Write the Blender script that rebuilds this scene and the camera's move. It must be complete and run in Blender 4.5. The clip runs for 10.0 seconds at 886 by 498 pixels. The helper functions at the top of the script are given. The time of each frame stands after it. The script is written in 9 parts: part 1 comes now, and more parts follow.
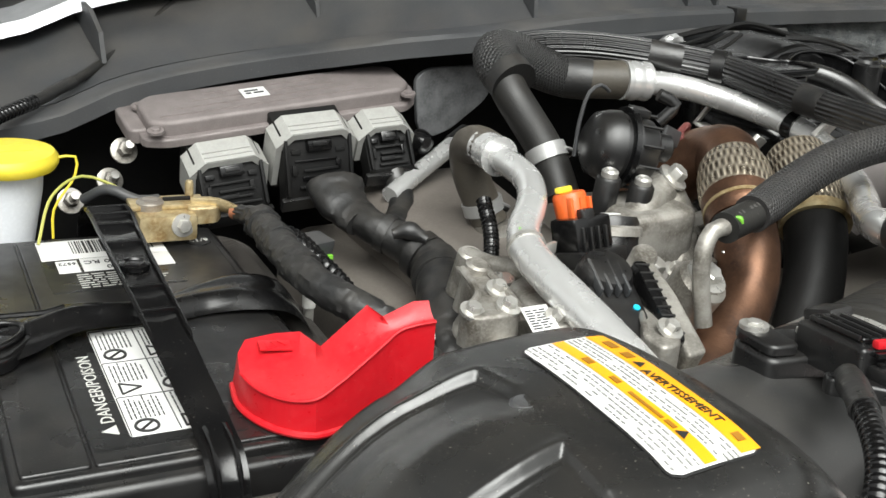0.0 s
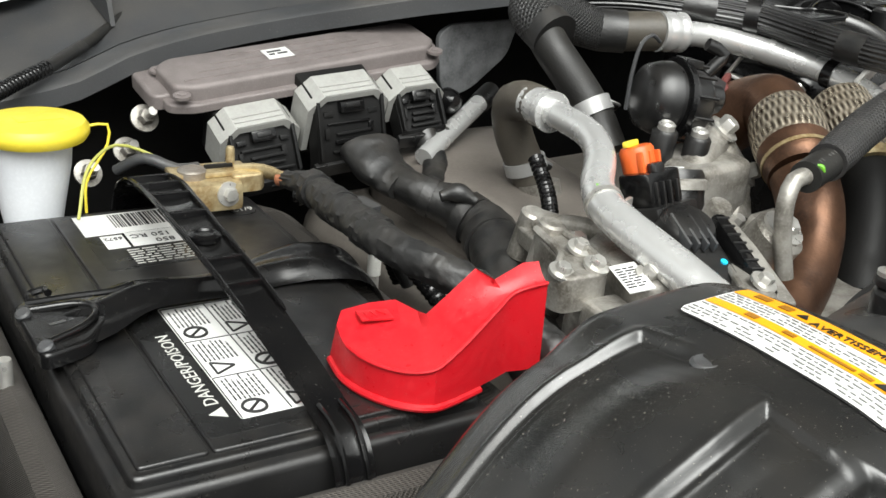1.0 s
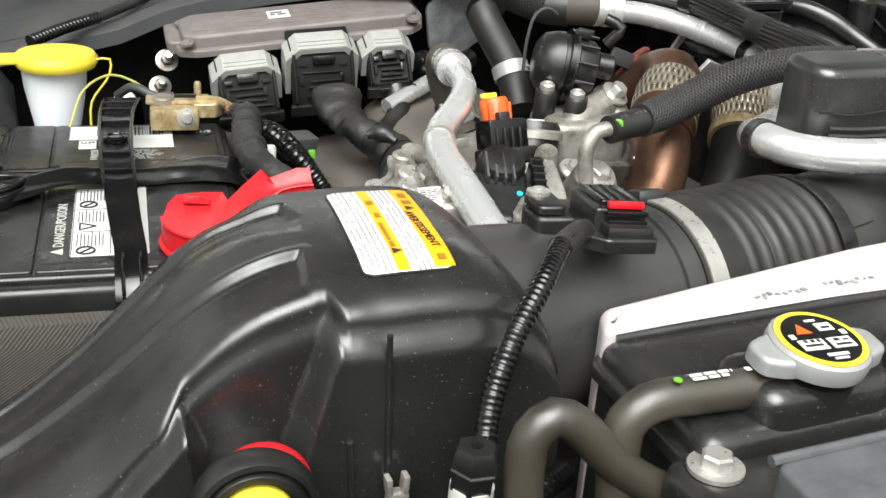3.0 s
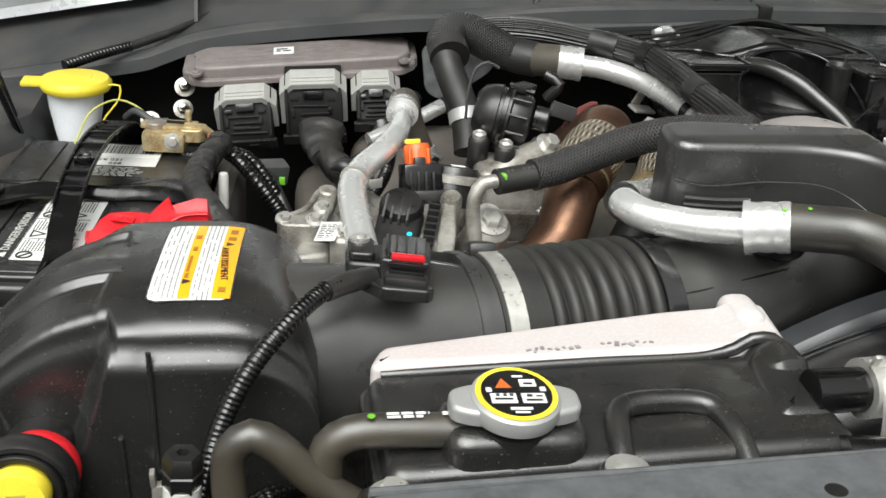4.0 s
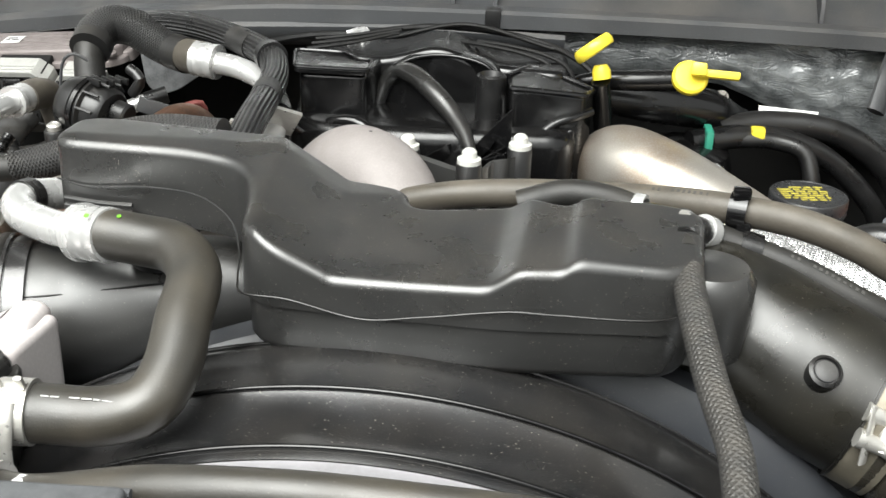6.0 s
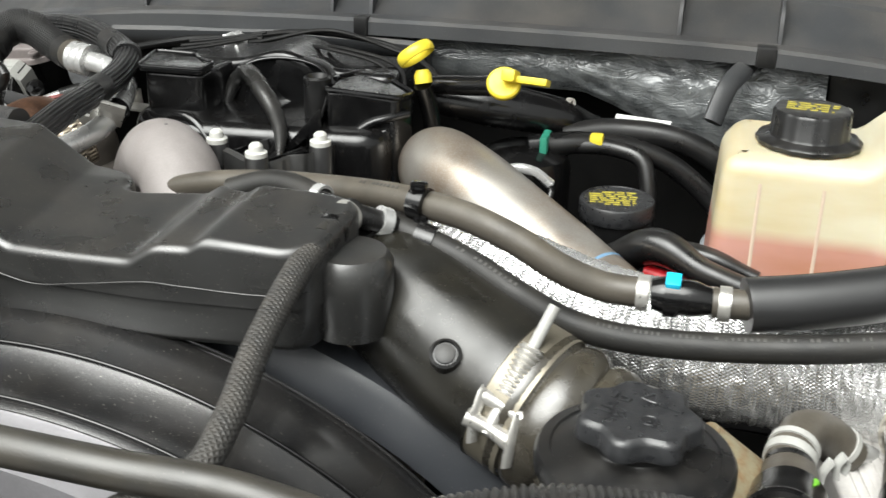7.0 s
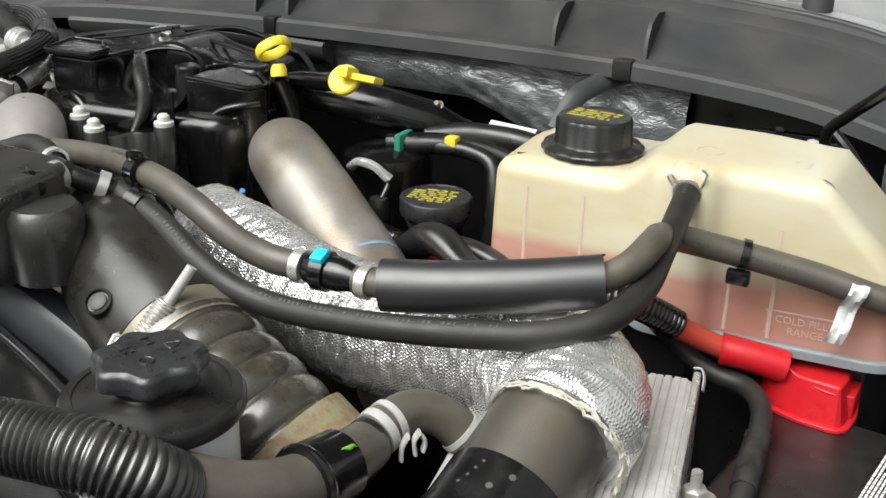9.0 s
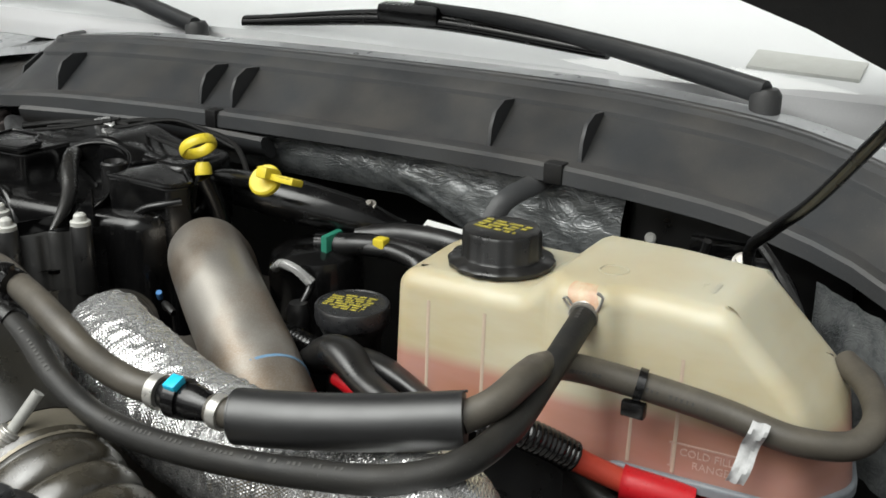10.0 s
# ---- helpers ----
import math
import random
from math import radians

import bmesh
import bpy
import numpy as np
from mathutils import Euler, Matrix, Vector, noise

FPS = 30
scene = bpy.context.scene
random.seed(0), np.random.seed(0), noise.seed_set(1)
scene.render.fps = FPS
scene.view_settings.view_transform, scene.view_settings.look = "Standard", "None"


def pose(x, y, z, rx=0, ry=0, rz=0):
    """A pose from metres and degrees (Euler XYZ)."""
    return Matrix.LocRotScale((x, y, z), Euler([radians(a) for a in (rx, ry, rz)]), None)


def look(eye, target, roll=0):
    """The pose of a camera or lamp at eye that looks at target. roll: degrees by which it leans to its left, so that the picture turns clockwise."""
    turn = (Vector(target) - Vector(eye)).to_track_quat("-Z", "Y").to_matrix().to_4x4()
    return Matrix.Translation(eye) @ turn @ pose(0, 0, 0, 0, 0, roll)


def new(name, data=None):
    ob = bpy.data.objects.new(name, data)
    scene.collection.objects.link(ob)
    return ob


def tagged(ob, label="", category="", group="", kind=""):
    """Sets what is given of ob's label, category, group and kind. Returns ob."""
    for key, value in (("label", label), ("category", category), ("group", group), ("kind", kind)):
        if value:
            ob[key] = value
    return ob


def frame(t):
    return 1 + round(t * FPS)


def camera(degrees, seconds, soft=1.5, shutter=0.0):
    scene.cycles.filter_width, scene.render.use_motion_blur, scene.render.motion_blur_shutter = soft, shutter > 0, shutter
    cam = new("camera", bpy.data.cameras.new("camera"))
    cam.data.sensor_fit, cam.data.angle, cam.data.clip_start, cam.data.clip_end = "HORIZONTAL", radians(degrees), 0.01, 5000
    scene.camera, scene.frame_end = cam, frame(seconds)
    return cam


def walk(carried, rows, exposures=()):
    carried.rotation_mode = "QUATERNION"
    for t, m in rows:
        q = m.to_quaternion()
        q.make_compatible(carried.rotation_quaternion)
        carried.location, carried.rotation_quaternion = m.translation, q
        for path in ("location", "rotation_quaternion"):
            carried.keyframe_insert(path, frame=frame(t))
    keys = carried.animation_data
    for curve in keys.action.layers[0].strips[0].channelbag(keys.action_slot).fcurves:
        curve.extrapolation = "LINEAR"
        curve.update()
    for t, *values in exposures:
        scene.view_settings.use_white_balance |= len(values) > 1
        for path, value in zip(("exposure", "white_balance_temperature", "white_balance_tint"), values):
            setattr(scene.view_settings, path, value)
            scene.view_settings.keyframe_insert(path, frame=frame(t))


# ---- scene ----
cam = camera(43.8, 10.0, shutter=0.12)
METRES, EYE, TILT, LEAN, TURN = 2.3, 1.55, -21.0, -5.0, -32.0
ROWS = [
    (0.0, 0.0, 0.0, 0.0, 0.0, 0.0, -0.0),
    (0.5, -0.0319, 0.01, 0.0, -3.1, -1.06, 1.42),
    (1.0, -0.0419, 0.0151, -0.0012, -4.16, -1.73, 1.98),
    (1.5, -0.0317, 0.0052, -0.0032, -4.31, -2.4, 2.31),
    (2.0, -0.0016, -0.0067, -0.0077, -3.45, -2.54, 2.3),
    (3.5, 0.1535, -0.0604, -0.0165, 18.68, -2.5, -6.09),
    (4.0, 0.2039, -0.0534, -0.0009, 21.75, -2.8, -7.19),
    (4.5, 0.2448, -0.0227, 0.0102, 23.91, -3.17, -7.24),
    (5.0, 0.311, 0.0399, 0.0233, 27.4, -3.6, -8.62),
    (6.5, 0.4843, 0.1303, 0.051, 41.47, -5.16, -11.96),
    (7.0, 0.5532, 0.173, 0.0644, 45.8, -5.82, -12.87),
    (7.5, 0.6206, 0.2464, 0.0808, 51.84, -6.72, -14.23),
    (8.0, 0.6546, 0.2966, 0.0928, 56.02, -7.41, -15.17),
    (8.5, 0.6756, 0.3035, 0.0956, 57.8, -7.56, -15.87),
    (9.0, 0.6748, 0.2922, 0.0936, 58.58, -7.51, -16.39),
    (9.5, 0.6802, 0.3055, 0.1042, 59.43, -7.15, -16.65),
    (10.0, 0.6803, 0.3437, 0.1258, 61.39, -5.15, -17.05),
]
walk(cam, [(t, pose(0, 0, EYE, TILT, LEAN, TURN) @ pose(METRES * x, METRES * y, METRES * z, 90 + pitch, roll, yaw)) for t, x, y, z, yaw, pitch, roll in ROWS],
     exposures=((0.0, 1.00, 6500, 6), (1.4, 1.02, 6500, 6), (2.0, 1.18, 6500, 6), (3.5, 1.15, 6500, 6), (4.0, 0.86, 6500, 6), (4.5, 0.74, 6500, 6), (5.0, 1.05, 6500, 6), (6.5, 1.44, 6500, 6), (7.5, 0.88, 6500, 6), (8.5, 1.02, 6500, 6), (9.0, 0.94, 6500, 6), (9.5, 0.75, 6500, 6), (10.0, 0.41, 6500, 6)))

# ---- light: an overcast day, the raised hood shades the bay from above ----
world = bpy.data.worlds.new("sky")
scene.world = world
world.use_nodes = True
wn = world.node_tree.nodes
wl = world.node_tree.links
sky = wn.new("ShaderNodeTexSky")
sky.sky_type, sky.sun_disc = "NISHITA", False
sky.sun_elevation, sky.sun_rotation = radians(58), radians(198)
sky.air_density, sky.dust_density, sky.ozone_density = 1.0, 6.0, 1.0
soft_sky = wn.new("ShaderNodeHueSaturation")
soft_sky.inputs["Saturation"].default_value = 0.0
wl.new(sky.outputs[0], soft_sky.inputs["Color"])
wl.new(soft_sky.outputs[0], wn["Background"].inputs["Color"])
wn["Background"].inputs["Strength"].default_value = 0.085
sun_data = bpy.data.lights.new("sun", "SUN")
sun_data.energy, sun_data.angle, sun_data.color = 2.6, radians(60), (1.0, 0.985, 0.96)
sun = new("sun", sun_data)
sun.matrix_world = look((-0.6, -1.9, 5.6), (0.8, 0.5, 1.2))

# ---- building helpers ----
BASE = {}


def thing(name, label, category, at=(0, 0, 0), group="", kind=""):
    ob = new(name)
    ob.location = at
    ob.empty_display_size = 0.02
    BASE[ob] = Vector(at)
    return tagged(ob, label, category, group, kind)


def finish(bm, material, name, sharp=38):
    me = bpy.data.meshes.new(name)
    bmesh.ops.remove_doubles(bm, verts=bm.verts, dist=1e-6)
    bmesh.ops.recalc_face_normals(bm, faces=bm.faces)
    bm.to_mesh(me)
    bm.free()
    me.shade_smooth()
    me.set_sharp_from_angle(angle=radians(sharp))
    me.materials.append(material)
    return me


def part(name, bm, material, parent, label="", sharp=38):
    me = finish(bm, material, name, sharp)
    base = BASE[parent]
    me.transform(Matrix.Translation(-base))
    ob = new(name, me)
    ob.parent = parent
    BASE[ob] = base
    return tagged(ob, label)


def solid(name, bm, material, label, category, group="", kind="", sharp=38):
    """A thing that is one mesh, with its origin at the foot of its bounds."""
    me = finish(bm, material, name, sharp)
    co = [v.co for v in me.vertices]
    base = Vector(((min(c.x for c in co) + max(c.x for c in co)) / 2, (min(c.y for c in co) + max(c.y for c in co)) / 2, min(c.z for c in co)))
    me.transform(Matrix.Translation(-base))
    ob = new(name, me)
    ob.location = base
    BASE[ob] = base
    return tagged(ob, label, category, group, kind)


def join(*bms):
    out = bms[0]
    for b in bms[1:]:
        me = bpy.data.meshes.new("tmp")
        b.to_mesh(me)
        b.free()
        out.from_mesh(me)
        bpy.data.meshes.remove(me)
    return out


def moved(bm, m):
    bmesh.ops.transform(bm, matrix=m, verts=bm.verts)
    return bm


def spline(pts, step):
    """Points at even steps along a smooth curve through pts."""
    p = [Vector(q) for q in pts]
    if len(p) == 2:
        n = max(2, int((p[1] - p[0]).length / step))
        return [p[0].lerp(p[1], i / n) for i in range(n + 1)], [i / n for i in range(n + 1)]
    ext = [p[0] * 2 - p[1]] + p + [p[-1] * 2 - p[-2]]
    out, par = [], []
    for i in range(len(p) - 1):
        a, b, c, d = ext[i:i + 4]
        n = max(2, int((c - b).length / step))
        t1 = max(1e-4, (b - a).length ** 0.5)
        t2 = t1 + max(1e-4, (c - b).length ** 0.5)
        t3 = t2 + max(1e-4, (d - c).length ** 0.5)
        for k in range(n):
            t = t1 + (t2 - t1) * k / n
            a1 = a * ((t1 - t) / t1) + b * (t / t1)
            a2 = b * ((t2 - t) / (t2 - t1)) + c * ((t - t1) / (t2 - t1))
            a3 = c * ((t3 - t) / (t3 - t2)) + d * ((t - t2) / (t3 - t2))
            b1 = a1 * ((t2 - t) / t2) + a2 * (t / t2)
            b2 = a2 * ((t3 - t) / (t3 - t1)) + a3 * ((t - t1) / (t3 - t1))
            out.append(b1 * ((t2 - t) / (t2 - t1)) + b2 * ((t - t1) / (t2 - t1)))
            par.append(i + k / n)
    out.append(p[-1])
    par.append(len(p) - 1)
    return out, par


def tube(pts, r, seg=20, step=0.006, shape=None, caps=True, flat=(1, 1), up=None, lump=0.0, crinkle=0.0):
    """A tube along a smooth curve. r: a radius or one for each point; shape(s): a factor on it at s metres; flat: factors on its two widths."""
    line, par = spline(pts, step)
    rr = [r] * len(pts) if isinstance(r, (int, float)) else list(r)
    bm = bmesh.new()
    uv = bm.loops.layers.uv.new("UVMap")
    rings, s, lens = [], 0.0, []
    tan = (line[1] - line[0]).normalized()
    nor = (Vector(up) if up else tan.orthogonal()).normalized()
    for i, q in enumerate(line):
        if i:
            s += (q - line[i - 1]).length
        lens.append(s)
        t2 = (line[min(i + 1, len(line) - 1)] - line[max(i - 1, 0)]).normalized()
        nor = (nor - t2 * nor.dot(t2)).normalized()
        bi = t2.cross(nor)
        k = min(int(par[i]), len(rr) - 2)
        f = par[i] - k
        f = f * f * (3 - 2 * f)
        rad = rr[k] * (1 - f) + rr[k + 1] * f
        if shape:
            rad *= shape(s)
        ring = []
        for j in range(seg):
            a = 2 * math.pi * j / seg
            rj = rad
            if lump:
                rj *= 1 + lump * (noise.noise(q * 45 + Vector((math.cos(a), math.sin(a), 0)) * 1.3) + 0.5 * noise.noise(q * 150 + Vector((math.cos(a), math.sin(a), 0)) * 3))
            if crinkle:
                w = Vector((s * 150, math.cos(a) * 3.5, math.sin(a) * 3.5))
                rj += crinkle * (noise.noise(w) + 0.6 * noise.noise(w * 2.3) - 0.6 * abs(noise.noise(w * 0.7 + Vector((9, 0, 0)))))
            ring.append(bm.verts.new(q + (nor * math.cos(a) * flat[0] + bi * math.sin(a) * flat[1]) * rj))
        rings.append(ring)
    for i in range(len(rings) - 1):
        for j in range(seg):
            f = bm.faces.new((rings[i][j], rings[i][(j + 1) % seg], rings[i + 1][(j + 1) % seg], rings[i + 1][j]))
            for lp, u, v in zip(f.loops, (lens[i], lens[i], lens[i + 1], lens[i + 1]), (j, j + 1, j + 1, j)):
                lp[uv].uv = (u, v / seg)
    if caps:
        bm.faces.new(rings[0][::-1])
        bm.faces.new(rings[-1])
    return bm


def ribs(pitch, depth):
    return lambda s: 1 + depth * (abs(math.cos(math.pi * s / pitch)) - 0.5)


def lathe(profile, at=(0, 0, 0), axis=(0, 0, 1), seg=32, lobes=0, lobe=0.0):
    """Turns (radius, height) pairs round an axis."""
    bm = bmesh.new()
    rings = []
    for r, h in profile:
        ring = []
        for j in range(seg):
            a = 2 * math.pi * j / seg
            k = r * (1 + (lobe * (math.cos(lobes * a) if lobes else 0)))
            ring.append(bm.verts.new((k * math.cos(a), k * math.sin(a), h)))
        rings.append(ring)
    for a, b in zip(rings, rings[1:]):
        for j in range(seg):
            bm.faces.new((a[j], a[(j + 1) % seg], b[(j + 1) % seg], b[j]))
    bm.faces.new(rings[0][::-1])
    bm.faces.new(rings[-1])
    turn = Vector((0, 0, 1)).rotation_difference(Vector(axis)).to_matrix().to_4x4()
    return moved(bm, Matrix.Translation(at) @ turn)


def box(at, size, bevel=0.003, rot=(0, 0, 0), seg=2, m=None):
    bm = bmesh.new()
    bmesh.ops.create_cube(bm, size=1)
    bmesh.ops.scale(bm, vec=size, verts=bm.verts)
    if bevel:
        bmesh.ops.bevel(bm, geom=bm.edges[:], offset=min(bevel, min(size) * 0.45), segments=seg, profile=0.6, affect="EDGES")
    moved(bm, pose(*at, *rot))
    return moved(bm, m) if m else bm


def inset(poly, d):
    out = []
    n = len(poly)
    for i in range(n):
        p0, p1, p2 = Vector(poly[i - 1]), Vector(poly[i]), Vector(poly[(i + 1) % n])
        e1, e2 = (p1 - p0).normalized(), (p2 - p1).normalized()
        n1, n2 = Vector((-e1.y, e1.x)), Vector((-e2.y, e2.x))
        b = n1 + n2
        b = b / max(0.35, b.dot(n1)) if b.length > 1e-6 else n1
        out.append(p1 + b * d)
    return out


def rounded(poly, r, n=5):
    """A 2D outline (anticlockwise) with its corners rounded; r: one radius or one for each corner."""
    out = []
    k = len(poly)
    for i in range(k):
        p0, p1, p2 = Vector(poly[i - 1]), Vector(poly[i]), Vector(poly[(i + 1) % k])
        ri = r if isinstance(r, (int, float)) else r[i]
        d = min(ri, (p0 - p1).length * 0.48, (p2 - p1).length * 0.48)
        a, b = p1 + (p0 - p1).normalized() * d, p1 + (p2 - p1).normalized() * d
        for j in range(n + 1):
            t = j / n
            out.append(a * (1 - t) ** 2 + p1 * 2 * t * (1 - t) + b * t * t)
    return out


def cushion(poly, z0, z1, r=0.006, top=None, m=None, n=4, draft=0.0, bottom_r=0.0, net=0.008):
    """An upright prism over a 2D outline with a rounded upper rim. top(x, y): added to the height there."""
    bm = bmesh.new()
    loops = []
    poly = [Vector(p) for p in poly]
    if top:
        fine = []
        for a, b in zip(poly, poly[1:] + poly[:1]):
            n_cut = max(1, int((b - a).length / (net * 0.9)))
            fine += [a.lerp(b, k / n_cut) for k in range(n_cut)]
        poly = fine

    def ring(d, z, follow):
        return [bm.verts.new((p.x, p.y, z + (top(p.x, p.y) if top and follow else 0))) for p in inset(poly, d)]

    if bottom_r:
        for k in range(n):
            a = math.pi / 2 * k / n
            loops.append(ring(bottom_r * (1 - math.sin(a)) - draft, z0 + bottom_r * (1 - math.cos(a)), False))
    else:
        loops.append(ring(-draft, z0, False))
    for k in range(n + 1):
        a = math.pi / 2 * k / n
        loops.append(ring(r * (1 - math.cos(a)), z1 - r + r * math.sin(a), True))
    for a, b in zip(loops, loops[1:]):
        c = len(a)
        for j in range(c):
            bm.faces.new((a[j], a[(j + 1) % c], b[(j + 1) % c], b[j]))
    bm.faces.new(loops[0][::-1])
    cap = bm.faces.new(loops[-1])
    if top:
        # cut the cap into a fine net, so that it follows the given height
        xs, ys = [v.co.x for v in loops[-1]], [v.co.y for v in loops[-1]]
        piece = bmesh.ops.split(bm, geom=[cap])["geom"]
        for lo, hi, axis in ((min(xs), max(xs), 0), (min(ys), max(ys), 1)):
            cuts = max(3, min(150, int((hi - lo) / net)))
            for k in range(1, cuts):
                co = [0, 0, 0]
                co[axis] = lo + (hi - lo) * k / cuts
                no = (1, 0, 0) if axis == 0 else (0, 1, 0)
                faces = [f for f in piece if isinstance(f, bmesh.types.BMFace)]
                geom = list({v for f in faces for v in f.verts}) + list({e for f in faces for e in f.edges}) + faces
                piece = bmesh.ops.bisect_plane(bm, geom=geom, plane_co=co, plane_no=no, dist=1e-6)["geom"]
        for v in {v for f in piece if isinstance(f, bmesh.types.BMFace) for v in f.verts}:
            v.co.z = z1 + top(v.co.x, v.co.y)
    else:
        bmesh.ops.triangulate(bm, faces=[cap])
    return moved(bm, m) if m else bm


def rect(x0, y0, x1, y1):
    return [(x0, y0), (x1, y0), (x1, y1), (x0, y1)]


def loft(sections, close=False, caps=False):
    """Skins rows of points of equal count."""
    bm = bmesh.new()
    rows = [[bm.verts.new(p) for p in s] for s in sections]
    for a, b in zip(rows, rows[1:]):
        for j in range(len(a) - (0 if close else 1)):
            k = (j + 1) % len(a)
            bm.faces.new((a[j], a[k], b[k], b[j]))
    if caps:
        bm.faces.new(rows[0][::-1])
        bm.faces.new(rows[-1])
    return bm


def bolt(at, axis=(0, 0, 1), r=0.006, h=0.006, washer=True):
    prof = [(r * 1.7, -0.001), (r * 1.7, 0.0012), (r * 1.15, 0.0016)] if washer else [(r, -0.002)]
    a = lathe(prof + [(r * 1.15, 0.0018)], at, axis, 20)
    b = lathe([(r, 0), (r, h * 0.85), (r * 0.85, h)], at, axis, 6)
    return join(a, b)


def writing(text, size, m, material, name, parent, label="", depth=0.0002, warp=None):
    """Raised letters in the built-in font; m lays the text's plane in the world."""
    cu = bpy.data.curves.new(name, "FONT")
    cu.body, cu.size, cu.extrude, cu.resolution_u = text, size, depth, 2
    tmp = bpy.data.objects.new("tmp", cu)
    scene.collection.objects.link(tmp)
    bpy.context.view_layer.update()
    me = bpy.data.meshes.new_from_object(tmp)
    bpy.data.objects.remove(tmp)
    bpy.data.curves.remove(cu)
    bm = bmesh.new()
    bm.from_mesh(me)
    bpy.data.meshes.remove(me)
    moved(bm, m)
    if warp:
        for v in bm.verts:
            v.co = warp(v.co)
    return part(name, bm, material, parent, label)


def bars(rows, m, t=0.0003):
    """Flat printed bars, (x0, y0, x1, y1) in the plane that m lays."""
    bm = bmesh.new()
    for x0, y0, x1, y1 in rows:
        vs = [bm.verts.new((x, y, z)) for z in (0, t) for x, y in rect(x0, y0, x1, y1)]
        bm.faces.new(vs[4:])
        for j in range(4):
            bm.faces.new((vs[j], vs[(j + 1) % 4], vs[4 + (j + 1) % 4], vs[4 + j]))
    return moved(bm, m)


def print_lines(x0, y0, x1, y1, pitch, fill=0.45, seed=1):
    """Rows of short bars that stand for print too small to read."""
    rng = random.Random(seed)
    out, y = [], y1 - pitch
    while y > y0:
        x = x0
        stop = x1 - rng.random() * (x1 - x0) * 0.25
        while x < stop:
            w = pitch * rng.uniform(0.8, 2.6)
            out.append((x, y, min(x + w, stop), y + pitch * fill))
            x += w + pitch * 0.45
        y -= pitch
    return out


# ---- materials ----
def material(name, colour, rough=0.5, metal=0.0, second=None, blot=25.0, amount=0.5, grain=400.0, bump=0.15, bump_scale=None,
             dust=None, dust_amount=0.0, coat=0.0, spec=0.5, rough_var=0.12, specks=0.0):
    """A surface with two scales of colour variation, a grain of fine relief, uneven gloss and a little dust on what faces up."""
    mt = bpy.data.materials.new(name)
    mt.use_nodes = True
    nt = mt.node_tree
    N, L = nt.nodes, nt.links
    bs = N["Principled BSDF"]
    co = N.new("ShaderNodeTexCoord").outputs["Object"]

    def noise_tex(scale, detail=5.0):
        t = N.new("ShaderNodeTexNoise")
        t.inputs["Scale"].default_value, t.inputs["Detail"].default_value = scale, detail
        L.new(co, t.inputs["Vector"])
        return t.outputs["Fac"]

    def ramp(sock, lo, hi, a=0.0, b=1.0):
        r = N.new("ShaderNodeMapRange")
        for k, v in zip(("From Min", "From Max", "To Min", "To Max"), (lo, hi, a, b)):
            r.inputs[k].default_value = v
        L.new(sock, r.inputs["Value"])
        return r.outputs[0]

    def mix(fac, a, b):
        x = N.new("ShaderNodeMix")
        x.data_type = "RGBA"
        for sock, val in ((x.inputs[0], fac), (x.inputs[6], a), (x.inputs[7], b)):
            if isinstance(val, bpy.types.NodeSocket):
                L.new(val, sock)
            else:
                sock.default_value = val if isinstance(val, float) else (*val, 1.0)
        return x.outputs[2]

    big, small = noise_tex(blot), noise_tex(grain, 3.0)
    second = second or tuple(c * 0.6 for c in colour)
    col = mix(ramp(big, 0.4, 0.68, 0.0, amount), colour, second)
    col = mix(ramp(small, 0.45, 0.75, 0.0, amount * 0.5), col, tuple(min(1.0, c * 1.25) for c in colour))
    if dust:
        geo = N.new("ShaderNodeNewGeometry")
        sep = N.new("ShaderNodeSeparateXYZ")
        L.new(geo.outputs["Normal"], sep.inputs[0])
        m1 = N.new("ShaderNodeMath")
        m1.operation = "MULTIPLY"
        L.new(ramp(sep.outputs[2], -0.2, 1.0, 0.0, dust_amount), m1.inputs[0])
        L.new(ramp(noise_tex(blot * 2.3), 0.35, 0.7), m1.inputs[1])
        col = mix(m1.outputs[0], col, dust)
    if specks:
        col = mix(ramp(noise_tex(800, 2.0), 0.70, 0.735, 0.0, specks), col, (0.42, 0.39, 0.33))
    L.new(col, bs.inputs["Base Color"])
    L.new(ramp(noise_tex(blot * 1.7), 0.3, 0.7, max(0.02, rough - rough_var), min(1.0, rough + rough_var)), bs.inputs["Roughness"])
    bs.inputs["Metallic"].default_value = metal
    bs.inputs["Specular IOR Level"].default_value = spec
    bs.inputs["Coat Weight"].default_value = coat
    if bump:
        bp = N.new("ShaderNodeBump")
        bp.inputs["Strength"].default_value, bp.inputs["Distance"].default_value = bump, 0.0006
        L.new(noise_tex(bump_scale or grain, 4.0), bp.inputs["Height"])
        L.new(bp.outputs[0], bs.inputs["Normal"])
    return mt


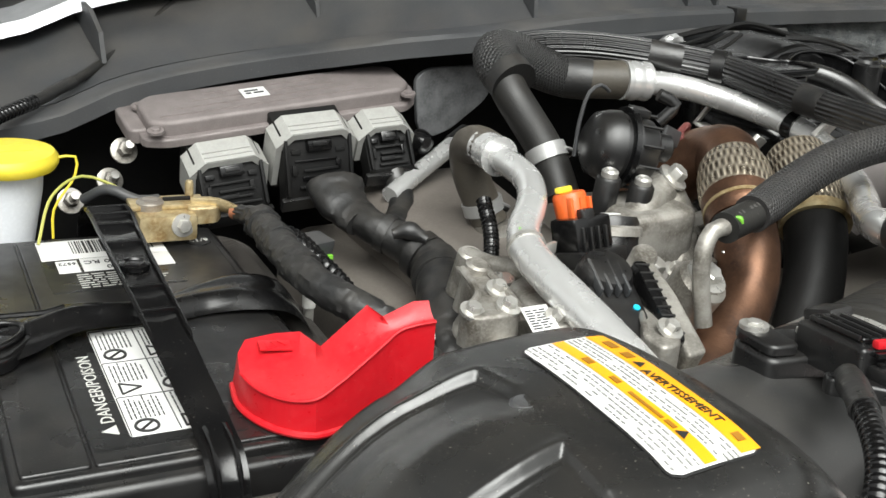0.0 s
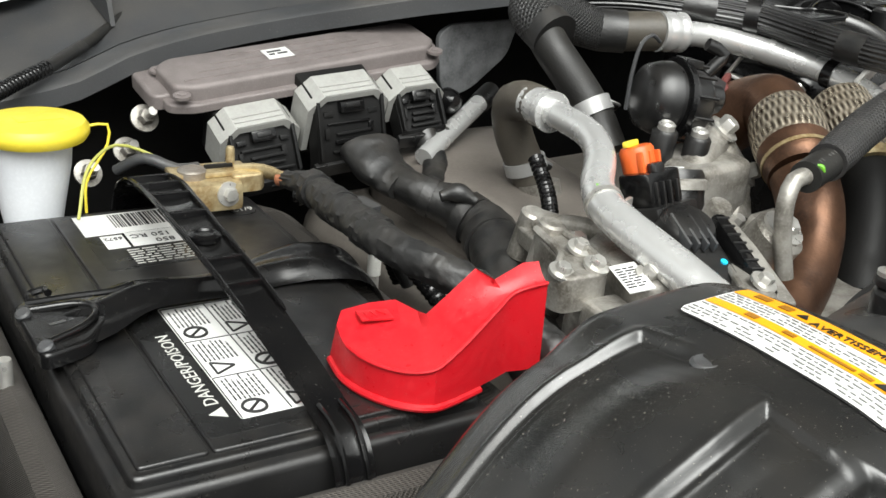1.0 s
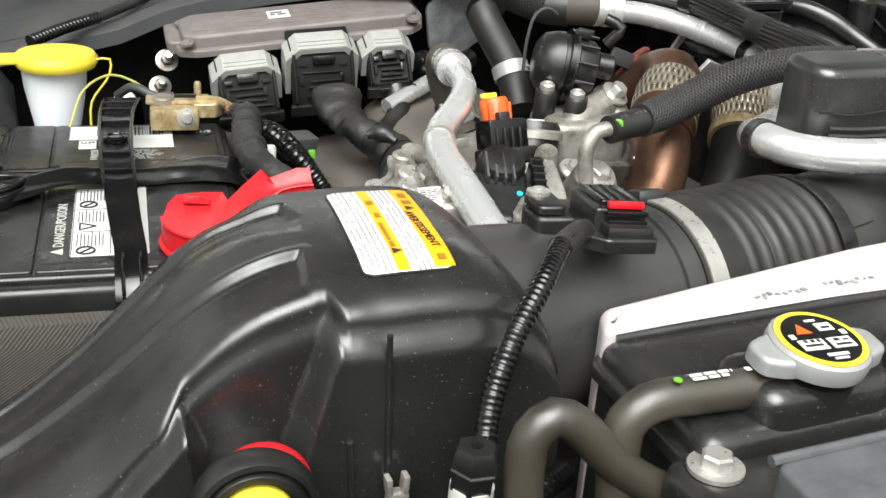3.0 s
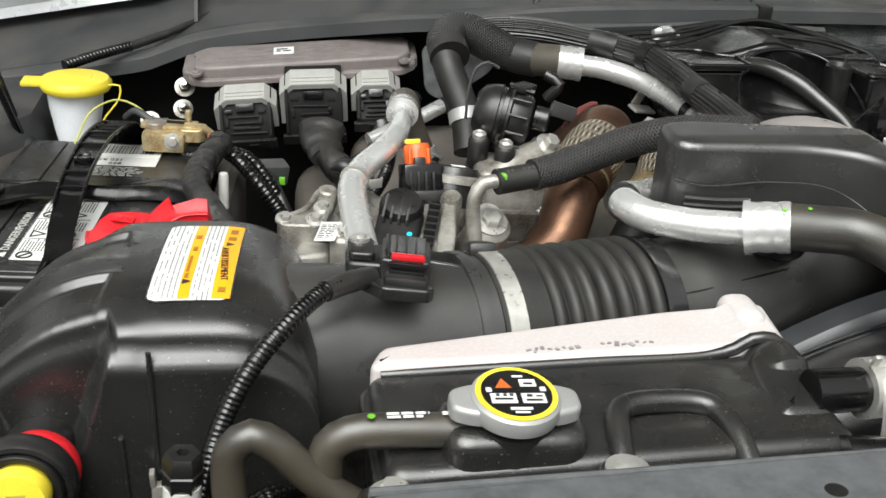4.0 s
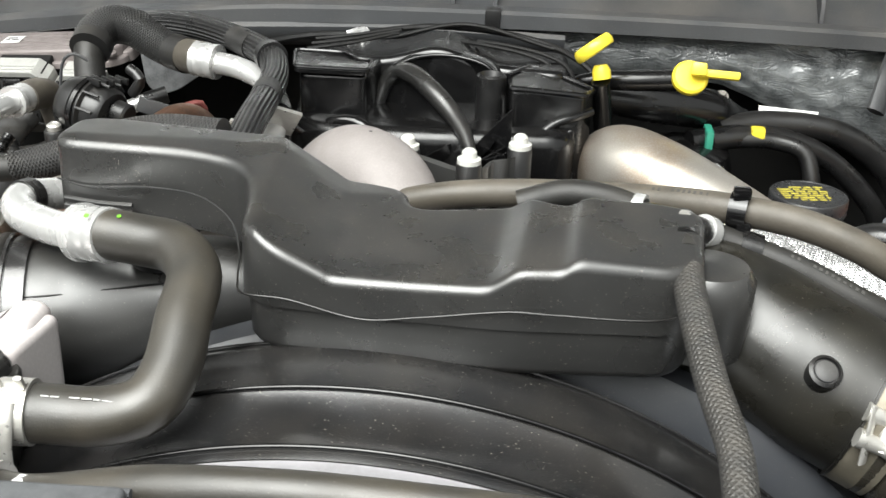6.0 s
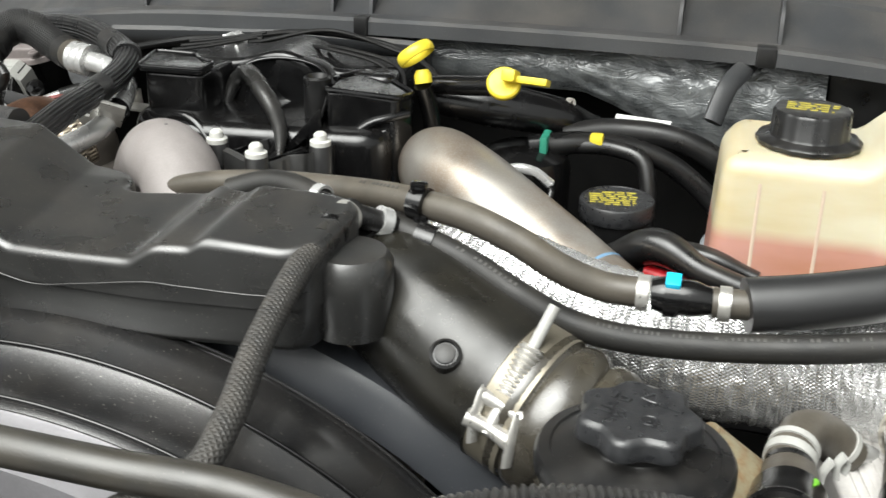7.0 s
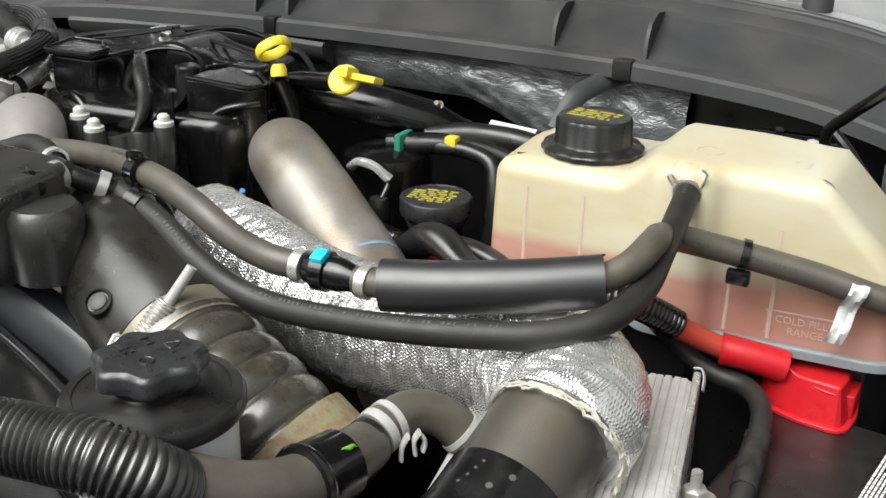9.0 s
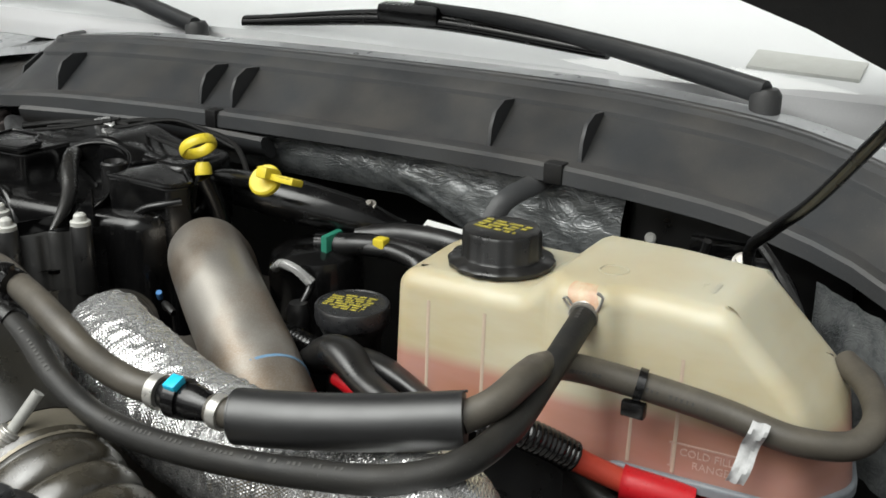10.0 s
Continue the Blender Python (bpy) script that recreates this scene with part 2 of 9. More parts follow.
def add_weave(mt, along, around, strength=0.6, diagonal=True, dark=None):
    """Woven threads over a tube's own lengthwise and round-about coordinates."""
    nt = mt.node_tree
    N, L = nt.nodes, nt.links
    uv = N.new("ShaderNodeUVMap")
    sep = N.new("ShaderNodeSeparateXYZ")
    L.new(uv.outputs[0], sep.inputs[0])

    def calc(op, a, b=None):
        k = N.new("ShaderNodeMath")
        k.operation = op
        for i, v in enumerate((a, b)):
            if v is None:
                continue
            if isinstance(v, (int, float)):
                k.inputs[i].default_value = v
            else:
                L.new(v, k.inputs[i])
        return k.outputs[0]

    u = calc("MULTIPLY", sep.outputs[0], along * 2 * math.pi)
    v = calc("MULTIPLY", sep.outputs[1], around * 2 * math.pi)
    if diagonal:
        a = calc("SINE", calc("ADD", u, v))
        b = calc("SINE", calc("SUBTRACT", u, v))
        h = calc("MULTIPLY", calc("ADD", calc("MAXIMUM", a, b), 1.0), 0.5)
    else:
        h = calc("MULTIPLY", calc("ADD", calc("SINE", v), 1.0), 0.5) if not along else calc("MULTIPLY", calc("ADD", calc("MULTIPLY", calc("SINE", u), calc("SINE", v)), 1.0), 0.5)
    bs = N["Principled BSDF"]
    bp = N.new("ShaderNodeBump")
    bp.inputs["Strength"].default_value, bp.inputs["Distance"].default_value = strength, 0.0015
    L.new(h, bp.inputs["Height"])
    old = bs.inputs["Normal"].links
    if old:
        L.new(old[0].from_socket, bp.inputs["Normal"])
    L.new(bp.outputs[0], bs.inputs["Normal"])
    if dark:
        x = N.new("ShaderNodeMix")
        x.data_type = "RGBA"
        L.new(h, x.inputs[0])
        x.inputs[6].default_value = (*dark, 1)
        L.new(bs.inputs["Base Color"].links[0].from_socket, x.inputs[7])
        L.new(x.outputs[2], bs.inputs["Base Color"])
    return mt


DUST = (0.16, 0.14, 0.115)
BLACK = material("black_plastic", (0.009, 0.009, 0.0093), 0.34, dust=DUST, dust_amount=0.06, bump=0.12, grain=900, spec=0.62, specks=0.14)
GLOSS = material("glossy_black_plastic", (0.0045, 0.0045, 0.0048), 0.2, dust=DUST, dust_amount=0.02, bump=0.06, grain=500, spec=0.55, specks=0.1)
DUCT = material("matte_duct_plastic", (0.030, 0.030, 0.0296), 0.36, second=(0.022, 0.022, 0.0215), blot=14, dust=DUST, dust_amount=0.1, bump=0.12, grain=1400, spec=0.8, specks=0.2)
SHROUD = material("shroud_plastic", (0.011, 0.0112, 0.012), 0.22, second=(0.008, 0.008, 0.008), blot=10, dust=DUST, dust_amount=0.08, bump=0.08, grain=1200, rough_var=0.09, spec=1.0, specks=0.3)
BLUEBLACK = material("blue_black_plastic", (0.034, 0.037, 0.043), 0.42, blot=10, dust=DUST, dust_amount=0.08, bump=0.1, grain=1200, spec=0.7, specks=0.2)
SATIN = material("satin_moulded_plastic", (0.0155, 0.0155, 0.0152), 0.27, second=(0.011, 0.011, 0.0108), blot=14, dust=DUST, dust_amount=0.07, bump=0.1, grain=1400, rough_var=0.09, spec=0.75, specks=0.3)
RESIN = material("dusty_resonator_plastic", (0.024, 0.024, 0.0236), 0.31, second=(0.017, 0.017, 0.0166), blot=14, dust=DUST, dust_amount=0.10, bump=0.1, grain=1400, rough_var=0.09, spec=0.9, specks=0.4)
COWL = material("weathered_cowl_plastic", (0.046, 0.048, 0.051), 0.5, second=(0.028, 0.029, 0.031), blot=7, amount=0.9, dust=DUST, dust_amount=0.28, bump=0.2, grain=900, specks=0.15)
RUBBER = material("rubber_hose", (0.014, 0.0137, 0.0130), 0.52, dust=(0.10, 0.088, 0.068), dust_amount=0.15, blot=18, bump=0.25, grain=700, spec=0.42, specks=0.1)
DUSTY = material("weathered_black_rubber", (0.024, 0.0225, 0.0195), 0.40, second=(0.066, 0.054, 0.036), blot=10, amount=0.9, dust=(0.12, 0.105, 0.08), dust_amount=0.2, bump=0.2, grain=800, spec=0.8, specks=0.15)
BROWN_RUBBER = material("dusty_rubber_hose", (0.064, 0.056, 0.045), 0.5, second=(0.042, 0.037, 0.029), dust=(0.15, 0.13, 0.10), dust_amount=0.35, blot=22, bump=0.2, spec=0.55, specks=0.1)
FOAM = material("foam_sleeve", (0.014, 0.014, 0.0145), 0.42, bump=0.1, grain=1500, rough_var=0.05, spec=0.9)
TAPE = material("cloth_tape", (0.0105, 0.0105, 0.0105), 0.46, bump=0.45, grain=1200, bump_scale=320, dust=DUST, dust_amount=0.16, spec=0.7)
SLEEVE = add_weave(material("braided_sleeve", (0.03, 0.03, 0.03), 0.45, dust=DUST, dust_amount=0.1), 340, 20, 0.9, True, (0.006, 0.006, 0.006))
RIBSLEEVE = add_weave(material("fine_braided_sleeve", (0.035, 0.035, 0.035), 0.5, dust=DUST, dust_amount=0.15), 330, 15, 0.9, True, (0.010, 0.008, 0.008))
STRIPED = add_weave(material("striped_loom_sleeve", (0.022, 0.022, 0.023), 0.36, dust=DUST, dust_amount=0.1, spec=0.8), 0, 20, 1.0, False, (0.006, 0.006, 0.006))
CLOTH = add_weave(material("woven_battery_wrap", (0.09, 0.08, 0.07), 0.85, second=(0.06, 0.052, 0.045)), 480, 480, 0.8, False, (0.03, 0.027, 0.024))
ALU = material("bright_aluminium", (0.66, 0.66, 0.65), 0.25, 0.6, second=(0.56, 0.56, 0.55), blot=40, amount=0.15, bump=0.05, grain=250, rough_var=0.08)
CAST = material("cast_aluminium", (0.36, 0.345, 0.315), 0.42, 0.5, second=(0.10, 0.088, 0.07), blot=45, amount=0.9, bump=0.55, grain=500)
ECM = material("ecm_casting", (0.205, 0.18, 0.174), 0.55, 0.2, second=(0.145, 0.125, 0.12), blot=45, amount=0.7, bump=0.25, grain=700)
STEEL = material("zinc_steel", (0.56, 0.55, 0.52), 0.36, 0.7, second=(0.4, 0.38, 0.34), blot=90, bump=0.2)
WORN_STEEL = material("stained_steel_pipe", (0.41, 0.385, 0.35), 0.40, 0.74, second=(0.27, 0.185, 0.115), blot=13, amount=0.9, bump=0.25, grain=700, specks=0.5)
RUST = material("heat_browned_steel", (0.155, 0.082, 0.05), 0.44, 0.8, second=(0.06, 0.036, 0.027), blot=34, amount=0.8, bump=0.35)
BRASS = material("corroded_brass", (0.50, 0.41, 0.24), 0.42, 0.6, second=(0.26, 0.17, 0.07), blot=90, amount=1.0, bump=0.5)
RED = material("red_plastic", (0.50, 0.008, 0.015), 0.38, second=(0.44, 0.007, 0.013), dust=(0.6, 0.15, 0.14), dust_amount=0.05, bump=0.1, blot=120, amount=0.3, specks=0.2)
YELLOW = material("yellow_plastic", (0.74, 0.60, 0.045), 0.4, second=(0.66, 0.50, 0.03), bump=0.06)
ORANGE = material("orange_plastic", (0.64, 0.11, 0.02), 0.45, second=(0.6, 0.1, 0.015), bump=0.1)
WHITE = material("white_plastic", (0.52, 0.52, 0.49), 0.42, second=(0.48, 0.475, 0.44), blot=60, amount=0.6, bump=0.08)
OFFWHITE = material("translucent_white_plastic", (0.74, 0.76, 0.79), 0.4, second=(0.66, 0.68, 0.72), bump=0.05)
PAPER = material("white_label", (0.66, 0.66, 0.645), 0.42, second=(0.63, 0.63, 0.61), bump=0.03, amount=0.3)
INK = material("black_print", (0.02, 0.02, 0.02), 0.5, bump=0)
LABEL_BLACK = material("black_label", (0.012, 0.012, 0.012), 0.3, bump=0.02)
LABEL_ORANGE = material("orange_print", (0.86, 0.36, 0.01), 0.45, bump=0.02, amount=0.2)
PENMARK = material("faded_pen", (0.17, 0.16, 0.17), 0.6, second=(0.4, 0.4, 0.4), blot=150, amount=0.7, bump=0)
CAPGREY = material("grey_cap_metal", (0.36, 0.36, 0.355), 0.42, 0.4, second=(0.29, 0.29, 0.285), blot=40, amount=0.4, bump=0.12)
FINEPRINT = material("fine_grey_print", (0.28, 0.28, 0.27), 0.5, bump=0)
GREYBROWN = material("brown_print", (0.30, 0.13, 0.01), 0.5, bump=0)
GREYPRINT = material("pale_print", (0.5, 0.5, 0.47), 0.6, bump=0)
GREEN = material("green_mark", (0.16, 0.46, 0.03), 0.5, second=(0.06, 0.16, 0.02), blot=400, amount=0.9, bump=0)
CYAN = material("cyan_clip", (0.02, 0.5, 0.75), 0.4, bump=0)
HOSEPRINT = material("hose_print", (0.055, 0.053, 0.049), 0.6, bump=0)
CAPPRINT = material("faded_yellow_print", (0.42, 0.36, 0.05), 0.5, second=(0.2, 0.17, 0.04), blot=200, amount=0.9, bump=0)
LEVER = material("grey_white_lever", (0.36, 0.36, 0.34), 0.45, second=(0.30, 0.295, 0.278), blot=80, amount=0.7, bump=0.1)
TEAL = material("green_clip", (0.04, 0.3, 0.2), 0.45, bump=0)
PAINT = material("silver_grey_paint", (0.42, 0.43, 0.44), 0.35, 0.3, bump=0.02, coat=0.5)
WALLGREY = material("unseen_wall_grey", (0.10, 0.10, 0.10), 0.9, second=(0.07, 0.07, 0.07), blot=2, grain=60, bump=0.3)
CAPBLACK = material("worn_black_cap", (0.014, 0.0145, 0.016), 0.34, second=(0.03, 0.031, 0.033), blot=120, amount=0.6, bump=0.3, grain=1200, spec=0.7, dust=DUST, dust_amount=0.04)
CORR = material("glossy_corrugated_plastic", (0.022, 0.022, 0.022), 0.30, dust=DUST, dust_amount=0.1, bump=0.06, spec=1.0)
ASPHALT = material("asphalt", (0.05, 0.05, 0.05), 0.9, second=(0.07, 0.07, 0.068), blot=3, grain=120, bump=0.6)
FELT = material("speckled_grey_panel", (0.075, 0.078, 0.082), 0.75, second=(0.05, 0.052, 0.055), blot=60, grain=260, bump=0.4, amount=0.9)
DARK = material("dark_bay_metal", (0.005, 0.005, 0.005), 0.6, second=(0.009, 0.008, 0.007), bump=0.3, spec=0.3)
ENGINE_GREY = material("dusty_engine_casting", (0.15, 0.135, 0.118), 0.65, 0.3, second=(0.13, 0.115, 0.1), blot=18, amount=0.8, bump=0.4, grain=350)
FOIL = add_weave(material("crinkled_foil", (0.86, 0.86, 0.855), 0.2, 0.82, second=(0.74, 0.74, 0.73), blot=50, amount=0.3, bump=0.6, bump_scale=150), 230, 110, 0.34, False)
FOILDARK = material("plastic_wrapped_insulation", (0.17, 0.178, 0.18), 0.16, 0.15, second=(0.06, 0.065, 0.068), blot=40, amount=0.9, bump=0.4, bump_scale=190, spec=0.8)


def add_creases(mt, scale, strength, height):
    """Long sharp creases in wrinkled film."""
    N, L = mt.node_tree.nodes, mt.node_tree.links
    mp = N.new("ShaderNodeMapping")
    mp.inputs["Scale"].default_value = scale
    mp.inputs["Rotation"].default_value = (0, radians(22), 0)
    L.new(N.new("ShaderNodeTexCoord").outputs["Object"], mp.inputs["Vector"])
    nz = N.new("ShaderNodeTexNoise")
    nz.inputs["Scale"].default_value, nz.inputs["Detail"].default_value, nz.inputs["Distortion"].default_value = 1.0, 3.0, 1.2
    L.new(mp.outputs[0], nz.inputs["Vector"])
    ab = N.new("ShaderNodeMath")
    ab.operation = "PINGPONG"
    ab.inputs[1].default_value = 0.07
    L.new(nz.outputs["Fac"], ab.inputs[0])
    bp = N.new("ShaderNodeBump")
    bp.inputs["Strength"].default_value, bp.inputs["Distance"].default_value = strength, height
    L.new(ab.outputs[0], bp.inputs["Height"])
    bs = N["Principled BSDF"]
    L.new(bs.inputs["Normal"].links[0].from_socket, bp.inputs["Normal"])
    L.new(bp.outputs[0], bs.inputs["Normal"])
    return mt


add_creases(FOILDARK, (24, 52, 60), 0.9, 0.0055)


def marks_on(pts, r, s0, s1, seed=1, size=0.0032, side=(0, -0.45, 0.9), gaps=0.25):
    """Small printed marks along a hose from s0 to s1, on the side given."""
    rng = random.Random(seed)
    line = spline(pts, 0.002)[0]
    bm = bmesh.new()
    s = 0.0
    nxt = s0
    for a, b in zip(line, line[1:]):
        d = (b - a).length
        if s >= nxt and s < s1 and d > 1e-6:
            t = (b - a) / d
            n = Vector(side)
            n = (n - t * n.dot(t)).normalized()
            w = t.cross(n)
            h, l = size * rng.uniform(0.7, 1.0), size * rng.uniform(0.35, 0.7)
            c = a + n * (r + 0.0001)
            vs = [bm.verts.new(c + t * (u * l / 2) + w * (v * h / 2) - n * (v * v * h * h / (8 * r))) for u, v in ((-1, -1), (1, -1), (1, 1), (-1, 1))]
            vs += [bm.verts.new(v.co + n * 0.0003) for v in vs]
            for q in ((4, 5, 6, 7), (0, 1, 5, 4), (1, 2, 6, 5), (2, 3, 7, 6), (3, 0, 4, 7)):
                bm.faces.new([vs[k] for k in q])
            nxt = s + l + size * 0.3 + (size * 2 if rng.random() < gaps else 0)
        s += d
    return bm

# ---- setting ----
ground = box((0.8, 0, -0.05), (4000, 4000, 0.1), 0)
solid("ground", ground, ASPHALT, "grey asphalt ground far below the engine bay", "ground", kind="structure")

LIP = [(-0.60, 1.16, 1.12), (-0.16, 1.00, 1.20), (0.06, 0.935, 1.252), (0.14, 0.908, 1.272), (0.18, 0.900, 1.281), (0.22, 0.895, 1.290), (0.26, 0.893, 1.307), (0.30, 0.893, 1.317), (0.34, 0.893, 1.3235), (0.40, 0.885, 1.333),
       (0.45, 0.86, 1.344), (0.50, 0.83, 1.356), (0.56, 0.802, 1.366), (0.68, 0.80, 1.377), (0.90, 0.825, 1.379), (1.27, 0.836, 1.378), (1.40, 0.832, 1.374), (1.55, 0.825, 1.358), (1.66, 0.79, 1.33), (1.78, 0.70, 1.26)]
lip_line = spline(LIP, 0.03)[0]


def lip_at(x):
    return min(lip_line, key=lambda p: abs(p.x - x))


def cowl_rows(offsets, line, shelf=False):
    """Rows across the cowl; on the passenger side its shelf is deeper and flatter."""
    rows_ = []
    for p in line:
        k = min(1.0, max(0.0, (0.58 - p.x) / 0.25)) if shelf else 0.0
        k = k * k * (3 - 2 * k)
        rows_.append([p + Vector((0, dy + k * 1.5 * max(0.0, dy - 0.03), dz + k * 0.1 * dz)) for dy, dz in offsets])
    return rows_


cowl = thing("cowl_panel", "weathered dark grey plastic cowl panel below the windshield", "cowl", (0.8, 0.85, 1.3), kind="structure")
part("lip", loft(cowl_rows([(0.10, -0.02), (0.02, -0.002), (0.0, 0.0), (0.001, 0.014), (0.005, 0.0175), (0.024, 0.0185), (0.028, 0.015)], lip_line)), COWL, cowl)
part("face", loft(cowl_rows([(0.027, 0.0165), (0.03, 0.013), (0.036, 0.0135), (0.088, 0.054), (0.094, 0.057), (0.112, 0.060)], lip_line, True)), COWL, cowl)
part("seal", loft(cowl_rows([(0.086, 0.052), (0.087, 0.0575), (0.090, 0.060), (0.104, 0.0675), (0.106, 0.066), (0.108, 0.0725), (0.111, 0.0745), (0.114, 0.0730), (0.116, 0.0690), (0.119, 0.0745), (0.123, 0.0755), (0.126, 0.073), (0.127, 0.064)], lip_line, True)), COWL, cowl, "flat weathered rubber seal with two ribs along the upper edge", sharp=25)
for x in (0.27, 0.46, 0.64, 0.86, 0.905, 1.244, 1.347):
    p = lip_at(x)
    tri_pts = [(0.034, 0.012), (0.090, 0.056), (0.064, 0.058), (0.046, 0.050), (0.037, 0.034)] if x > 0.6 else [(0.06, 0.02), (0.20, 0.058), (0.16, 0.066), (0.10, 0.060), (0.07, 0.045)]
    rows = [[Vector((x + dx, p.y + a, p.z + b)) for a, b in tri_pts] for dx in (-0.002, 0.002)]
    part("fin", loft(rows, close=True, caps=True), COWL, cowl)
for x, w in ((0.905, 0.016), (1.335, 0.02)):
    p = lip_at(x)
    part("joint_clip", box((x, p.y + 0.006, p.z + 0.009), (w, 0.016, 0.021), 0.002), BLACK, cowl)

fw = loft([[(x, y, z0 if z0 < 1 else top) for x, y, top in ((-0.2, 1.06, 1.20), (0.1, 0.99, 1.255), (0.3, 0.975, 1.30), (0.6, 0.95, 1.35), (1.3, 0.95, 1.36), (1.6, 0.90, 1.36), (1.85, 0.8, 1.36))] for z0 in (0.5, 1.36)])
bmesh.ops.solidify(fw, geom=fw.faces[:], thickness=0.01)
solid("firewall", fw, DARK, "black painted firewall behind the engine", "firewall", kind="structure")
for nm, x in (("inner_fender_1", -0.12), ("inner_fender_2", 1.80)):
    solid(nm, box((x, 0.35, 0.85), (0.05, 1.3, 0.78), 0.02), DARK, "black inner fender panel at the bay's side", "fender panel", kind="structure")
solid("bay_floor", box((0.84, 0.4, 0.62), (1.9, 1.1, 0.04), 0.01), DARK, "dark undertray below the engine", "undertray", kind="structure")
solid("radiator_support", box((0.84, 0.0, 1.0), (1.85, 0.06, 0.56), 0.01), BLACK, "black radiator support across the truck's front", "support", kind="structure")

# outer body, which closes the bay round the camera's side
for nm, x in (("fender_1", -0.32), ("fender_2", 2.0)):
    pts = rounded([(-0.45, 0.3), (1.6, 0.3), (1.6, 1.30), (-0.25, 1.24)], [0.1, 0.05, 0.05, 0.2])
    body = cushion(pts, 0, 0.30, 0.06, m=Matrix(((0, 0, 1, x - 0.15), (1, 0, 0, 0), (0, 1, 0, 0), (0, 0, 0, 1))))
    solid(nm, body, PAINT, "silver painted front fender of the truck", "fender", kind="structure")

# added wall, never in view: keeps reflections on front-facing plastic dark
solid("unseen_wall_front", box((0.84, -6.5, 1.15), (40, 0.3, 2.3), 0.02), WALLGREY, "unseen dark wall added before the truck's nose to darken reflections", "wall", kind="structure")

# raised hood: hinged behind the cowl, its front edge over the camera
hood = thing("hood", "raised black-lined hood above the engine bay", "hood", (0.84, 1.0, 1.55), kind="structure")
rows = []
for u in range(13):
    x = -0.2 + 2.08 * u / 12
    drop = 0.11 * max(0.0, (x - 1.36) / 0.3) ** 1.2 if x > 1.36 else 0.0
    drop = min(drop, 0.14)
    rows.append([(x, 0.955, 1.585 - drop), (x, 0.95, 1.62), (x, 0.72, 2.05), (x, 0.45, 2.45), (x, 0.40, 2.47), (x, 0.46, 2.52), (x, 0.76, 2.10), (x, 1.0, 1.66), (x, 1.0, 1.60 - drop)])
part("panel", loft(rows, close=True, caps=True), DARK, hood)
part("outer_skin", loft([[(r[0][0], p[1] + 0.03, p[2] + 0.02) for p in r[5:8]] for r in rows]), PAINT, hood)

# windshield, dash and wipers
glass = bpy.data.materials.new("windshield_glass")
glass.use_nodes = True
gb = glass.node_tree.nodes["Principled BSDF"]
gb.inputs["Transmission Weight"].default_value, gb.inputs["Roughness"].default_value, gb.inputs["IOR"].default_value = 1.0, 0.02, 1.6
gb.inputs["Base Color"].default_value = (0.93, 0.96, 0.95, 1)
# dash and lining are coloured pale in place of sky reflected in the glass
DASH = material("pale_dash_sky_tone", (0.80, 0.80, 0.81), 0.6, second=(0.74, 0.74, 0.75), amount=0.3, blot=4, bump=0.1, grain=600)
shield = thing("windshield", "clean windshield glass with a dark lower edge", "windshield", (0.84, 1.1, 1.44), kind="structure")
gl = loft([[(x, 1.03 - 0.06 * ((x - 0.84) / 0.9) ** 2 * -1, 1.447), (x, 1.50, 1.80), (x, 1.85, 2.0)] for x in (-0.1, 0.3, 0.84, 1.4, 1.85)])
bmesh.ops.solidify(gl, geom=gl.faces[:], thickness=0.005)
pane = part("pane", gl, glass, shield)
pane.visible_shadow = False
part("painted_edge", loft([[p + Vector((0, dy, dz)) for dy, dz in ((0.120, 0.058), (0.126, 0.0695), (0.155, 0.070), (0.175, 0.072))] for p in lip_line]), PAINT, shield, "pale grey painted body edge below the glass")
dash = thing("dashboard", "dashboard behind the windshield, coloured pale for the sky's reflection", "dashboard", (0.84, 1.4, 1.3))
part("top", box((0.84, 1.36, 1.425), (1.9, 0.62, 0.05), 0.02), DASH, dash)
part("tray", box((1.50, 1.13, 1.452), (0.12, 0.05, 0.006), 0.002), WHITE, dash, "pale card on the dash")
cabin = box((0.84, 2.1, 1.3), (1.9, 0.1, 1.4), 0.02)
solid("cabin_wall", cabin, DASH, "cabin lining behind the dash, coloured pale for the sky's reflection", "lining", kind="structure")


def wiper(pts, blade, hub):
    w = thing("wiper", "black wiper arm and blade resting on the windshield", "wiper", hub, group="windshield wipers")
    part("arm", tube(pts, [0.011, 0.011, 0.008, 0.006], 12, 0.02, flat=(1, 1.5)), COWL, w)
    part("blade", tube(blade, [0.009, 0.0115, 0.009], 12, 0.02, flat=(1, 0.8)), GLOSS, w)
    mid = [(a + b) / 2 for a, b in zip(blade[0], blade[-1])]
    part("bridge", box((blade[1][0], blade[1][1], blade[1][2] + 0.006), (0.09, 0.03, 0.026), 0.009), GLOSS, w)
    part("pivot", lathe([(0.016, -0.03), (0.016, 0.004), (0.012, 0.01)], hub), COWL, w)
    return w


wiper([(1.49, 1.00, 1.455), (1.40, 1.02, 1.468), (1.20, 1.05, 1.492), (1.035, 1.065, 1.502)], [(0.765, 1.055, 1.462), (1.03, 1.06, 1.486), (1.30, 1.045, 1.472)], (1.49, 1.0, 1.45))
wiper([(0.70, 1.03, 1.452), (0.62, 1.04, 1.468), (0.48, 1.06, 1.492), (0.36, 1.075, 1.50)], [(0.05, 1.06, 1.47), (0.35, 1.07, 1.49), (0.60, 1.05, 1.47)], (0.70, 1.03, 1.45))

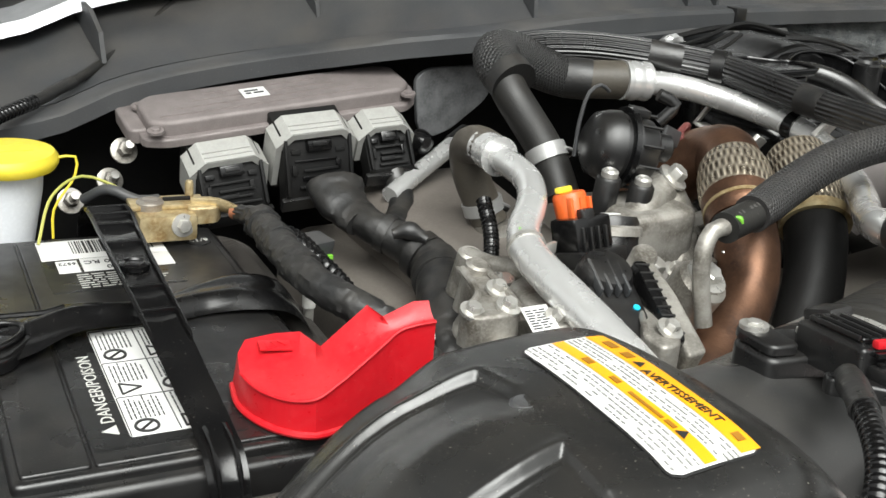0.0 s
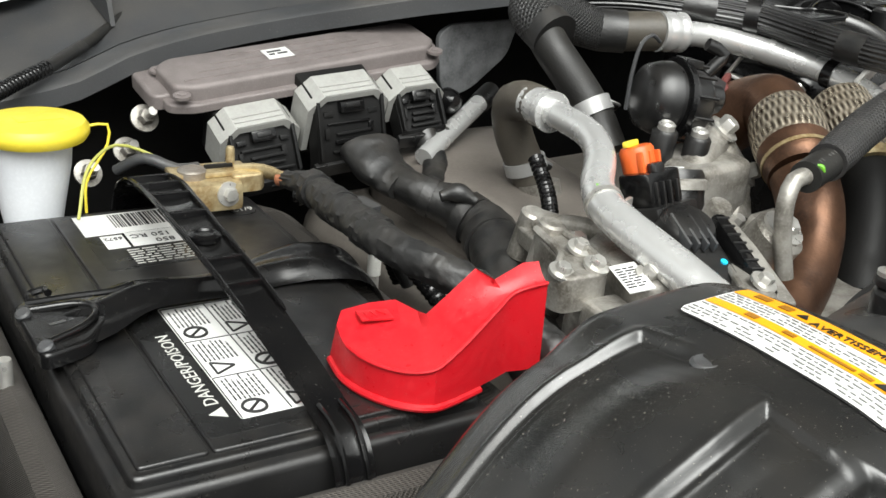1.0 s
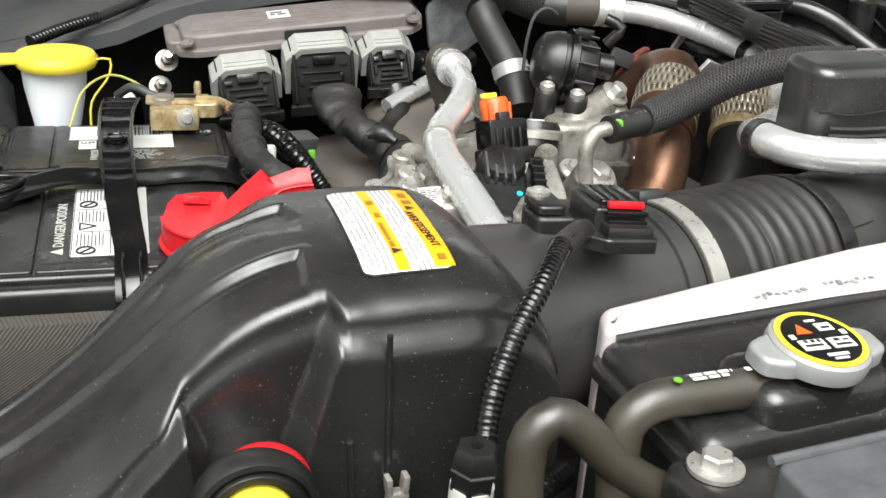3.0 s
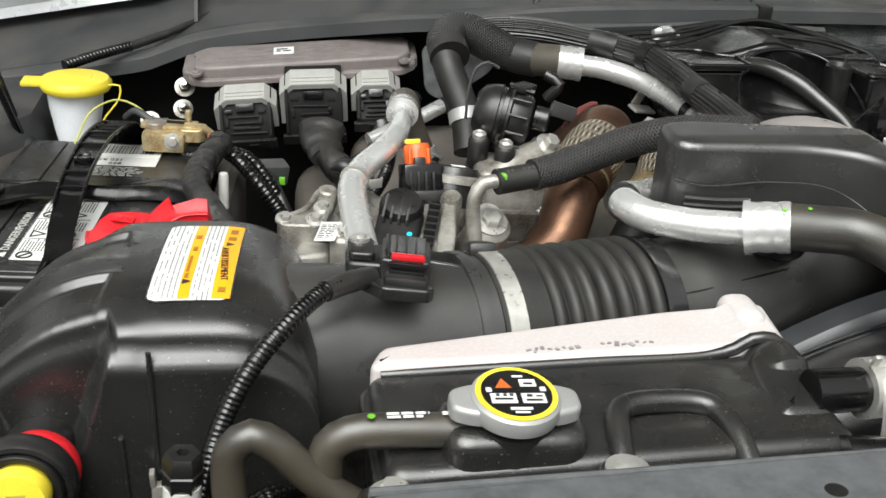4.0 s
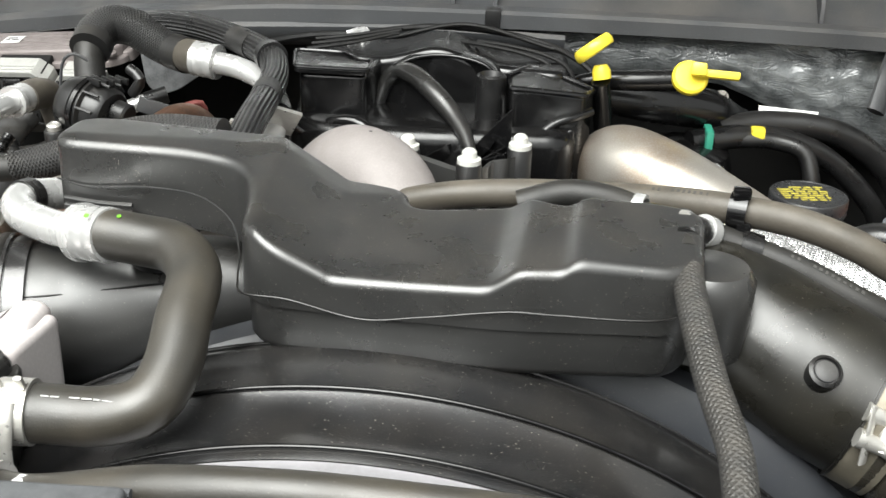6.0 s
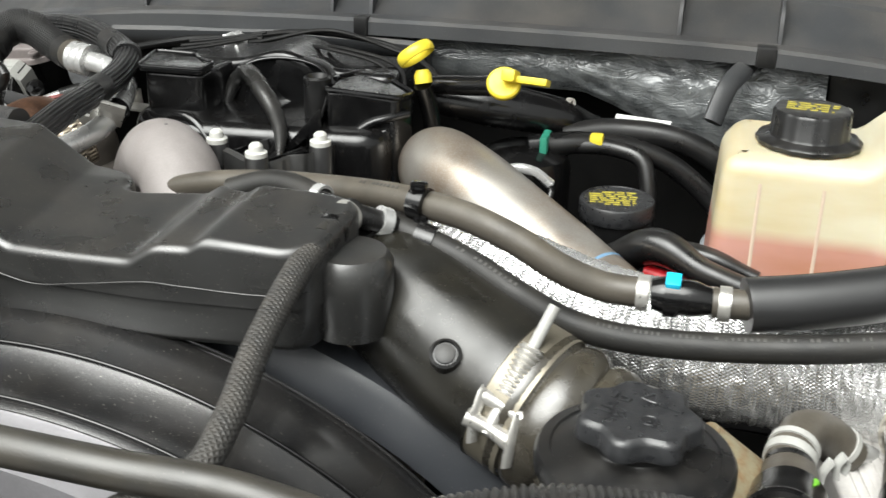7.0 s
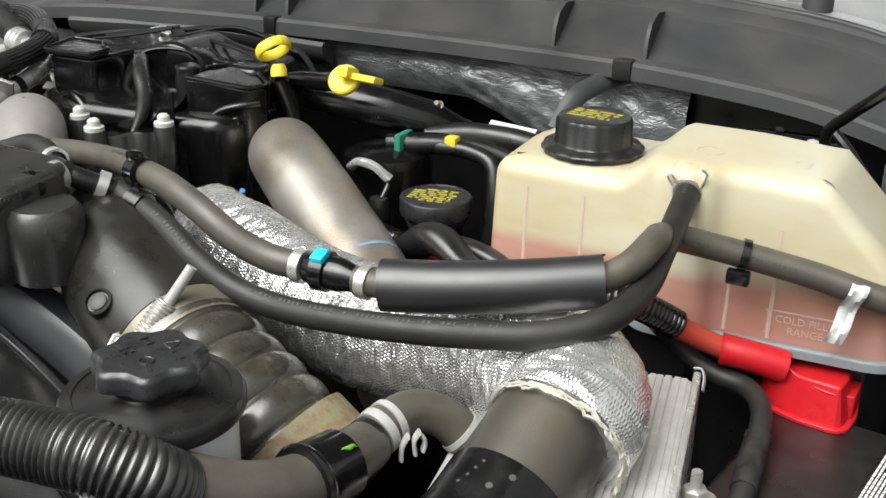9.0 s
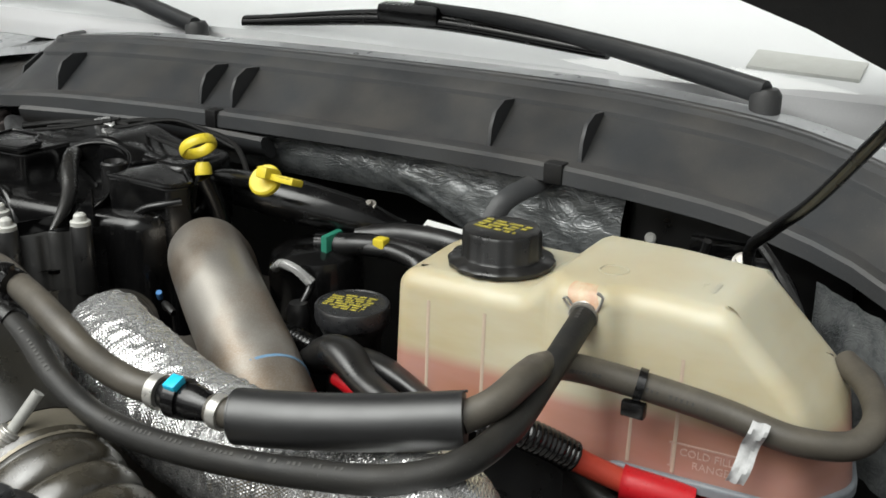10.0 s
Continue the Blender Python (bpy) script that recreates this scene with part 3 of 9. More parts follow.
# firewall insulation seen under the cowl
ins = []
for i in range(110):
    x = 0.80 + 0.60 * i / 109
    row = []
    for j in range(28):
        z = 1.375 - (0.05 + 0.06 * min(1.0, max(0.0, (x - 1.15) / 0.15))) * j / 27
        row.append((x, 0.868 - 0.012 * math.sin(math.pi * j / 27) + (0.004 * noise.noise(Vector((x * 22, z * 40, 0))) + 0.003 * noise.noise(Vector((x * 60 + z * 50, z * 90, 5)))) * min(1.0, max(0.25, (x - 1.05) / 0.1)), z))
    ins.append(row)
solid("insulation_sheet", loft(ins), FOILDARK, "dark clear-wrapped insulation sheet on the firewall below the cowl", "insulation", sharp=60)
pad = cushion(rounded(rect(1.40, 1.27, 1.62, 1.37), 0.01), 0, 0.02, 0.004, m=Matrix(((1, 0, 0, 0), (0, 0, -1, 0.895), (0, 1, 0, 0), (0, 0, 0, 1))))
brake = thing("bulkhead_bracket", "black painted bracket plate with a white rivet", "bracket", (1.5, 0.88, 1.27))
part("plate", pad, BLACK, brake)
part("rivet", lathe([(0.006, -0.002), (0.006, 0.001), (0.004, 0.003)], (1.425, 0.874, 1.325), (0, -1, 0.2), 12), WHITE, brake)
part("grommet", box((1.50, 0.872, 1.325), (0.07, 0.012, 0.025), 0.01), GLOSS, brake)

# ---- passenger side: battery, control module, washer filler ----
BAT = pose(0.165, 0.60, 0, 0, 0, -5.5)
bat = thing("battery", "black twelve volt battery held down by a moulded strap", "battery", tuple(BAT @ Vector((0, 0, 1.05))))
part("case", cushion(rounded(rect(-0.071, -0.151, 0.112, 0.168), 0.008), 1.05, 1.222, 0.004, m=BAT), BLACK, bat)
part("lid", cushion(rounded(rect(-0.076, -0.156, 0.116, 0.171), 0.008), 1.214, 1.244, 0.005, m=BAT), BLACK, bat)
part("lid_step", cushion(rounded(rect(-0.0685, -0.1485, 0.110, 0.166), 0.006), 1.24, 1.2495, 0.003, m=BAT), BLACK, bat)
part("vent_cover", cushion(rounded(rect(-0.064, -0.1435, -0.031, 0.16), 0.003), 1.2485, 1.2515, 0.0015, m=BAT), BLACK, bat)
part("centre_cover", cushion(rounded(rect(-0.0295, -0.1435, 0.104, 0.16), 0.003), 1.2485, 1.2513, 0.0015, m=BAT), BLACK, bat)
TXT = Matrix(((0, -1, 0, 0), (1, 0, 0, 0), (0, 0, 1, 0), (0, 0, 0, 1)))
lab = part("warning_label", cushion(rounded(rect(-0.0285, -0.134, 0.050, 0.006), 0.004), 1.2512, 1.2516, 0.0001, m=BAT), LABEL_BLACK, bat, "black and white warning label")
part("label_field", cushion(rounded(rect(-0.009, -0.124, 0.042, 0.002), 0.002), 1.2515, 1.2519, 0.0001, m=BAT), PAPER, lab)
writing("DANGER/POISON", 0.0098, BAT @ Matrix.Translation((-0.0135, -0.107, 1.2516)) @ TXT, WHITE, "print", lab)
LB = BAT @ Matrix.Translation((0, 0, 1.2519)) @ TXT
rows = []
for k, (y0, y1) in enumerate(((0.0, 0.040), (0.0415, 0.081), (0.0825, 0.123))):
    for c0, c1 in ((-0.014, 0.008), (-0.036, -0.017)):
        rows += print_lines(-0.122 + y0 + 0.0145, c0, -0.123 + y1 - 0.001, c1 - 0.001, 0.0024, 0.34, k + int(c0 * 900))
        rows += [(-0.1235 + y0, c1, -0.1235 + y1, c1 + 0.0006)]
    rows += [(-0.1235 + y1, -0.036, -0.1229 + y1, 0.008)]
part("print", bars(rows, LB), INK, lab)
for j, y in enumerate((-0.1155, -0.074, -0.033)):
    for k, x in enumerate((0.001, 0.025)):
        if (j + k) % 2:
            loop = [(x - 0.005, y - 0.006), (x + 0.006, y), (x - 0.005, y + 0.006), (x - 0.005, y - 0.006)]
            ring = join(*[tube([tuple(BAT @ Vector((*a, 1.2521))), tuple(BAT @ Vector((*b, 1.2521)))], 0.0007, 5) for a, b in zip(loop, loop[1:])])
        else:
            loop = [(x + 0.0058 * math.cos(a * math.pi / 8), y + 0.0058 * math.sin(a * math.pi / 8)) for a in range(17)]
            ring = tube([tuple(BAT @ Vector((*a, 1.2521))) for a in loop], 0.0009, 5)
            ring = join(ring, tube([tuple(BAT @ Vector((x - 0.004, y - 0.004, 1.2521))), tuple(BAT @ Vector((x + 0.004, y + 0.004, 1.2521)))], 0.0008, 5))
        part("pictogram", ring, INK, lab)
part("pictogram", cushion([Vector((-0.0135, -0.1195)), Vector((-0.0135, -0.110)), Vector((-0.0215, -0.1148))], 1.2515, 1.2519, 0.0001, m=BAT), WHITE, lab)
lab1 = part("rating_label", cushion(rounded(rect(-0.019, 0.062, 0.068, 0.154), 0.003), 1.2512, 1.2516, 0.0001, m=BAT), LABEL_BLACK, bat, "label with a bar code")
part("label_field", cushion(rect(-0.018, 0.118, 0.067, 0.153), 1.2515, 1.2519, 0.0001, m=BAT), PAPER, lab1)
part("label_field", cushion(rect(0.006, 0.094, 0.067, 0.117), 1.2515, 1.2519, 0.0001, m=BAT), PAPER, lab1)
part("label_field", cushion(rect(-0.010, 0.094, 0.004, 0.115), 1.2515, 1.2519, 0.0001, m=BAT), PAPER, lab1)
rng = random.Random(4)
rows, x = [], 0.0
while x < 0.056:
    w = rng.choice((0.0006, 0.0011, 0.0017))
    rows.append((x, 0.127, x + w, 0.150))
    x += w + rng.choice((0.0007, 0.0012))
tagged(part("bar_code", bars(rows, BAT @ Matrix.Translation((0.004, 0, 1.2519))), INK, lab1), kind="stuff")
TURNED = Matrix.Rotation(radians(180), 4, "Z")
for text, x, y, size in (("150 RC", 0.034, 0.112, 0.0085), ("850", 0.034, 0.102, 0.0085), ("6572", 0.003, 0.111, 0.006)):
    writing(text, size, BAT @ Matrix.Translation((x, y, 1.2520)) @ TURNED, INK, "print", lab1)
part("print", bars(print_lines(0.0, 0.066, 0.06, 0.092, 0.0036, 0.28, 5), BAT @ Matrix.Translation((0, 0, 1.2517))), GREYPRINT, lab1)

date = part("date_sticker", lathe([(0.0095, -0.0004), (0.0095, 0.0004)], tuple(BAT @ Vector((0.093, 0.133, 1.2517))), seg=28), LABEL_BLACK, bat, "round black date sticker")
writing("6/12", 0.0085, BAT @ Matrix.Translation((0.1005, 0.1355, 1.2522)) @ Matrix.Rotation(radians(180), 4, "Z"), WHITE, "print", date)
# the wrap round the battery's case
def wrap_ring(d, z):
    return [BAT @ Vector((p.x, p.y, z)) for p in inset(rounded(rect(-0.076, -0.156, 0.116, 0.171), 0.02, 8), -d)]


wrap = loft([wrap_ring(0.004, 1.222), wrap_ring(0.010, 1.232), wrap_ring(0.017, 1.2355), wrap_ring(0.025, 1.232), wrap_ring(0.031, 1.219), wrap_ring(0.031, 1.14), wrap_ring(0.026, 1.03)], close=True)
uvl = wrap.loops.layers.uv.new("UVMap")
for f in wrap.faces:
    for lp in f.loops:
        lp[uvl].uv = (lp.vert.co.x + lp.vert.co.y, lp.vert.co.z + lp.vert.co.y * 0.3 + lp.vert.co.x * 0.2)
solid("battery_wrap", wrap, CLOTH, "brown-grey woven thermal wrap round the battery's case", "battery wrap")
tray = solid("battery_tray", cushion(rounded(rect(-0.105, -0.175, 0.130, 0.185), 0.02), 0.98, 1.05, 0.01, m=BAT), BLACK, "black plastic tray under the battery", "battery tray")

strap = thing("hold_down_strap", "black moulded hold-down strap over the battery, ribbed like a ladder", "strap", tuple(BAT @ Vector((0.04, 0, 1.2))))


SY = (-0.19, -0.128, -0.098, -0.058, -0.018, 0.022, 0.062, 0.103, 0.2)


def strap_mid(y):
    return float(np.interp(y, SY, (0.030, 0.030, 0.0268, 0.024, 0.022, 0.0215, 0.0223, 0.025, 0.031)))


def strap_half(y):
    return float(np.interp(y, SY, (0.0105, 0.0105, 0.0108, 0.0115, 0.0118, 0.0124, 0.0132, 0.0145, 0.0145)))


# it bows up from the battery's lid and dips at both ends
prof = [(-0.172, 1.17), (-0.170, 1.215), (-0.166, 1.238), (-0.153, 1.2520), (-0.132, 1.2560), (-0.098, 1.2677), (-0.058, 1.278), (-0.018, 1.285), (0.022, 1.2885), (0.062, 1.290), (0.103, 1.2870), (0.140, 1.278), (0.168, 1.260), (0.180, 1.235), (0.185, 1.20)]
prof = [(p.y, p.z) for p in spline([(0, y, z) for y, z in prof], 0.006)[0]]
sb = loft([[BAT @ Vector((strap_mid(y) + dx * strap_half(y), y, z - 0.0012 * math.cos(dx * 1.5))) for dx in (-1, -0.66, -0.3, 0.0, 0.3, 0.66, 1)] for y, z in prof])
bmesh.ops.solidify(sb, geom=sb.faces[:], thickness=0.0025)
part("band", sb, GLOSS, strap)
for dx in (-0.93, 0.93):
    pts = [BAT @ Vector((strap_mid(y) + dx * strap_half(y), y, z + 0.0020)) for y, z in prof if y > -0.078]
    part("rail", tube([tuple(p) for p in pts], [0.0006] + [0.0015] * (len(pts) - 1), 8, 0.01), GLOSS, strap)
for y in (-0.045, -0.020, 0.040, 0.072, 0.100, 0.128):
    z = min(prof, key=lambda p: abs(p[0] - y) + (9 if p[1] < 1.25 else 0))[1]
    part("rung", box(tuple(BAT @ Vector((strap_mid(y), y, z + 0.0006))), (2 * strap_half(y) - 0.002, 0.0016, 0.005), 0.0006, (0, 0, -5.5)), GLOSS, strap)
    part("rung", box(tuple(BAT @ Vector((strap_mid(y), y + 0.0035, z + 0.0004))), (2 * strap_half(y) - 0.002, 0.0012, 0.004), 0.0005, (0, 0, -5.5)), GLOSS, strap)
part("boss", lathe([(0.009, 0), (0.009, 0.003), (0.006, 0.004), (0.005, 0.003)], tuple(BAT @ Vector((0.0216, 0.010, 1.2868))), seg=20), GLOSS, strap)
for dx in (-0.006, 0.005):
    part("slot_rim", tube([tuple(BAT @ Vector((0.031 + dx, y, z + 0.002))) for y, z in ((-0.135, 1.2555), (-0.153, 1.2530), (-0.167, 1.238), (-0.172, 1.212))], 0.0012, 6, 0.005), GLOSS, strap)
part("flange", box(tuple(BAT @ Vector((0.02, -0.168, 1.212))), (0.17, 0.016, 0.012), 0.003, (0, 0, -5.5)), GLOSS, strap)

# rubber belt with a stamped end plate
belt = thing("retaining_belt", "black rubber belt across the battery with a stamped end plate", "belt", (0.18, 0.60, 1.25))
mid = [(0.095, 0.596, 1.2575), (0.125, 0.600, 1.262), (0.150, 0.608, 1.264), (0.186, 0.608, 1.2615), (0.21, 0.612, 1.2595), (0.235, 0.620, 1.2595), (0.262, 0.619, 1.2615), (0.285, 0.612, 1.257), (0.298, 0.604, 1.235), (0.300, 0.60, 1.19)]
half = (0.026, 0.026, 0.021, 0.016, 0.017, 0.022, 0.030, 0.033, 0.030, 0.03)
line, par = spline(mid, 0.005)
rows = []
for p, k in zip(line, par):
    h = float(np.interp(k, range(len(half)), half))
    rows.append([p + Vector((0.12 * w * h, w * h, 0.004 * (0.55 * math.cos(w * 2.6 + 0.3) + 0.35 * math.sin(w * 6.2 + k * 0.9)) - 0.0035 * w * w)) for w in [-1 + 0.1 * i for i in range(21)]])
bb = loft(rows)
bmesh.ops.solidify(bb, geom=bb.faces[:], thickness=0.0022)
part("webbing", bb, GLOSS, belt)
plate = [(0.080, 0.560), (0.106, 0.566), (0.122, 0.586), (0.134, 0.606), (0.120, 0.615), (0.090, 0.626), (0.084, 0.620)]
part("end_plate", cushion(rounded(plate, 0.006, 4), 1.253, 1.2615, 0.0025), GLOSS, belt)
part("plate_rim", tube([(0.090, 0.612, 1.2620), (0.112, 0.606, 1.2635), (0.119, 0.599, 1.2638), (0.117, 0.590, 1.2635), (0.107, 0.580, 1.2630), (0.088, 0.573, 1.2618)], 0.0021, 10, 0.003), GLOSS, belt)
part("plate_lip", tube([(0.091, 0.622, 1.2615), (0.112, 0.615, 1.264), (0.135, 0.609, 1.2655), (0.146, 0.611, 1.2665)], 0.0018, 8, 0.004), GLOSS, belt)
for at in ((0.0855, 0.608, 1.2625), (0.084, 0.568, 1.2625)):
    part("rivet", lathe([(0.0042, -0.004), (0.0042, 0.0006), (0.003, 0.0016)], at, (-0.4, -0.2, 1), 16), COWL, belt)
part("hook", tube([(0.094, 0.622, 1.262), (0.096, 0.631, 1.262), (0.104, 0.630, 1.2635), (0.104, 0.624, 1.264)], 0.0022, 8, 0.002), GLOSS, belt)
part("stamp", bars(print_lines(0.0, 0.0, 0.017, 0.004, 0.0035, 0.6, 2), pose(0.094, 0.590, 1.2616, 0, 0, 6)), COWL, belt)

stud_bolt = thing("tie_down_bolt", "zinc tie-down bolt with a flange nut beside the battery", "bolt", tuple(BAT @ Vector((-0.088, -0.02, 1.10))))
part("shank", lathe([(0.004, -0.1), (0.004, 0.012), (0.0035, 0.014)], tuple(BAT @ Vector((-0.094, -0.02, 1.235))), seg=14), STEEL, stud_bolt)
part("nut", bolt(tuple(BAT @ Vector((-0.094, -0.02, 1.212))), r=0.008, h=0.009), STEEL, stud_bolt)

# battery clamp and cables
clampt = thing("battery_clamp", "corroded brass battery clamp with a steel bolt", "battery clamp", (0.255, 0.735, 1.25))
part("body", box((0.248, 0.731, 1.2655), (0.042, 0.030, 0.020), 0.004, (0, 0, -8)), BRASS, clampt)
part("plate", box((0.252, 0.740, 1.2775), (0.054, 0.022, 0.004), 0.0015, (0, 0, -8)), BRASS, clampt)
part("post", lathe([(0.0098, -0.02), (0.0098, 0.0), (0.0085, 0.0012), (0.0055, 0.0018), (0.0045, 0.0012)], (0.239, 0.737, 1.2805)), WORN_STEEL, clampt)
part("slot", box((0.259, 0.738, 1.2805), (0.020, 0.003, 0.003), 0.0006, (0, 0, -8)), DARK, clampt)
part("jaw", cushion(rounded([(0.262, 0.720), (0.282, 0.718), (0.290, 0.728), (0.288, 0.742), (0.266, 0.748)], 0.004), 1.266, 1.2785, 0.002), BRASS, clampt)
part("bolt", bolt((0.256, 0.7155, 1.268), (0, -1, 0.1), 0.005, 0.006), STEEL, clampt)
part("terminal_stud", lathe([(0.0032, -0.01), (0.0032, 0.010), (0.0025, 0.012)], (0.270, 0.742, 1.28), seg=12), BRASS, clampt)
part("lug", tube([(0.27, 0.735, 1.276), (0.287, 0.725, 1.277), (0.30, 0.71, 1.274)], [0.009, 0.0085, 0.006], 12, flat=(0.45, 1)), BRASS, clampt)
gc = thing("ground_cable", "thick black taped battery cable", "cable", (0.29, 0.58, 1.25))
GCP = [(0.297, 0.712, 1.274), (0.304, 0.69, 1.276), (0.296, 0.655, 1.279), (0.286, 0.60, 1.283), (0.285, 0.555, 1.282), (0.300, 0.515, 1.276), (0.315, 0.48, 1.262), (0.325, 0.42, 1.24), (0.33, 0.36, 1.2)]
part("cable", tube(GCP, [0.0065, 0.0095, 0.0108, 0.0112, 0.0108, 0.0112, 0.0112, 0.0112, 0.011], 28, 0.0015, lump=0.07, crinkle=0.0011), TAPE, gc)
for k in (1, 2, 3, 5):
    p, q = Vector(GCP[k]), Vector(GCP[k + 1])
    part("tape_wrap", tube([tuple(p.lerp(q, 0.15)), tuple(p.lerp(q, 0.32)), tuple(p.lerp(q, 0.5))], 0.0122, 24, 0.0015, lump=0.06, crinkle=0.0014), TAPE, gc)
part("copper_end", tube([(0.294, 0.716, 1.274), (0.299, 0.707, 1.2745)], 0.0055, 14), material("bare_copper", (0.6, 0.25, 0.14), 0.4, 0.7, bump=0.2), gc, "bare copper strands")
solid("sense_wire", tube([(0.235, 0.745, 1.276), (0.222, 0.765, 1.285), (0.20, 0.77, 1.293), (0.175, 0.755, 1.285), (0.16, 0.735, 1.258)], 0.0011, 8), material("olive_yellow_wire", (0.42, 0.42, 0.10), 0.45, bump=0), "thin olive yellow wire curving behind the battery", "wire")
solid("sense_cable", tube([(0.25, 0.75, 1.277), (0.235, 0.752, 1.277), (0.218, 0.765, 1.283), (0.205, 0.785, 1.27)], 0.004, 10), COWL, "grey cable into the battery clamp", "cable")
for pts, r in ((((0.30, 0.70, 1.268), (0.318, 0.672, 1.266), (0.338, 0.65, 1.25), (0.36, 0.64, 1.222), (0.375, 0.60, 1.19)), 0.0065), (((0.305, 0.705, 1.262), (0.328, 0.69, 1.262), (0.35, 0.675, 1.24), (0.37, 0.67, 1.2)), 0.0055)):
    solid("wire_loom", tube(pts, r, 12, 0.0016, ribs(0.0045, 0.22)), GLOSS, "black corrugated wire loom beside the battery", "wire loom", group="wire looms")
post2 = thing("threaded_post", "white capped threaded post beside the battery", "post", (0.307, 0.612, 1.19))
part("rod", lathe([(0.0035, -0.08), (0.0035, 0.0)], (0.307, 0.612, 1.26), seg=10), STEEL, post2)
part("cap", lathe([(0.0045, -0.02), (0.0045, 0.012), (0.0035, 0.014)], (0.307, 0.612, 1.26), seg=14), WHITE, post2)

# red terminal cover
cov = thing("terminal_cover", "bright red plastic battery terminal cover", "terminal cover", (0.25, 0.45, 1.24))


def cover_row(p_back, p_top, p_ridge, drop, flare=0.0):
    """One cross-section: back foot, back rim, a soft top, the ridge and the front foot."""
    b, t, r = Vector(p_back), Vector(p_top), Vector(p_ridge)
    row = [b, b.lerp(t, 0.5), t]
    row += [t.lerp(r, u) + Vector((0, 0, -0.0022 * math.sin(math.pi * u))) for u in (0.1, 0.35, 0.65, 0.9)]
    foot = r + Vector((flare * 0.3, -flare, -drop))
    row += [r, r.lerp(foot, 0.06), r.lerp(foot, 0.5), foot]
    return row


CV = [((0.210, 0.508, 1.252), (0.2115, 0.5045, 1.2735), (0.2045, 0.4835, 1.2725), 0.020, -0.001),
      ((0.221, 0.516, 1.252), (0.2190, 0.5125, 1.2765), (0.2055, 0.4690, 1.2720), 0.020, 0.001),
      ((0.236, 0.515, 1.252), (0.2360, 0.5120, 1.2775), (0.2110, 0.4560, 1.2715), 0.020, 0.003),
      ((0.251, 0.512, 1.252), (0.2500, 0.5080, 1.2780), (0.2195, 0.4455, 1.2722), 0.020, 0.002),
      ((0.258, 0.498, 1.252), (0.2500, 0.4880, 1.2800), (0.2275, 0.4400, 1.2745), 0.021, 0.001),
      ((0.262, 0.482, 1.252), (0.2475, 0.4770, 1.2835), (0.2395, 0.4405, 1.2800), 0.026, 0.001),
      ((0.272, 0.474, 1.252), (0.2580, 0.4710, 1.2970), (0.2585, 0.4440, 1.2895), 0.034, 0.001),
      ((0.282, 0.470, 1.252), (0.2690, 0.4675, 1.3085), (0.2700, 0.4465, 1.2955), 0.040, 0.001),
      ((0.284, 0.466, 1.252), (0.2725, 0.4560, 1.3062), (0.2795, 0.4485, 1.3000), 0.044, 0.001),
      ((0.300, 0.466, 1.252), (0.2905, 0.4560, 1.3120), (0.2890, 0.4465, 1.3025), 0.047, 0.001),
      ((0.310, 0.466, 1.252), (0.2985, 0.4530, 1.3125), (0.2992, 0.4452, 1.3032), 0.048, 0.001)]
shell = loft([cover_row(*r) for r in CV], caps=True)
part("hood_shell", shell, RED, cov, sharp=24)
ridge = [r[2] for r in CV]
part("rib", tube(ridge, 0.0011, 8, 0.003), RED, cov)
foot = [cover_row(*r)[-1] for r in CV[:7]]
part("skirt", tube([(0.2095, 0.5060, 1.2535)] + [(p.x, p.y, 1.2535) for p in foot], 0.0020, 8, 0.004, flat=(1, 1)), RED, cov)
part("emblem", box((0.2305, 0.4985, 1.2772), (0.018, 0.010, 0.0012), 0.0003, (4, 4, -12)), RED, cov)
for k in range(3):
    part("emblem_mark", box((0.2255 + 0.0045 * k, 0.4985, 1.2780), (0.0012, 0.006, 0.0008), 0.0002, (4, 4, -12 + 20 * k)), RED, cov)

# engine control module with its three plugs
EM = pose(0.388, 0.858, 1.318, 9, -6, -4)
ecm = thing("engine_control_module", "dusty cast-metal engine control module under the cowl", "control module", (0.388, 0.85, 1.28))
part("back_plate", cushion(rounded(rect(-0.130, -0.02, 0.126, 0.034), 0.01), -0.012, 0.0, 0.003, m=EM), ECM, ecm)
part("cover", cushion(rounded([(-0.116, -0.026), (-0.100, -0.034), (0.106, -0.034), (0.118, -0.022), (0.118, 0.016), (0.106, 0.024), (-0.103, 0.024), (-0.116, 0.014)], 0.006), -0.008, 0.0095, 0.004, m=EM), ECM, ecm)
part("rim", cushion(rounded([(-0.122, -0.032), (-0.104, -0.040), (0.108, -0.040), (0.123, -0.027), (0.123, 0.02), (0.110, 0.029), (-0.108, 0.029), (-0.122, 0.018)], 0.006), -0.010, -0.003, 0.002, m=EM), ECM, ecm)
for k in range(4):
    part("rib", box((0.02 * k - 0.01, -0.012, 0.0090), (0.19 - 0.03 * k, 0.003, 0.003), 0.001, m=EM @ Matrix.Translation((-0.02 * k, 0.011 * k - 0.01, 0))), ECM, ecm)
for x in (-0.112, 0.111):
    for y in (-0.035, 0.015):
        part("screw", bolt(tuple(EM @ Vector((x, y, 0.004))), tuple(EM.to_3x3() @ Vector((0, 0, 1))), 0.004, 0.003), ECM, ecm)
el = part("sticker", cushion(rect(-0.03, -0.012, -0.008, 0.006), 0.0105, 0.0112, 0.0002, m=EM), PAPER, ecm, "small white sticker")
part("print", bars(print_lines(-0.027, -0.01, -0.011, 0.004, 0.005, 0.5, 2), EM @ Matrix.Translation((0, 0, 0.0112))), INK, el)
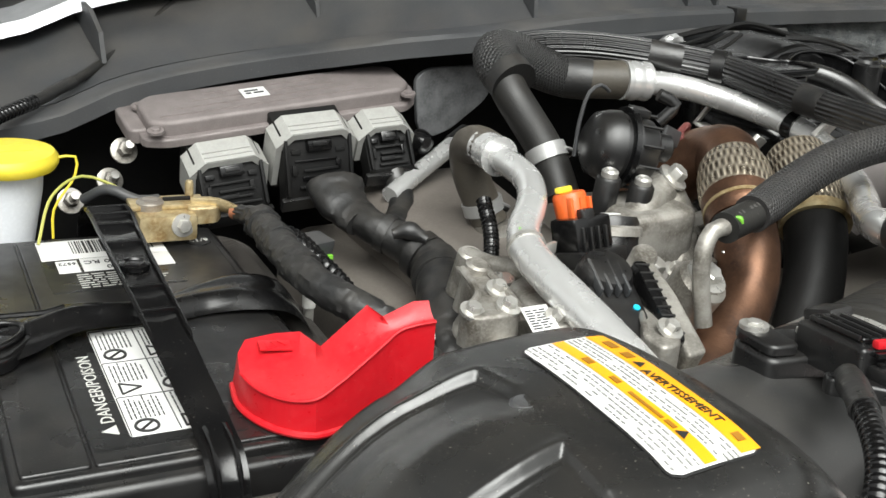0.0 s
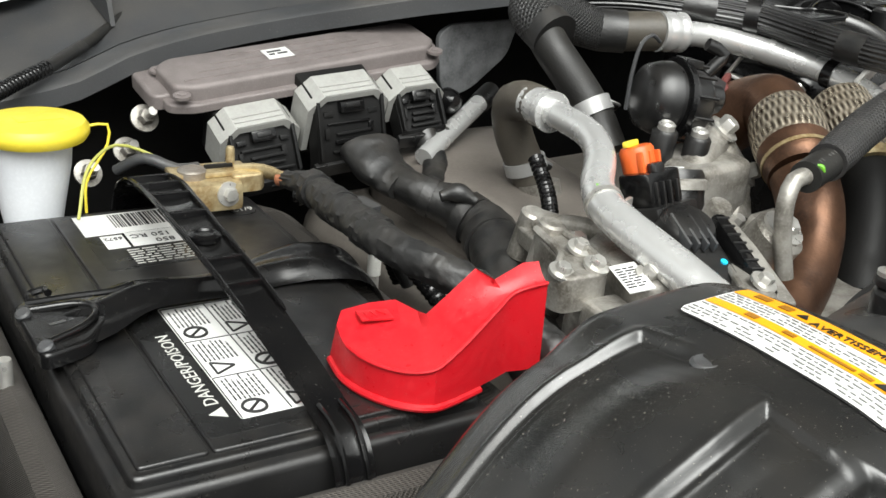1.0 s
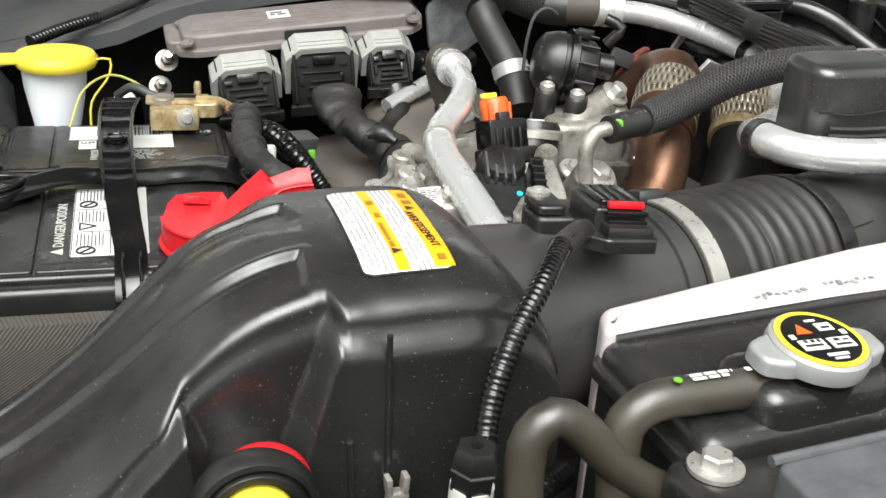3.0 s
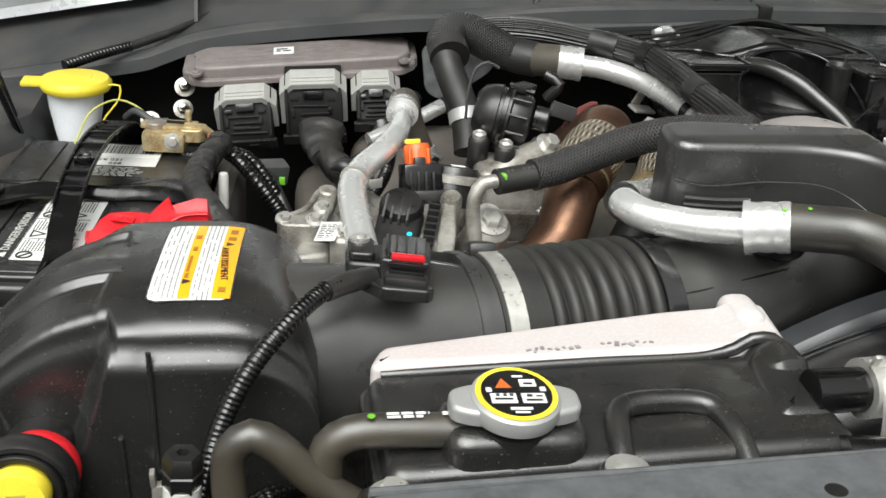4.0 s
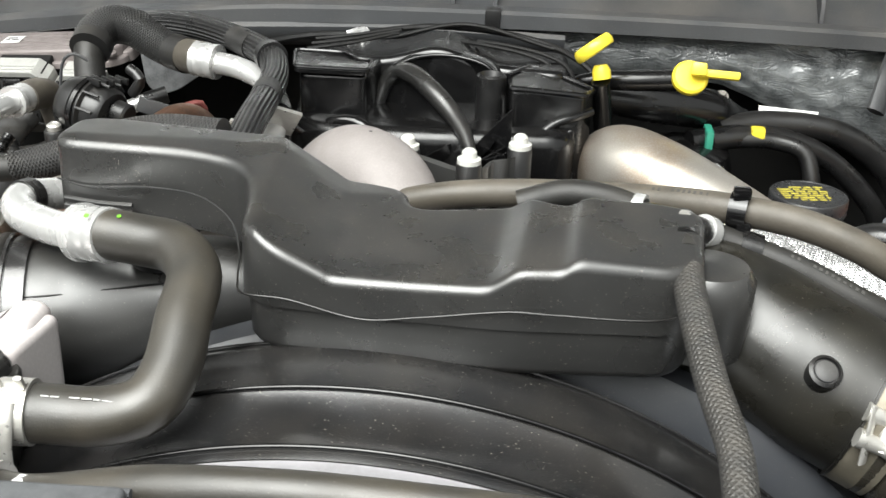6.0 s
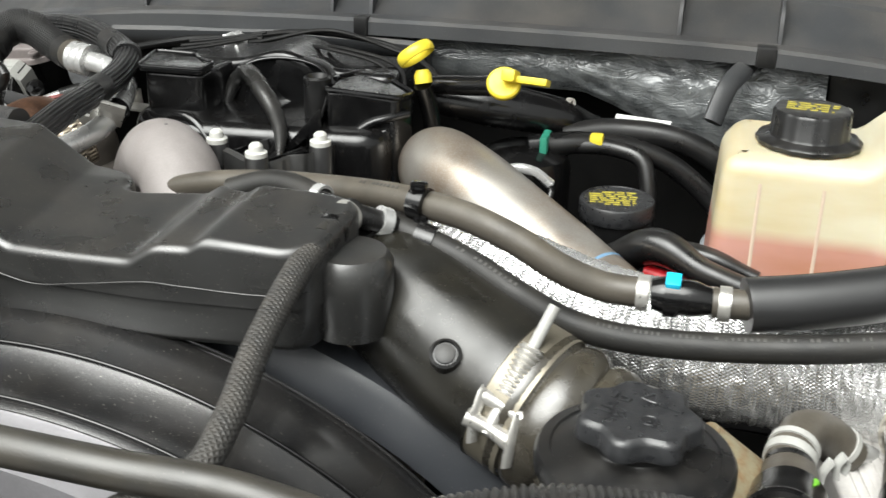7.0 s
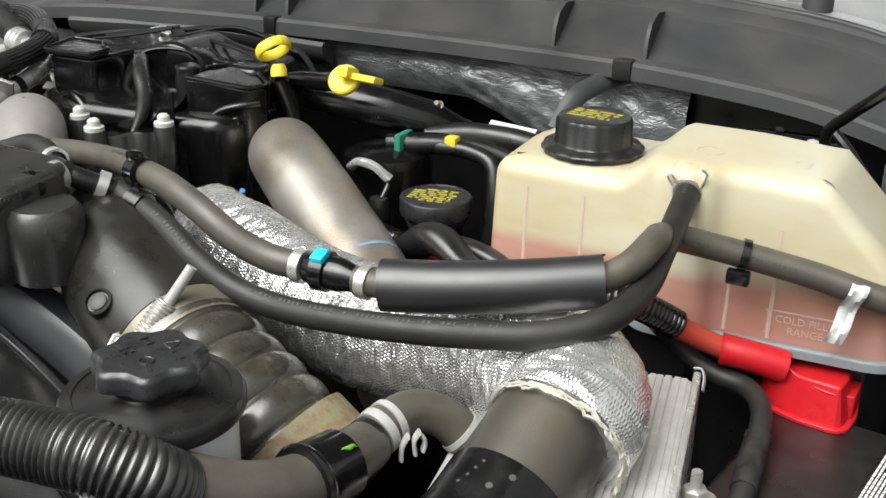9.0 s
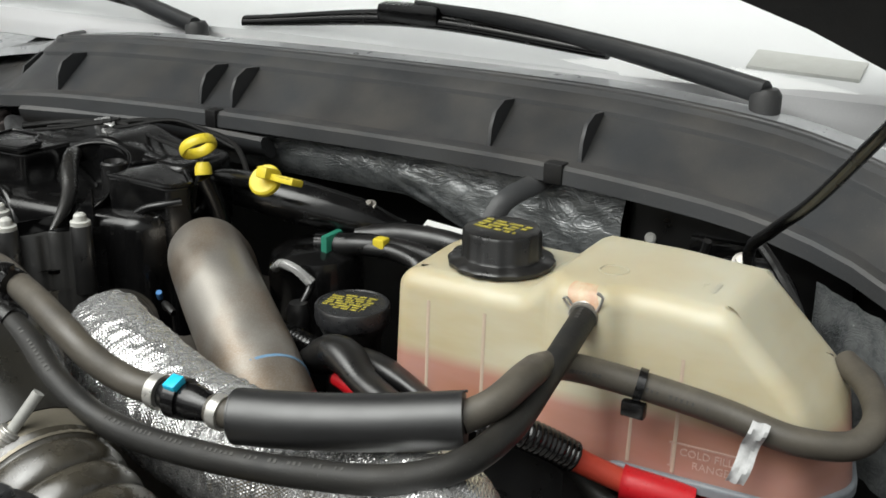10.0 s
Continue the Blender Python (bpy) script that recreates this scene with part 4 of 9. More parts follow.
for at in ((0.260, 0.868, 1.279), (0.256, 0.896, 1.245), (0.220, 0.885, 1.234)):
    b = thing("stud_nut", "dirty flange nut on a short stud", "nut", at, group="studs behind the battery")
    part("nut", bolt(at, (0, -0.8, 0.5), 0.0065, 0.009), CAST, b)
    part("stud", lathe([(0.0035, 0), (0.0035, 0.02)], at, (0, -0.8, 0.5), 10), STEEL, b)


def plug(x0, x1, y, z, h, rot):
    """A module plug: a white lever frame over a black housing."""
    w = x1 - x0
    m = pose((x0 + x1) / 2, y, z, 24, rot, -4)
    pl = thing("module_plug", "black module plug with a white locking lever", "plug", tuple(m.translation), group="control module plugs")
    k = 0.0050
    outer = [(-w / 2, -h), (-w / 2, -0.012), (-w / 2 + 0.012, 0.0), (w / 2 - 0.012, 0.0), (w / 2, -0.012), (w / 2, -h)]
    inner = [(w / 2 - k, -h), (w / 2 - k, -0.015), (w / 2 - 0.015, -k), (-w / 2 + 0.015, -k), (-w / 2 + k, -0.015), (-w / 2 + k, -h)]
    flip = Matrix(((1, 0, 0, 0), (0, 0, 1, 0), (0, 1, 0, 0), (0, 0, 0, 1)))
    bm = cushion([Vector(p) for p in (outer + inner)[::-1]], -0.025, 0.002, 0.001, m=m @ flip)
    part("lever", bm, LEVER, pl)
    for j in range(3):
        part("lever_rib", box((0, -0.024 + 0.0055 * j, 0.0004), (w - 0.026, 0.0016, 0.0016), 0.0006, m=m), LEVER, pl)
    part("housing", cushion(rounded(rect(-w / 2 + k, -0.018, w / 2 - k, 0.02), 0.002), -h - 0.01, -0.0055, 0.002, m=m), DARK, pl)
    deck = [[m @ Vector((sx * (w / 2 - k - 0.0005), y, z)) for sx, y, z in ((-1, y0, z0), (1, y0, z0), (1, y0 + 0.012, z0 - 0.012), (-1, y0 + 0.012, z0 - 0.012))] for y0, z0 in ((-0.022, -0.0075), (-0.030, -0.016), (-0.046, -h + 0.006), (-0.048, -h - 0.002))]
    part("deck", loft(deck, close=True, caps=True), DARK, pl)
    slope = math.degrees(math.atan2(h - 0.0135, 0.024))

    def on_deck(u, v, lift=0.0):
        """A place on the sloping deck: u across, v from its upper to its lower edge."""
        return (u * (w / 2 - 0.008), -0.022 - 0.024 * v - lift * 0.75, -0.0075 - (h - 0.0135) * v + lift * 0.6)

    part("latch", box(on_deck(0, 0.13, 0.003), (w * 0.30, 0.009, 0.008), 0.0015, (slope, 0, 0), m=m), GLOSS, pl)
    part("latch_slot", box(on_deck(0, 0.10, 0.006), (w * 0.18, 0.004, 0.004), 0.0008, (slope, 0, 0), m=m), BLACK, pl)
    rng_ = random.Random(int(x0 * 1000))
    for u, v, wu, hv in ((-0.72, 0.22, 0.30, 0.004), (0.70, 0.25, 0.30, 0.004), (-0.1, 0.40, 1.35, 0.002), (0.05, 0.58, 1.1, 0.0022), (-0.2, 0.72, 0.7, 0.0035), (0.62, 0.52, 0.16, 0.008), (-0.80, 0.55, 0.14, 0.009), (0.35, 0.74, 0.5, 0.002), (0.1, 0.88, 1.5, 0.002)):
        part("housing_rib", box(on_deck(u, v, 0.0012 + 0.001 * rng_.random()), (wu * (w / 2 - 0.008), hv, 0.0032), 0.0006, (slope, 0, rng_.uniform(-2, 2)), m=m), GLOSS if rng_.random() < 0.3 else DARK, pl)
    for sx in (-1, 1):
        part("side_rail", box(on_deck(sx * 1.02, 0.5, 0.002), (0.003, h * 0.9, 0.005), 0.001, (slope, 0, 0), m=m), DARK, pl)
    part("bezel", box((0, -0.0475, -h - 0.003), (w - 0.004, 0.005, 0.012), 0.001, m=m), BLACK, pl)
    part("bezel_slot", box((w * 0.1, -0.0503, -h - 0.003), (w * 0.16, 0.001, 0.003), 0.0002, m=m), DARK, pl)
    return m


plug(0.292, 0.358, 0.820, 1.297, 0.040, -6)
plug(0.361, 0.432, 0.808, 1.318, 0.052, -4)
plug(0.437, 0.490, 0.810, 1.318, 0.034, -4)
mh = thing("main_harness", "thick black cloth-taped engine harness with branches", "harness", (0.40, 0.70, 1.2))
part("boot", tube([(0.4059, 0.7720, 1.2660), (0.4035, 0.7570, 1.2586), (0.4068, 0.7380, 1.2516), (0.4091, 0.7250, 1.2495)], [0.0185, 0.0165, 0.0140, 0.0130], 30, 0.002, crinkle=0.0009, flat=(0.85, 1.35), up=(0, 0, 1)), TAPE, mh, "flared rubber boot")
part("trunk", tube([(0.4068, 0.7380, 1.2516), (0.4155, 0.7120, 1.2464), (0.4313, 0.6900, 1.2397), (0.4398, 0.6600, 1.2307), (0.4232, 0.6200, 1.2254), (0.4040, 0.5800, 1.2050), (0.3980, 0.5000, 1.1600)], [0.0130, 0.0140, 0.0165, 0.0200, 0.0215, 0.0225, 0.023], 36, 0.002, lump=0.02, crinkle=0.0006), TAPE, mh)
for p, q, r in (((0.4171, 0.7098, 1.2457), (0.4218, 0.7032, 1.2437), 0.0158), ((0.4339, 0.681, 1.237), (0.4364, 0.672, 1.2343), 0.0200), ((0.4365, 0.652, 1.2296), (0.4315, 0.64, 1.2281), 0.0222)):
    part("tape_wrap", tube([p, q], r, 32, 0.0015, lump=0.02, crinkle=0.0005), TAPE, mh)
part("branch", tube([(0.4700, 0.7900, 1.2683), (0.4710, 0.7750, 1.2537), (0.4610, 0.7550, 1.2438), (0.4427, 0.7350, 1.2382), (0.4220, 0.7150, 1.2384)], [0.0120, 0.0110, 0.0110, 0.0110, 0.0115], 22, 0.0018, lump=0.03, crinkle=0.0008), TAPE, mh)
part("branch", tube([(0.4287, 0.6750, 1.2376), (0.4362, 0.6650, 1.2386), (0.4389, 0.6520, 1.2329), (0.4447, 0.6450, 1.2208), (0.4560, 0.6400, 1.2161)], [0.0090, 0.0085, 0.0080, 0.0070, 0.0060], 18, 0.0018, crinkle=0.0005), TAPE, mh)
part("tape_knot", tube([(0.4095, 0.6800, 1.2555), (0.4213, 0.6750, 1.2583), (0.4314, 0.6650, 1.2530)], [0.004, 0.0075, 0.004], 16, 0.002, crinkle=0.0006), TAPE, mh)
sens = thing("harness_plug", "small grey-green wiring plug among the looms", "plug", (0.357, 0.70, 1.22))
part("body", box((0.352, 0.703, 1.241), (0.03, 0.02, 0.022), 0.003, (10, 5, 20)), COWL, sens)
part("lock", box((0.362, 0.692, 1.236), (0.006, 0.004, 0.008), 0.001), GREEN, sens)
part("tail", tube([(0.352, 0.69, 1.237), (0.36, 0.67, 1.225), (0.372, 0.66, 1.20)], 0.006, 10), FOAM, sens)
tag_l = thing("harness_tag", "white printed tag round a harness", "tag", (0.37, 0.60, 1.21))
part("band", lathe([(0.014, -0.02), (0.014, 0.02)], (0.372, 0.585, 1.205), (0.1, -0.3, 1), 18), PAPER, tag_l)

# washer filler
wf = thing("washer_filler", "white washer filler neck with a yellow snap cap", "washer filler", (0.165, 0.795, 1.15))
part("neck", lathe([(0.016, -0.16), (0.018, -0.075), (0.027, -0.025), (0.029, 0.0)], (0.153, 0.806, 1.300), seg=28), OFFWHITE, wf)
capb = lathe([(0.0335, -0.009), (0.036, -0.005), (0.036, -0.001), (0.033, 0.003), (0.02, 0.005), (0.001, 0.0055)], (0.155, 0.800, 1.304), seg=32)
part("cap", capb, YELLOW, wf)
part("tab", box((0.117, 0.797, 1.303), (0.028, 0.026, 0.005), 0.002), YELLOW, wf)
part("tether", tube([(0.186, 0.790, 1.302), (0.200, 0.786, 1.303), (0.199, 0.784, 1.290), (0.182, 0.78, 1.266), (0.180, 0.777, 1.245)], 0.0010, 8), YELLOW, wf)
part("emblem", box((0.157, 0.797, 1.3092), (0.03, 0.016, 0.001), 0.0004), YELLOW, wf)
rod = solid("strut_rod", tube([(-0.04, 0.84, 1.66), (0.059, 0.82, 1.355), (0.099, 0.80, 1.236)], 0.0045, 10), GLOSS, "black gas strut rod beside the washer filler", "gas strut")
apron = []
for i in range(13):
    y = 0.30 + 0.62 * i / 12
    e = 0.085 * min(1.0, max(0.0, (y - 0.70) / 0.10))
    apron.append([(-0.15, y, 1.33), (-0.06, y, 1.325 - 0.02 * math.sin(y * 9)), (0.0 + e * 0.5, y, 1.30 - 0.03 * math.sin(y * 9)), (0.02 + e, y, 1.262), (0.032 + e, y, 1.245), (0.042 + e, y, 1.0)])
solid("fender_apron", loft(apron), COWL, "dusty dark fender apron beside the battery", "apron", kind="structure")
HC = [(0.135, 0.862, 1.302), (0.165, 0.885, 1.308), (0.200, 0.908, 1.3135), (0.238, 0.935, 1.322), (0.30, 0.985, 1.342), (0.36, 1.03, 1.372), (0.45, 1.08, 1.42)]
hcb = thing("hood_cable", "black washer hose lying across the cowl to the hood", "hose", (0.24, 0.93, 1.31))
part("hose", tube(HC[1:], 0.0042, 12), RUBBER, hcb)
part("convolute", tube(HC[:3], 0.0058, 14, 0.0010, ribs(0.004, 0.16)), GLOSS, hcb)
part("tape", tube(HC[2:4], 0.0052, 12, 0.002, lump=0.06), TAPE, hcb)
rodp = thing("hood_prop", "thin black hood prop rod beside the battery", "prop rod", (0.0996, 0.80, 1.235))
part("rod", tube([(0.0996, 0.80, 1.235), (0.086, 0.77, 1.303), (0.0725, 0.74, 1.372), (0.03, 0.645, 1.59)], 0.0042, 12), GLOSS, rodp)
part("grommet", lathe([(0.012, -0.006), (0.012, 0.002), (0.007, 0.008)], (0.0996, 0.80, 1.236), (-0.1, -0.2, 1), 20), RUBBER, rodp)
mount = thing("body_mount", "dusty round body mount bolt on the apron", "bolt", (0.035, 0.86, 1.285))
part("washer", lathe([(0.020, -0.004), (0.020, 0.0), (0.018, 0.002), (0.011, 0.003)], (0.035, 0.86, 1.2905), (0.15, -0.1, 1), 28), CAST, mount)
part("head", lathe([(0.009, 0.002), (0.009, 0.008), (0.007, 0.010)], (0.035, 0.86, 1.2905), (0.15, -0.1, 1), 6), STEEL, mount)

# ---- air filter housing and its duct ----
air = thing("air_filter_housing", "large satin black moulded air filter housing", "air filter housing", (0.25, 0.29, 1.0))
XZ = Matrix(((1, 0, 0, 0), (0, 0, -1, 0), (0, 1, 0, 0), (0, 0, 0, 1)))   # outline in x and z, depth towards the front
CROWN = [(-0.07, 1.165), (-0.02, 1.18), (0.05, 1.205), (0.10, 1.230), (0.13, 1.252), (0.15, 1.269), (0.17, 1.2885), (0.19, 1.3085), (0.205, 1.321), (0.22, 1.3295), (0.235, 1.334), (0.255, 1.336), (0.295, 1.3375), (0.33, 1.3355), (0.350, 1.327), (0.364, 1.312), (0.372, 1.292)]
TX = sorted((p.x, p.z) for p in spline([(x, 0, z) for x, z in CROWN], 0.006)[0])
TXX, TXZ = [p[0] for p in TX], [p[1] for p in TX]
RAILS = (((-0.05, 0.15, 0.18, 0.20, 0.22, 0.24, 0.2555), (0.352, 0.3546, 0.3555, 0.353, 0.3505, 0.3465, 0.343), (0.2580, 0.3215)),
         ((-0.05, 0.10, 0.15, 0.18, 0.20, 0.22, 0.2505), (0.305, 0.299, 0.2915, 0.284, 0.2775, 0.274, 0.278), (0.2465, 0.246)))


def step(a, b, v):
    t = min(1.0, max(0.0, (v - a) / (b - a)))
    return t * t * (3 - 2 * t)


def to_line(p, a, b):
    ax, ay, bx, by = *a, *b
    t = min(1.0, max(0.0, ((p[0] - ax) * (bx - ax) + (p[1] - ay) * (by - ay)) / ((bx - ax) ** 2 + (by - ay) ** 2)))
    return math.hypot(p[0] - ax - t * (bx - ax), p[1] - ay - t * (by - ay))


def rail_y(x, xs, ys):
    """A smooth line through a rail's stations."""
    w = [math.exp(-((x - a) / 0.016) ** 2) + 1e-9 for a in np.linspace(xs[0] - 0.02, xs[-1] + 0.02, 60)]
    return float(np.dot(w, np.interp(np.linspace(xs[0] - 0.02, xs[-1] + 0.02, 60), xs, ys)) / sum(w))


def on_shell(x, y, dz=0.0):
    """The housing's crowned top, with two cornered rails that border sunk panels."""
    z = float(np.interp(x, TXX, TXZ))
    side = 1 - 0.65 * step(0.225, 0.255, x)
    z -= 0.011 * side * max(0.0, (y - 0.295) / 0.058) ** 2
    z -= 0.0085 * (side * max(0.0, (0.275 - y) / 0.046) ** 2 + (1 - side) * max(0.0, (0.272 - y) / 0.052) ** 3)
    for xs, ys, arm in RAILS:
        xc, yc = xs[-1], ys[-1]
        line_y = rail_y(x, xs, ys)
        d = abs(y - line_y) if x < xc else math.hypot(x - xc, y - yc)
        arm_d = to_line((x, y), (xc, yc), arm)
        z += 0.0006 * math.exp(-(min(d, arm_d) / 0.0026) ** 2)
        arm_x = xc + (arm[0] - xc) * min(1.0, max(0.0, (yc - y) / (yc - arm[1])))
        if x < arm_x and y < line_y:
            q = min(line_y - y, (arm_x - x) * 1.2)
            z -= 0.0042 * step(0.0008, 0.0058, q) * (1 - step(0.020, 0.048, line_y - y))
            z += 0.0005 * math.exp(-((q - 0.0082) / 0.0010) ** 2) * (1 - step(0.020, 0.040, line_y - y))
    return (x, y, z + dz)


def crest_y(x):
    """Where the top rolls over into the front: drawn back above the fan-shaped recess."""
    return 0.2175 + 0.0045 * (1 - step(0.16, 0.18, x)) + 0.0145 * step(0.168, 0.186, x) * (1 - step(0.2500, 0.2575, x))


def front_y(x, z):
    """The front: an upright plane with a sunk fan between two slanting facets."""
    z = max(z, 1.20)
    inner_l, outer_l = 0.179 + (1.290 - z) * 0.418, 0.1785 + (1.2926 - z) * 0.107
    inner_r, outer_r = 0.2518 - (1.330 - z) * 0.311, 0.2580 - (1.3307 - z) * 0.294
    if x <= outer_l or x >= outer_r:
        w = 0.0
    elif inner_l <= x <= inner_r:
        w = 1.0
    elif x < inner_l:
        w = (x - outer_l) / max(1e-4, inner_l - outer_l)
    else:
        w = (outer_r - x) / max(1e-4, outer_r - inner_r)
    return 0.2085 + 0.0195 * w


cols = []
XS = [-0.07 + 0.006 * i for i in range(27)] + [0.091 + 0.0025 * i for i in range(29)] + [0.164 + 0.0012 * i for i in range(86)] + [0.2676 + 0.0024 * i for i in range(44)]
for x in XS:
    yf, rf = crest_y(x), 0.008 + 0.016 * (1 - step(0.125, 0.185, x)) + 0.003 * step(0.262, 0.275, x)
    zb = on_shell(x, 0.364)[2]
    col = [(x, 0.373, 1.0), (x, 0.373, zb - 0.012), (x, 0.3715, zb - 0.005), (x, 0.3685, zb - 0.0015)]
    col += [on_shell(x, 0.364 + (yf + rf - 0.364) * k / 150) for k in range(151)]
    z0 = col[-1][2]
    slope = (z0 - col[-2][2]) / (col[-1][1] - col[-2][1])
    for k in range(1, 8):
        a = math.pi / 2 * k / 7
        col.append((x, yf + rf - rf * math.sin(a), z0 - rf * (1 - math.cos(a)) - slope * rf * math.sin(a) * (1 - k / 7)))
    z1 = col[-1][2]
    for k in range(1, 41):
        z = z1 + (1.19 - z1) * k / 40
        b = step(0.0, 0.12, k / 40)
        col.append((x, yf * (1 - b) + front_y(x, z) * b, z))
    col.append((x, front_y(x, 1.19), 1.0))
    cols.append(col)
cols.insert(0, [(-0.0705, p[1], 1.0) for p in cols[0]])
cols.append([(XS[-1] + 0.0005, p[1], 1.0) for p in cols[-1]])
part("shell", loft(cols), SATIN, air, sharp=50)
part("plug", lathe([(0.0065, -0.002), (0.0065, 0.0008), (0.005, 0.0018), (0.0035, 0.0013)], on_shell(0.2545, 0.3085, -0.0008), (-0.1, 0, 1), 18), COWL, air)
for x0, z1, x1, z0 in ((0.2747, 1.3190, 0.2790, 1.19), (0.2571, 1.2629, 0.2612, 1.19), (0.1347, 1.2300, 0.1360, 1.19), (0.1669, 1.2310, 0.1690, 1.19)):
    part("rib", tube([(x0, 0.2075, z1), (x1, 0.2075, z0)], 0.0016, 8, 0.02), SATIN, air)


def ride(x, y, dz=0.0):
    return on_shell(x, y, dz)


def drape(dz):
    """Lays a flat print on the housing's crown."""
    return lambda co: Vector((co.x, co.y, on_shell(co.x, co.y)[2] + dz + co.z))


# curved warning label on top, slightly askew, with rounded corners
def label_x(u, y):
    return 0.2715 + 0.0475 * u + 0.009 * (y - 0.239) / 0.109


def label_patch(u0, u1, y0, y1, dz, corners=0.0):
    rows_ = []
    for i in range(31):
        f = i / 30
        y = y0 + (y1 - y0) * (f - 0.45 * math.sin(2 * math.pi * f) / (2 * math.pi))
        e = min(y - y0, y1 - y)
        k = (corners - math.sqrt(max(0.0, corners ** 2 - (corners - e) ** 2))) / 0.0475 if e < corners else 0.0
        rows_.append([ride(label_x(u0 + k + (u1 - u0 - 2 * k) * j / 8, y), y, dz) for j in range(9)])
    bm = loft(rows_)
    bmesh.ops.solidify(bm, geom=bm.faces[:], thickness=0.0003)
    bmesh.ops.recalc_face_normals(bm, faces=bm.faces)
    return bm


def label_bars(rows_, dz):
    bm = bmesh.new()
    for u0, y0, u1, y1 in rows_:
        vs = [bm.verts.new(ride(label_x(u, y), y, dz + h)) for h in (0, 0.0002) for u, y in rect(u0, y0, u1, y1)]
        bm.faces.new(vs[4:])
        for j in range(4):
            bm.faces.new((vs[j], vs[(j + 1) % 4], vs[4 + (j + 1) % 4], vs[4 + j]))
    return bm


wl_ = part("warning_label", label_patch(0.0, 1.0, 0.2395, 0.348, 0.0010, 0.005), PAPER, air, "white and orange warning label")
part("border", label_patch(-0.02, 1.02, 0.2385, 0.349, 0.0006, 0.006), INK, wl_)
part("orange_band", label_patch(0.77, 0.998, 0.2405, 0.347, 0.0014), LABEL_ORANGE, wl_)
part("orange_band", label_patch(0.36, 0.50, 0.2405, 0.347, 0.0014), LABEL_ORANGE, wl_)
AT = Matrix(((0, 1, 0, 0), (-1, 0, 0, 0), (0, 0, 1, 0), (0, 0, 0, 1)))
writing("AVERTISSEMENT", 0.0064, Matrix.Translation((label_x(0.81, 0.28), 0.3055, 0)) @ AT, INK, "print", wl_, warp=drape(0.0018))
rng = random.Random(5)
rows = []
for u0, u1, n in ((0.03, 0.345, 5), (0.52, 0.755, 4)):
    for k in range(n):
        y = 0.346
        while y > 0.2425:
            w = rng.uniform(0.0012, 0.0045)
            if rng.random() < 0.82:
                u = u0 + (u1 - u0) * (k + 0.25) / n
                rows.append((u, y - w, u + 0.018, y))
            y -= w + rng.uniform(0.0006, 0.0016)
part("print", label_bars(rows, 0.0013), FINEPRINT, wl_)
for piece in [(0.39, 0.262, 0.44, 0.268), (0.39, 0.27, 0.43, 0.292), (0.40, 0.300, 0.46, 0.306), (0.39, 0.32, 0.47, 0.326), (0.82, 0.318, 0.93, 0.324), (0.83, 0.330, 0.93, 0.338), (0.84, 0.246, 0.93, 0.251)]:
    part("band_print", label_bars([piece], 0.0017), GREYBROWN, wl_)
for u, y in ((0.865, 0.311), (0.43, 0.2575)):
    tri_ = bmesh.new()
    vs = [tri_.verts.new(ride(label_x(u + du, y + dy), y + dy, 0.0018 + h)) for h in (0, 0.0002) for du, dy in ((-0.05, 0.003), (-0.05, -0.003), (0.06, 0.0))]
    tri_.faces.new(vs[3:])
    tri_.faces.new(vs[:3])
    part("pictogram", tri_, INK, wl_)

# restriction gauge on the housing's front
gauge = thing("restriction_gauge", "round air filter gauge with a red ring and yellow button", "gauge", (0.205, 0.19, 1.22))
GA = Vector((-0.07, -0.985, 0.06)).normalized()
g0 = Vector((0.2068, 0.186, 1.2495))
part("ring", lathe([(0.018, -0.020), (0.0220, -0.018), (0.0235, -0.014), (0.0235, -0.008), (0.022, -0.006)], tuple(g0 + Vector((0.0052, 0.0, 0.0022))), tuple(GA), 40), RED, gauge)
part("stem", lathe([(0.020, -0.05), (0.020, -0.01)], tuple(g0), tuple(GA), 24), BLACK, gauge)
part("collar", lathe([(0.025, -0.008), (0.0290, -0.006), (0.0300, -0.002), (0.0300, 0.006), (0.0285, 0.009), (0.0260, 0.0095), (0.0245, 0.006)], tuple(g0), tuple(GA), 48), BLACK, gauge)
part("rim", lathe([(0.0240, 0.002), (0.0240, 0.008), (0.0228, 0.010), (0.0198, 0.010), (0.019, 0.004)], tuple(g0), tuple(GA), 40), BLACK, gauge)
part("button", lathe([(0.0172, 0.003), (0.0172, 0.0150), (0.0160, 0.0178), (0.004, 0.0188)], tuple(g0), tuple(GA), 40), YELLOW, gauge)
part("print", moved(bars([(-0.006, -0.003, 0.002, -0.001), (-0.004, 0.003, 0.006, 0.005)], Matrix.Identity(4)), Matrix.Translation(g0 + GA * 0.0187) @ Vector((0, 0, 1)).rotation_difference(GA).to_matrix().to_4x4()), CAPPRINT, gauge)

duct = thing("intake_duct", "satin black intake duct with rubber bellows", "intake duct", (0.5, 0.3, 1.2))
part("outlet", tube([(0.33, 0.298, 1.262), (0.37, 0.302, 1.261), (0.40, 0.306, 1.261), (0.44, 0.314, 1.261), (0.486, 0.323, 1.261)], [0.064, 0.062, 0.060, 0.0595, 0.0585], 40, 0.01), DUCT, duct)
part("outlet_rim", tube([(0.470, 0.3198, 1.261), (0.477, 0.3212, 1.261)], 0.0618, 40, 0.004), DUCT, duct)
part("clamp", tube([(0.4885, 0.3235, 1.261), (0.5015, 0.3262, 1.261)], 0.0612, 48, 0.004), STEEL, duct, "bright steel band clamp")
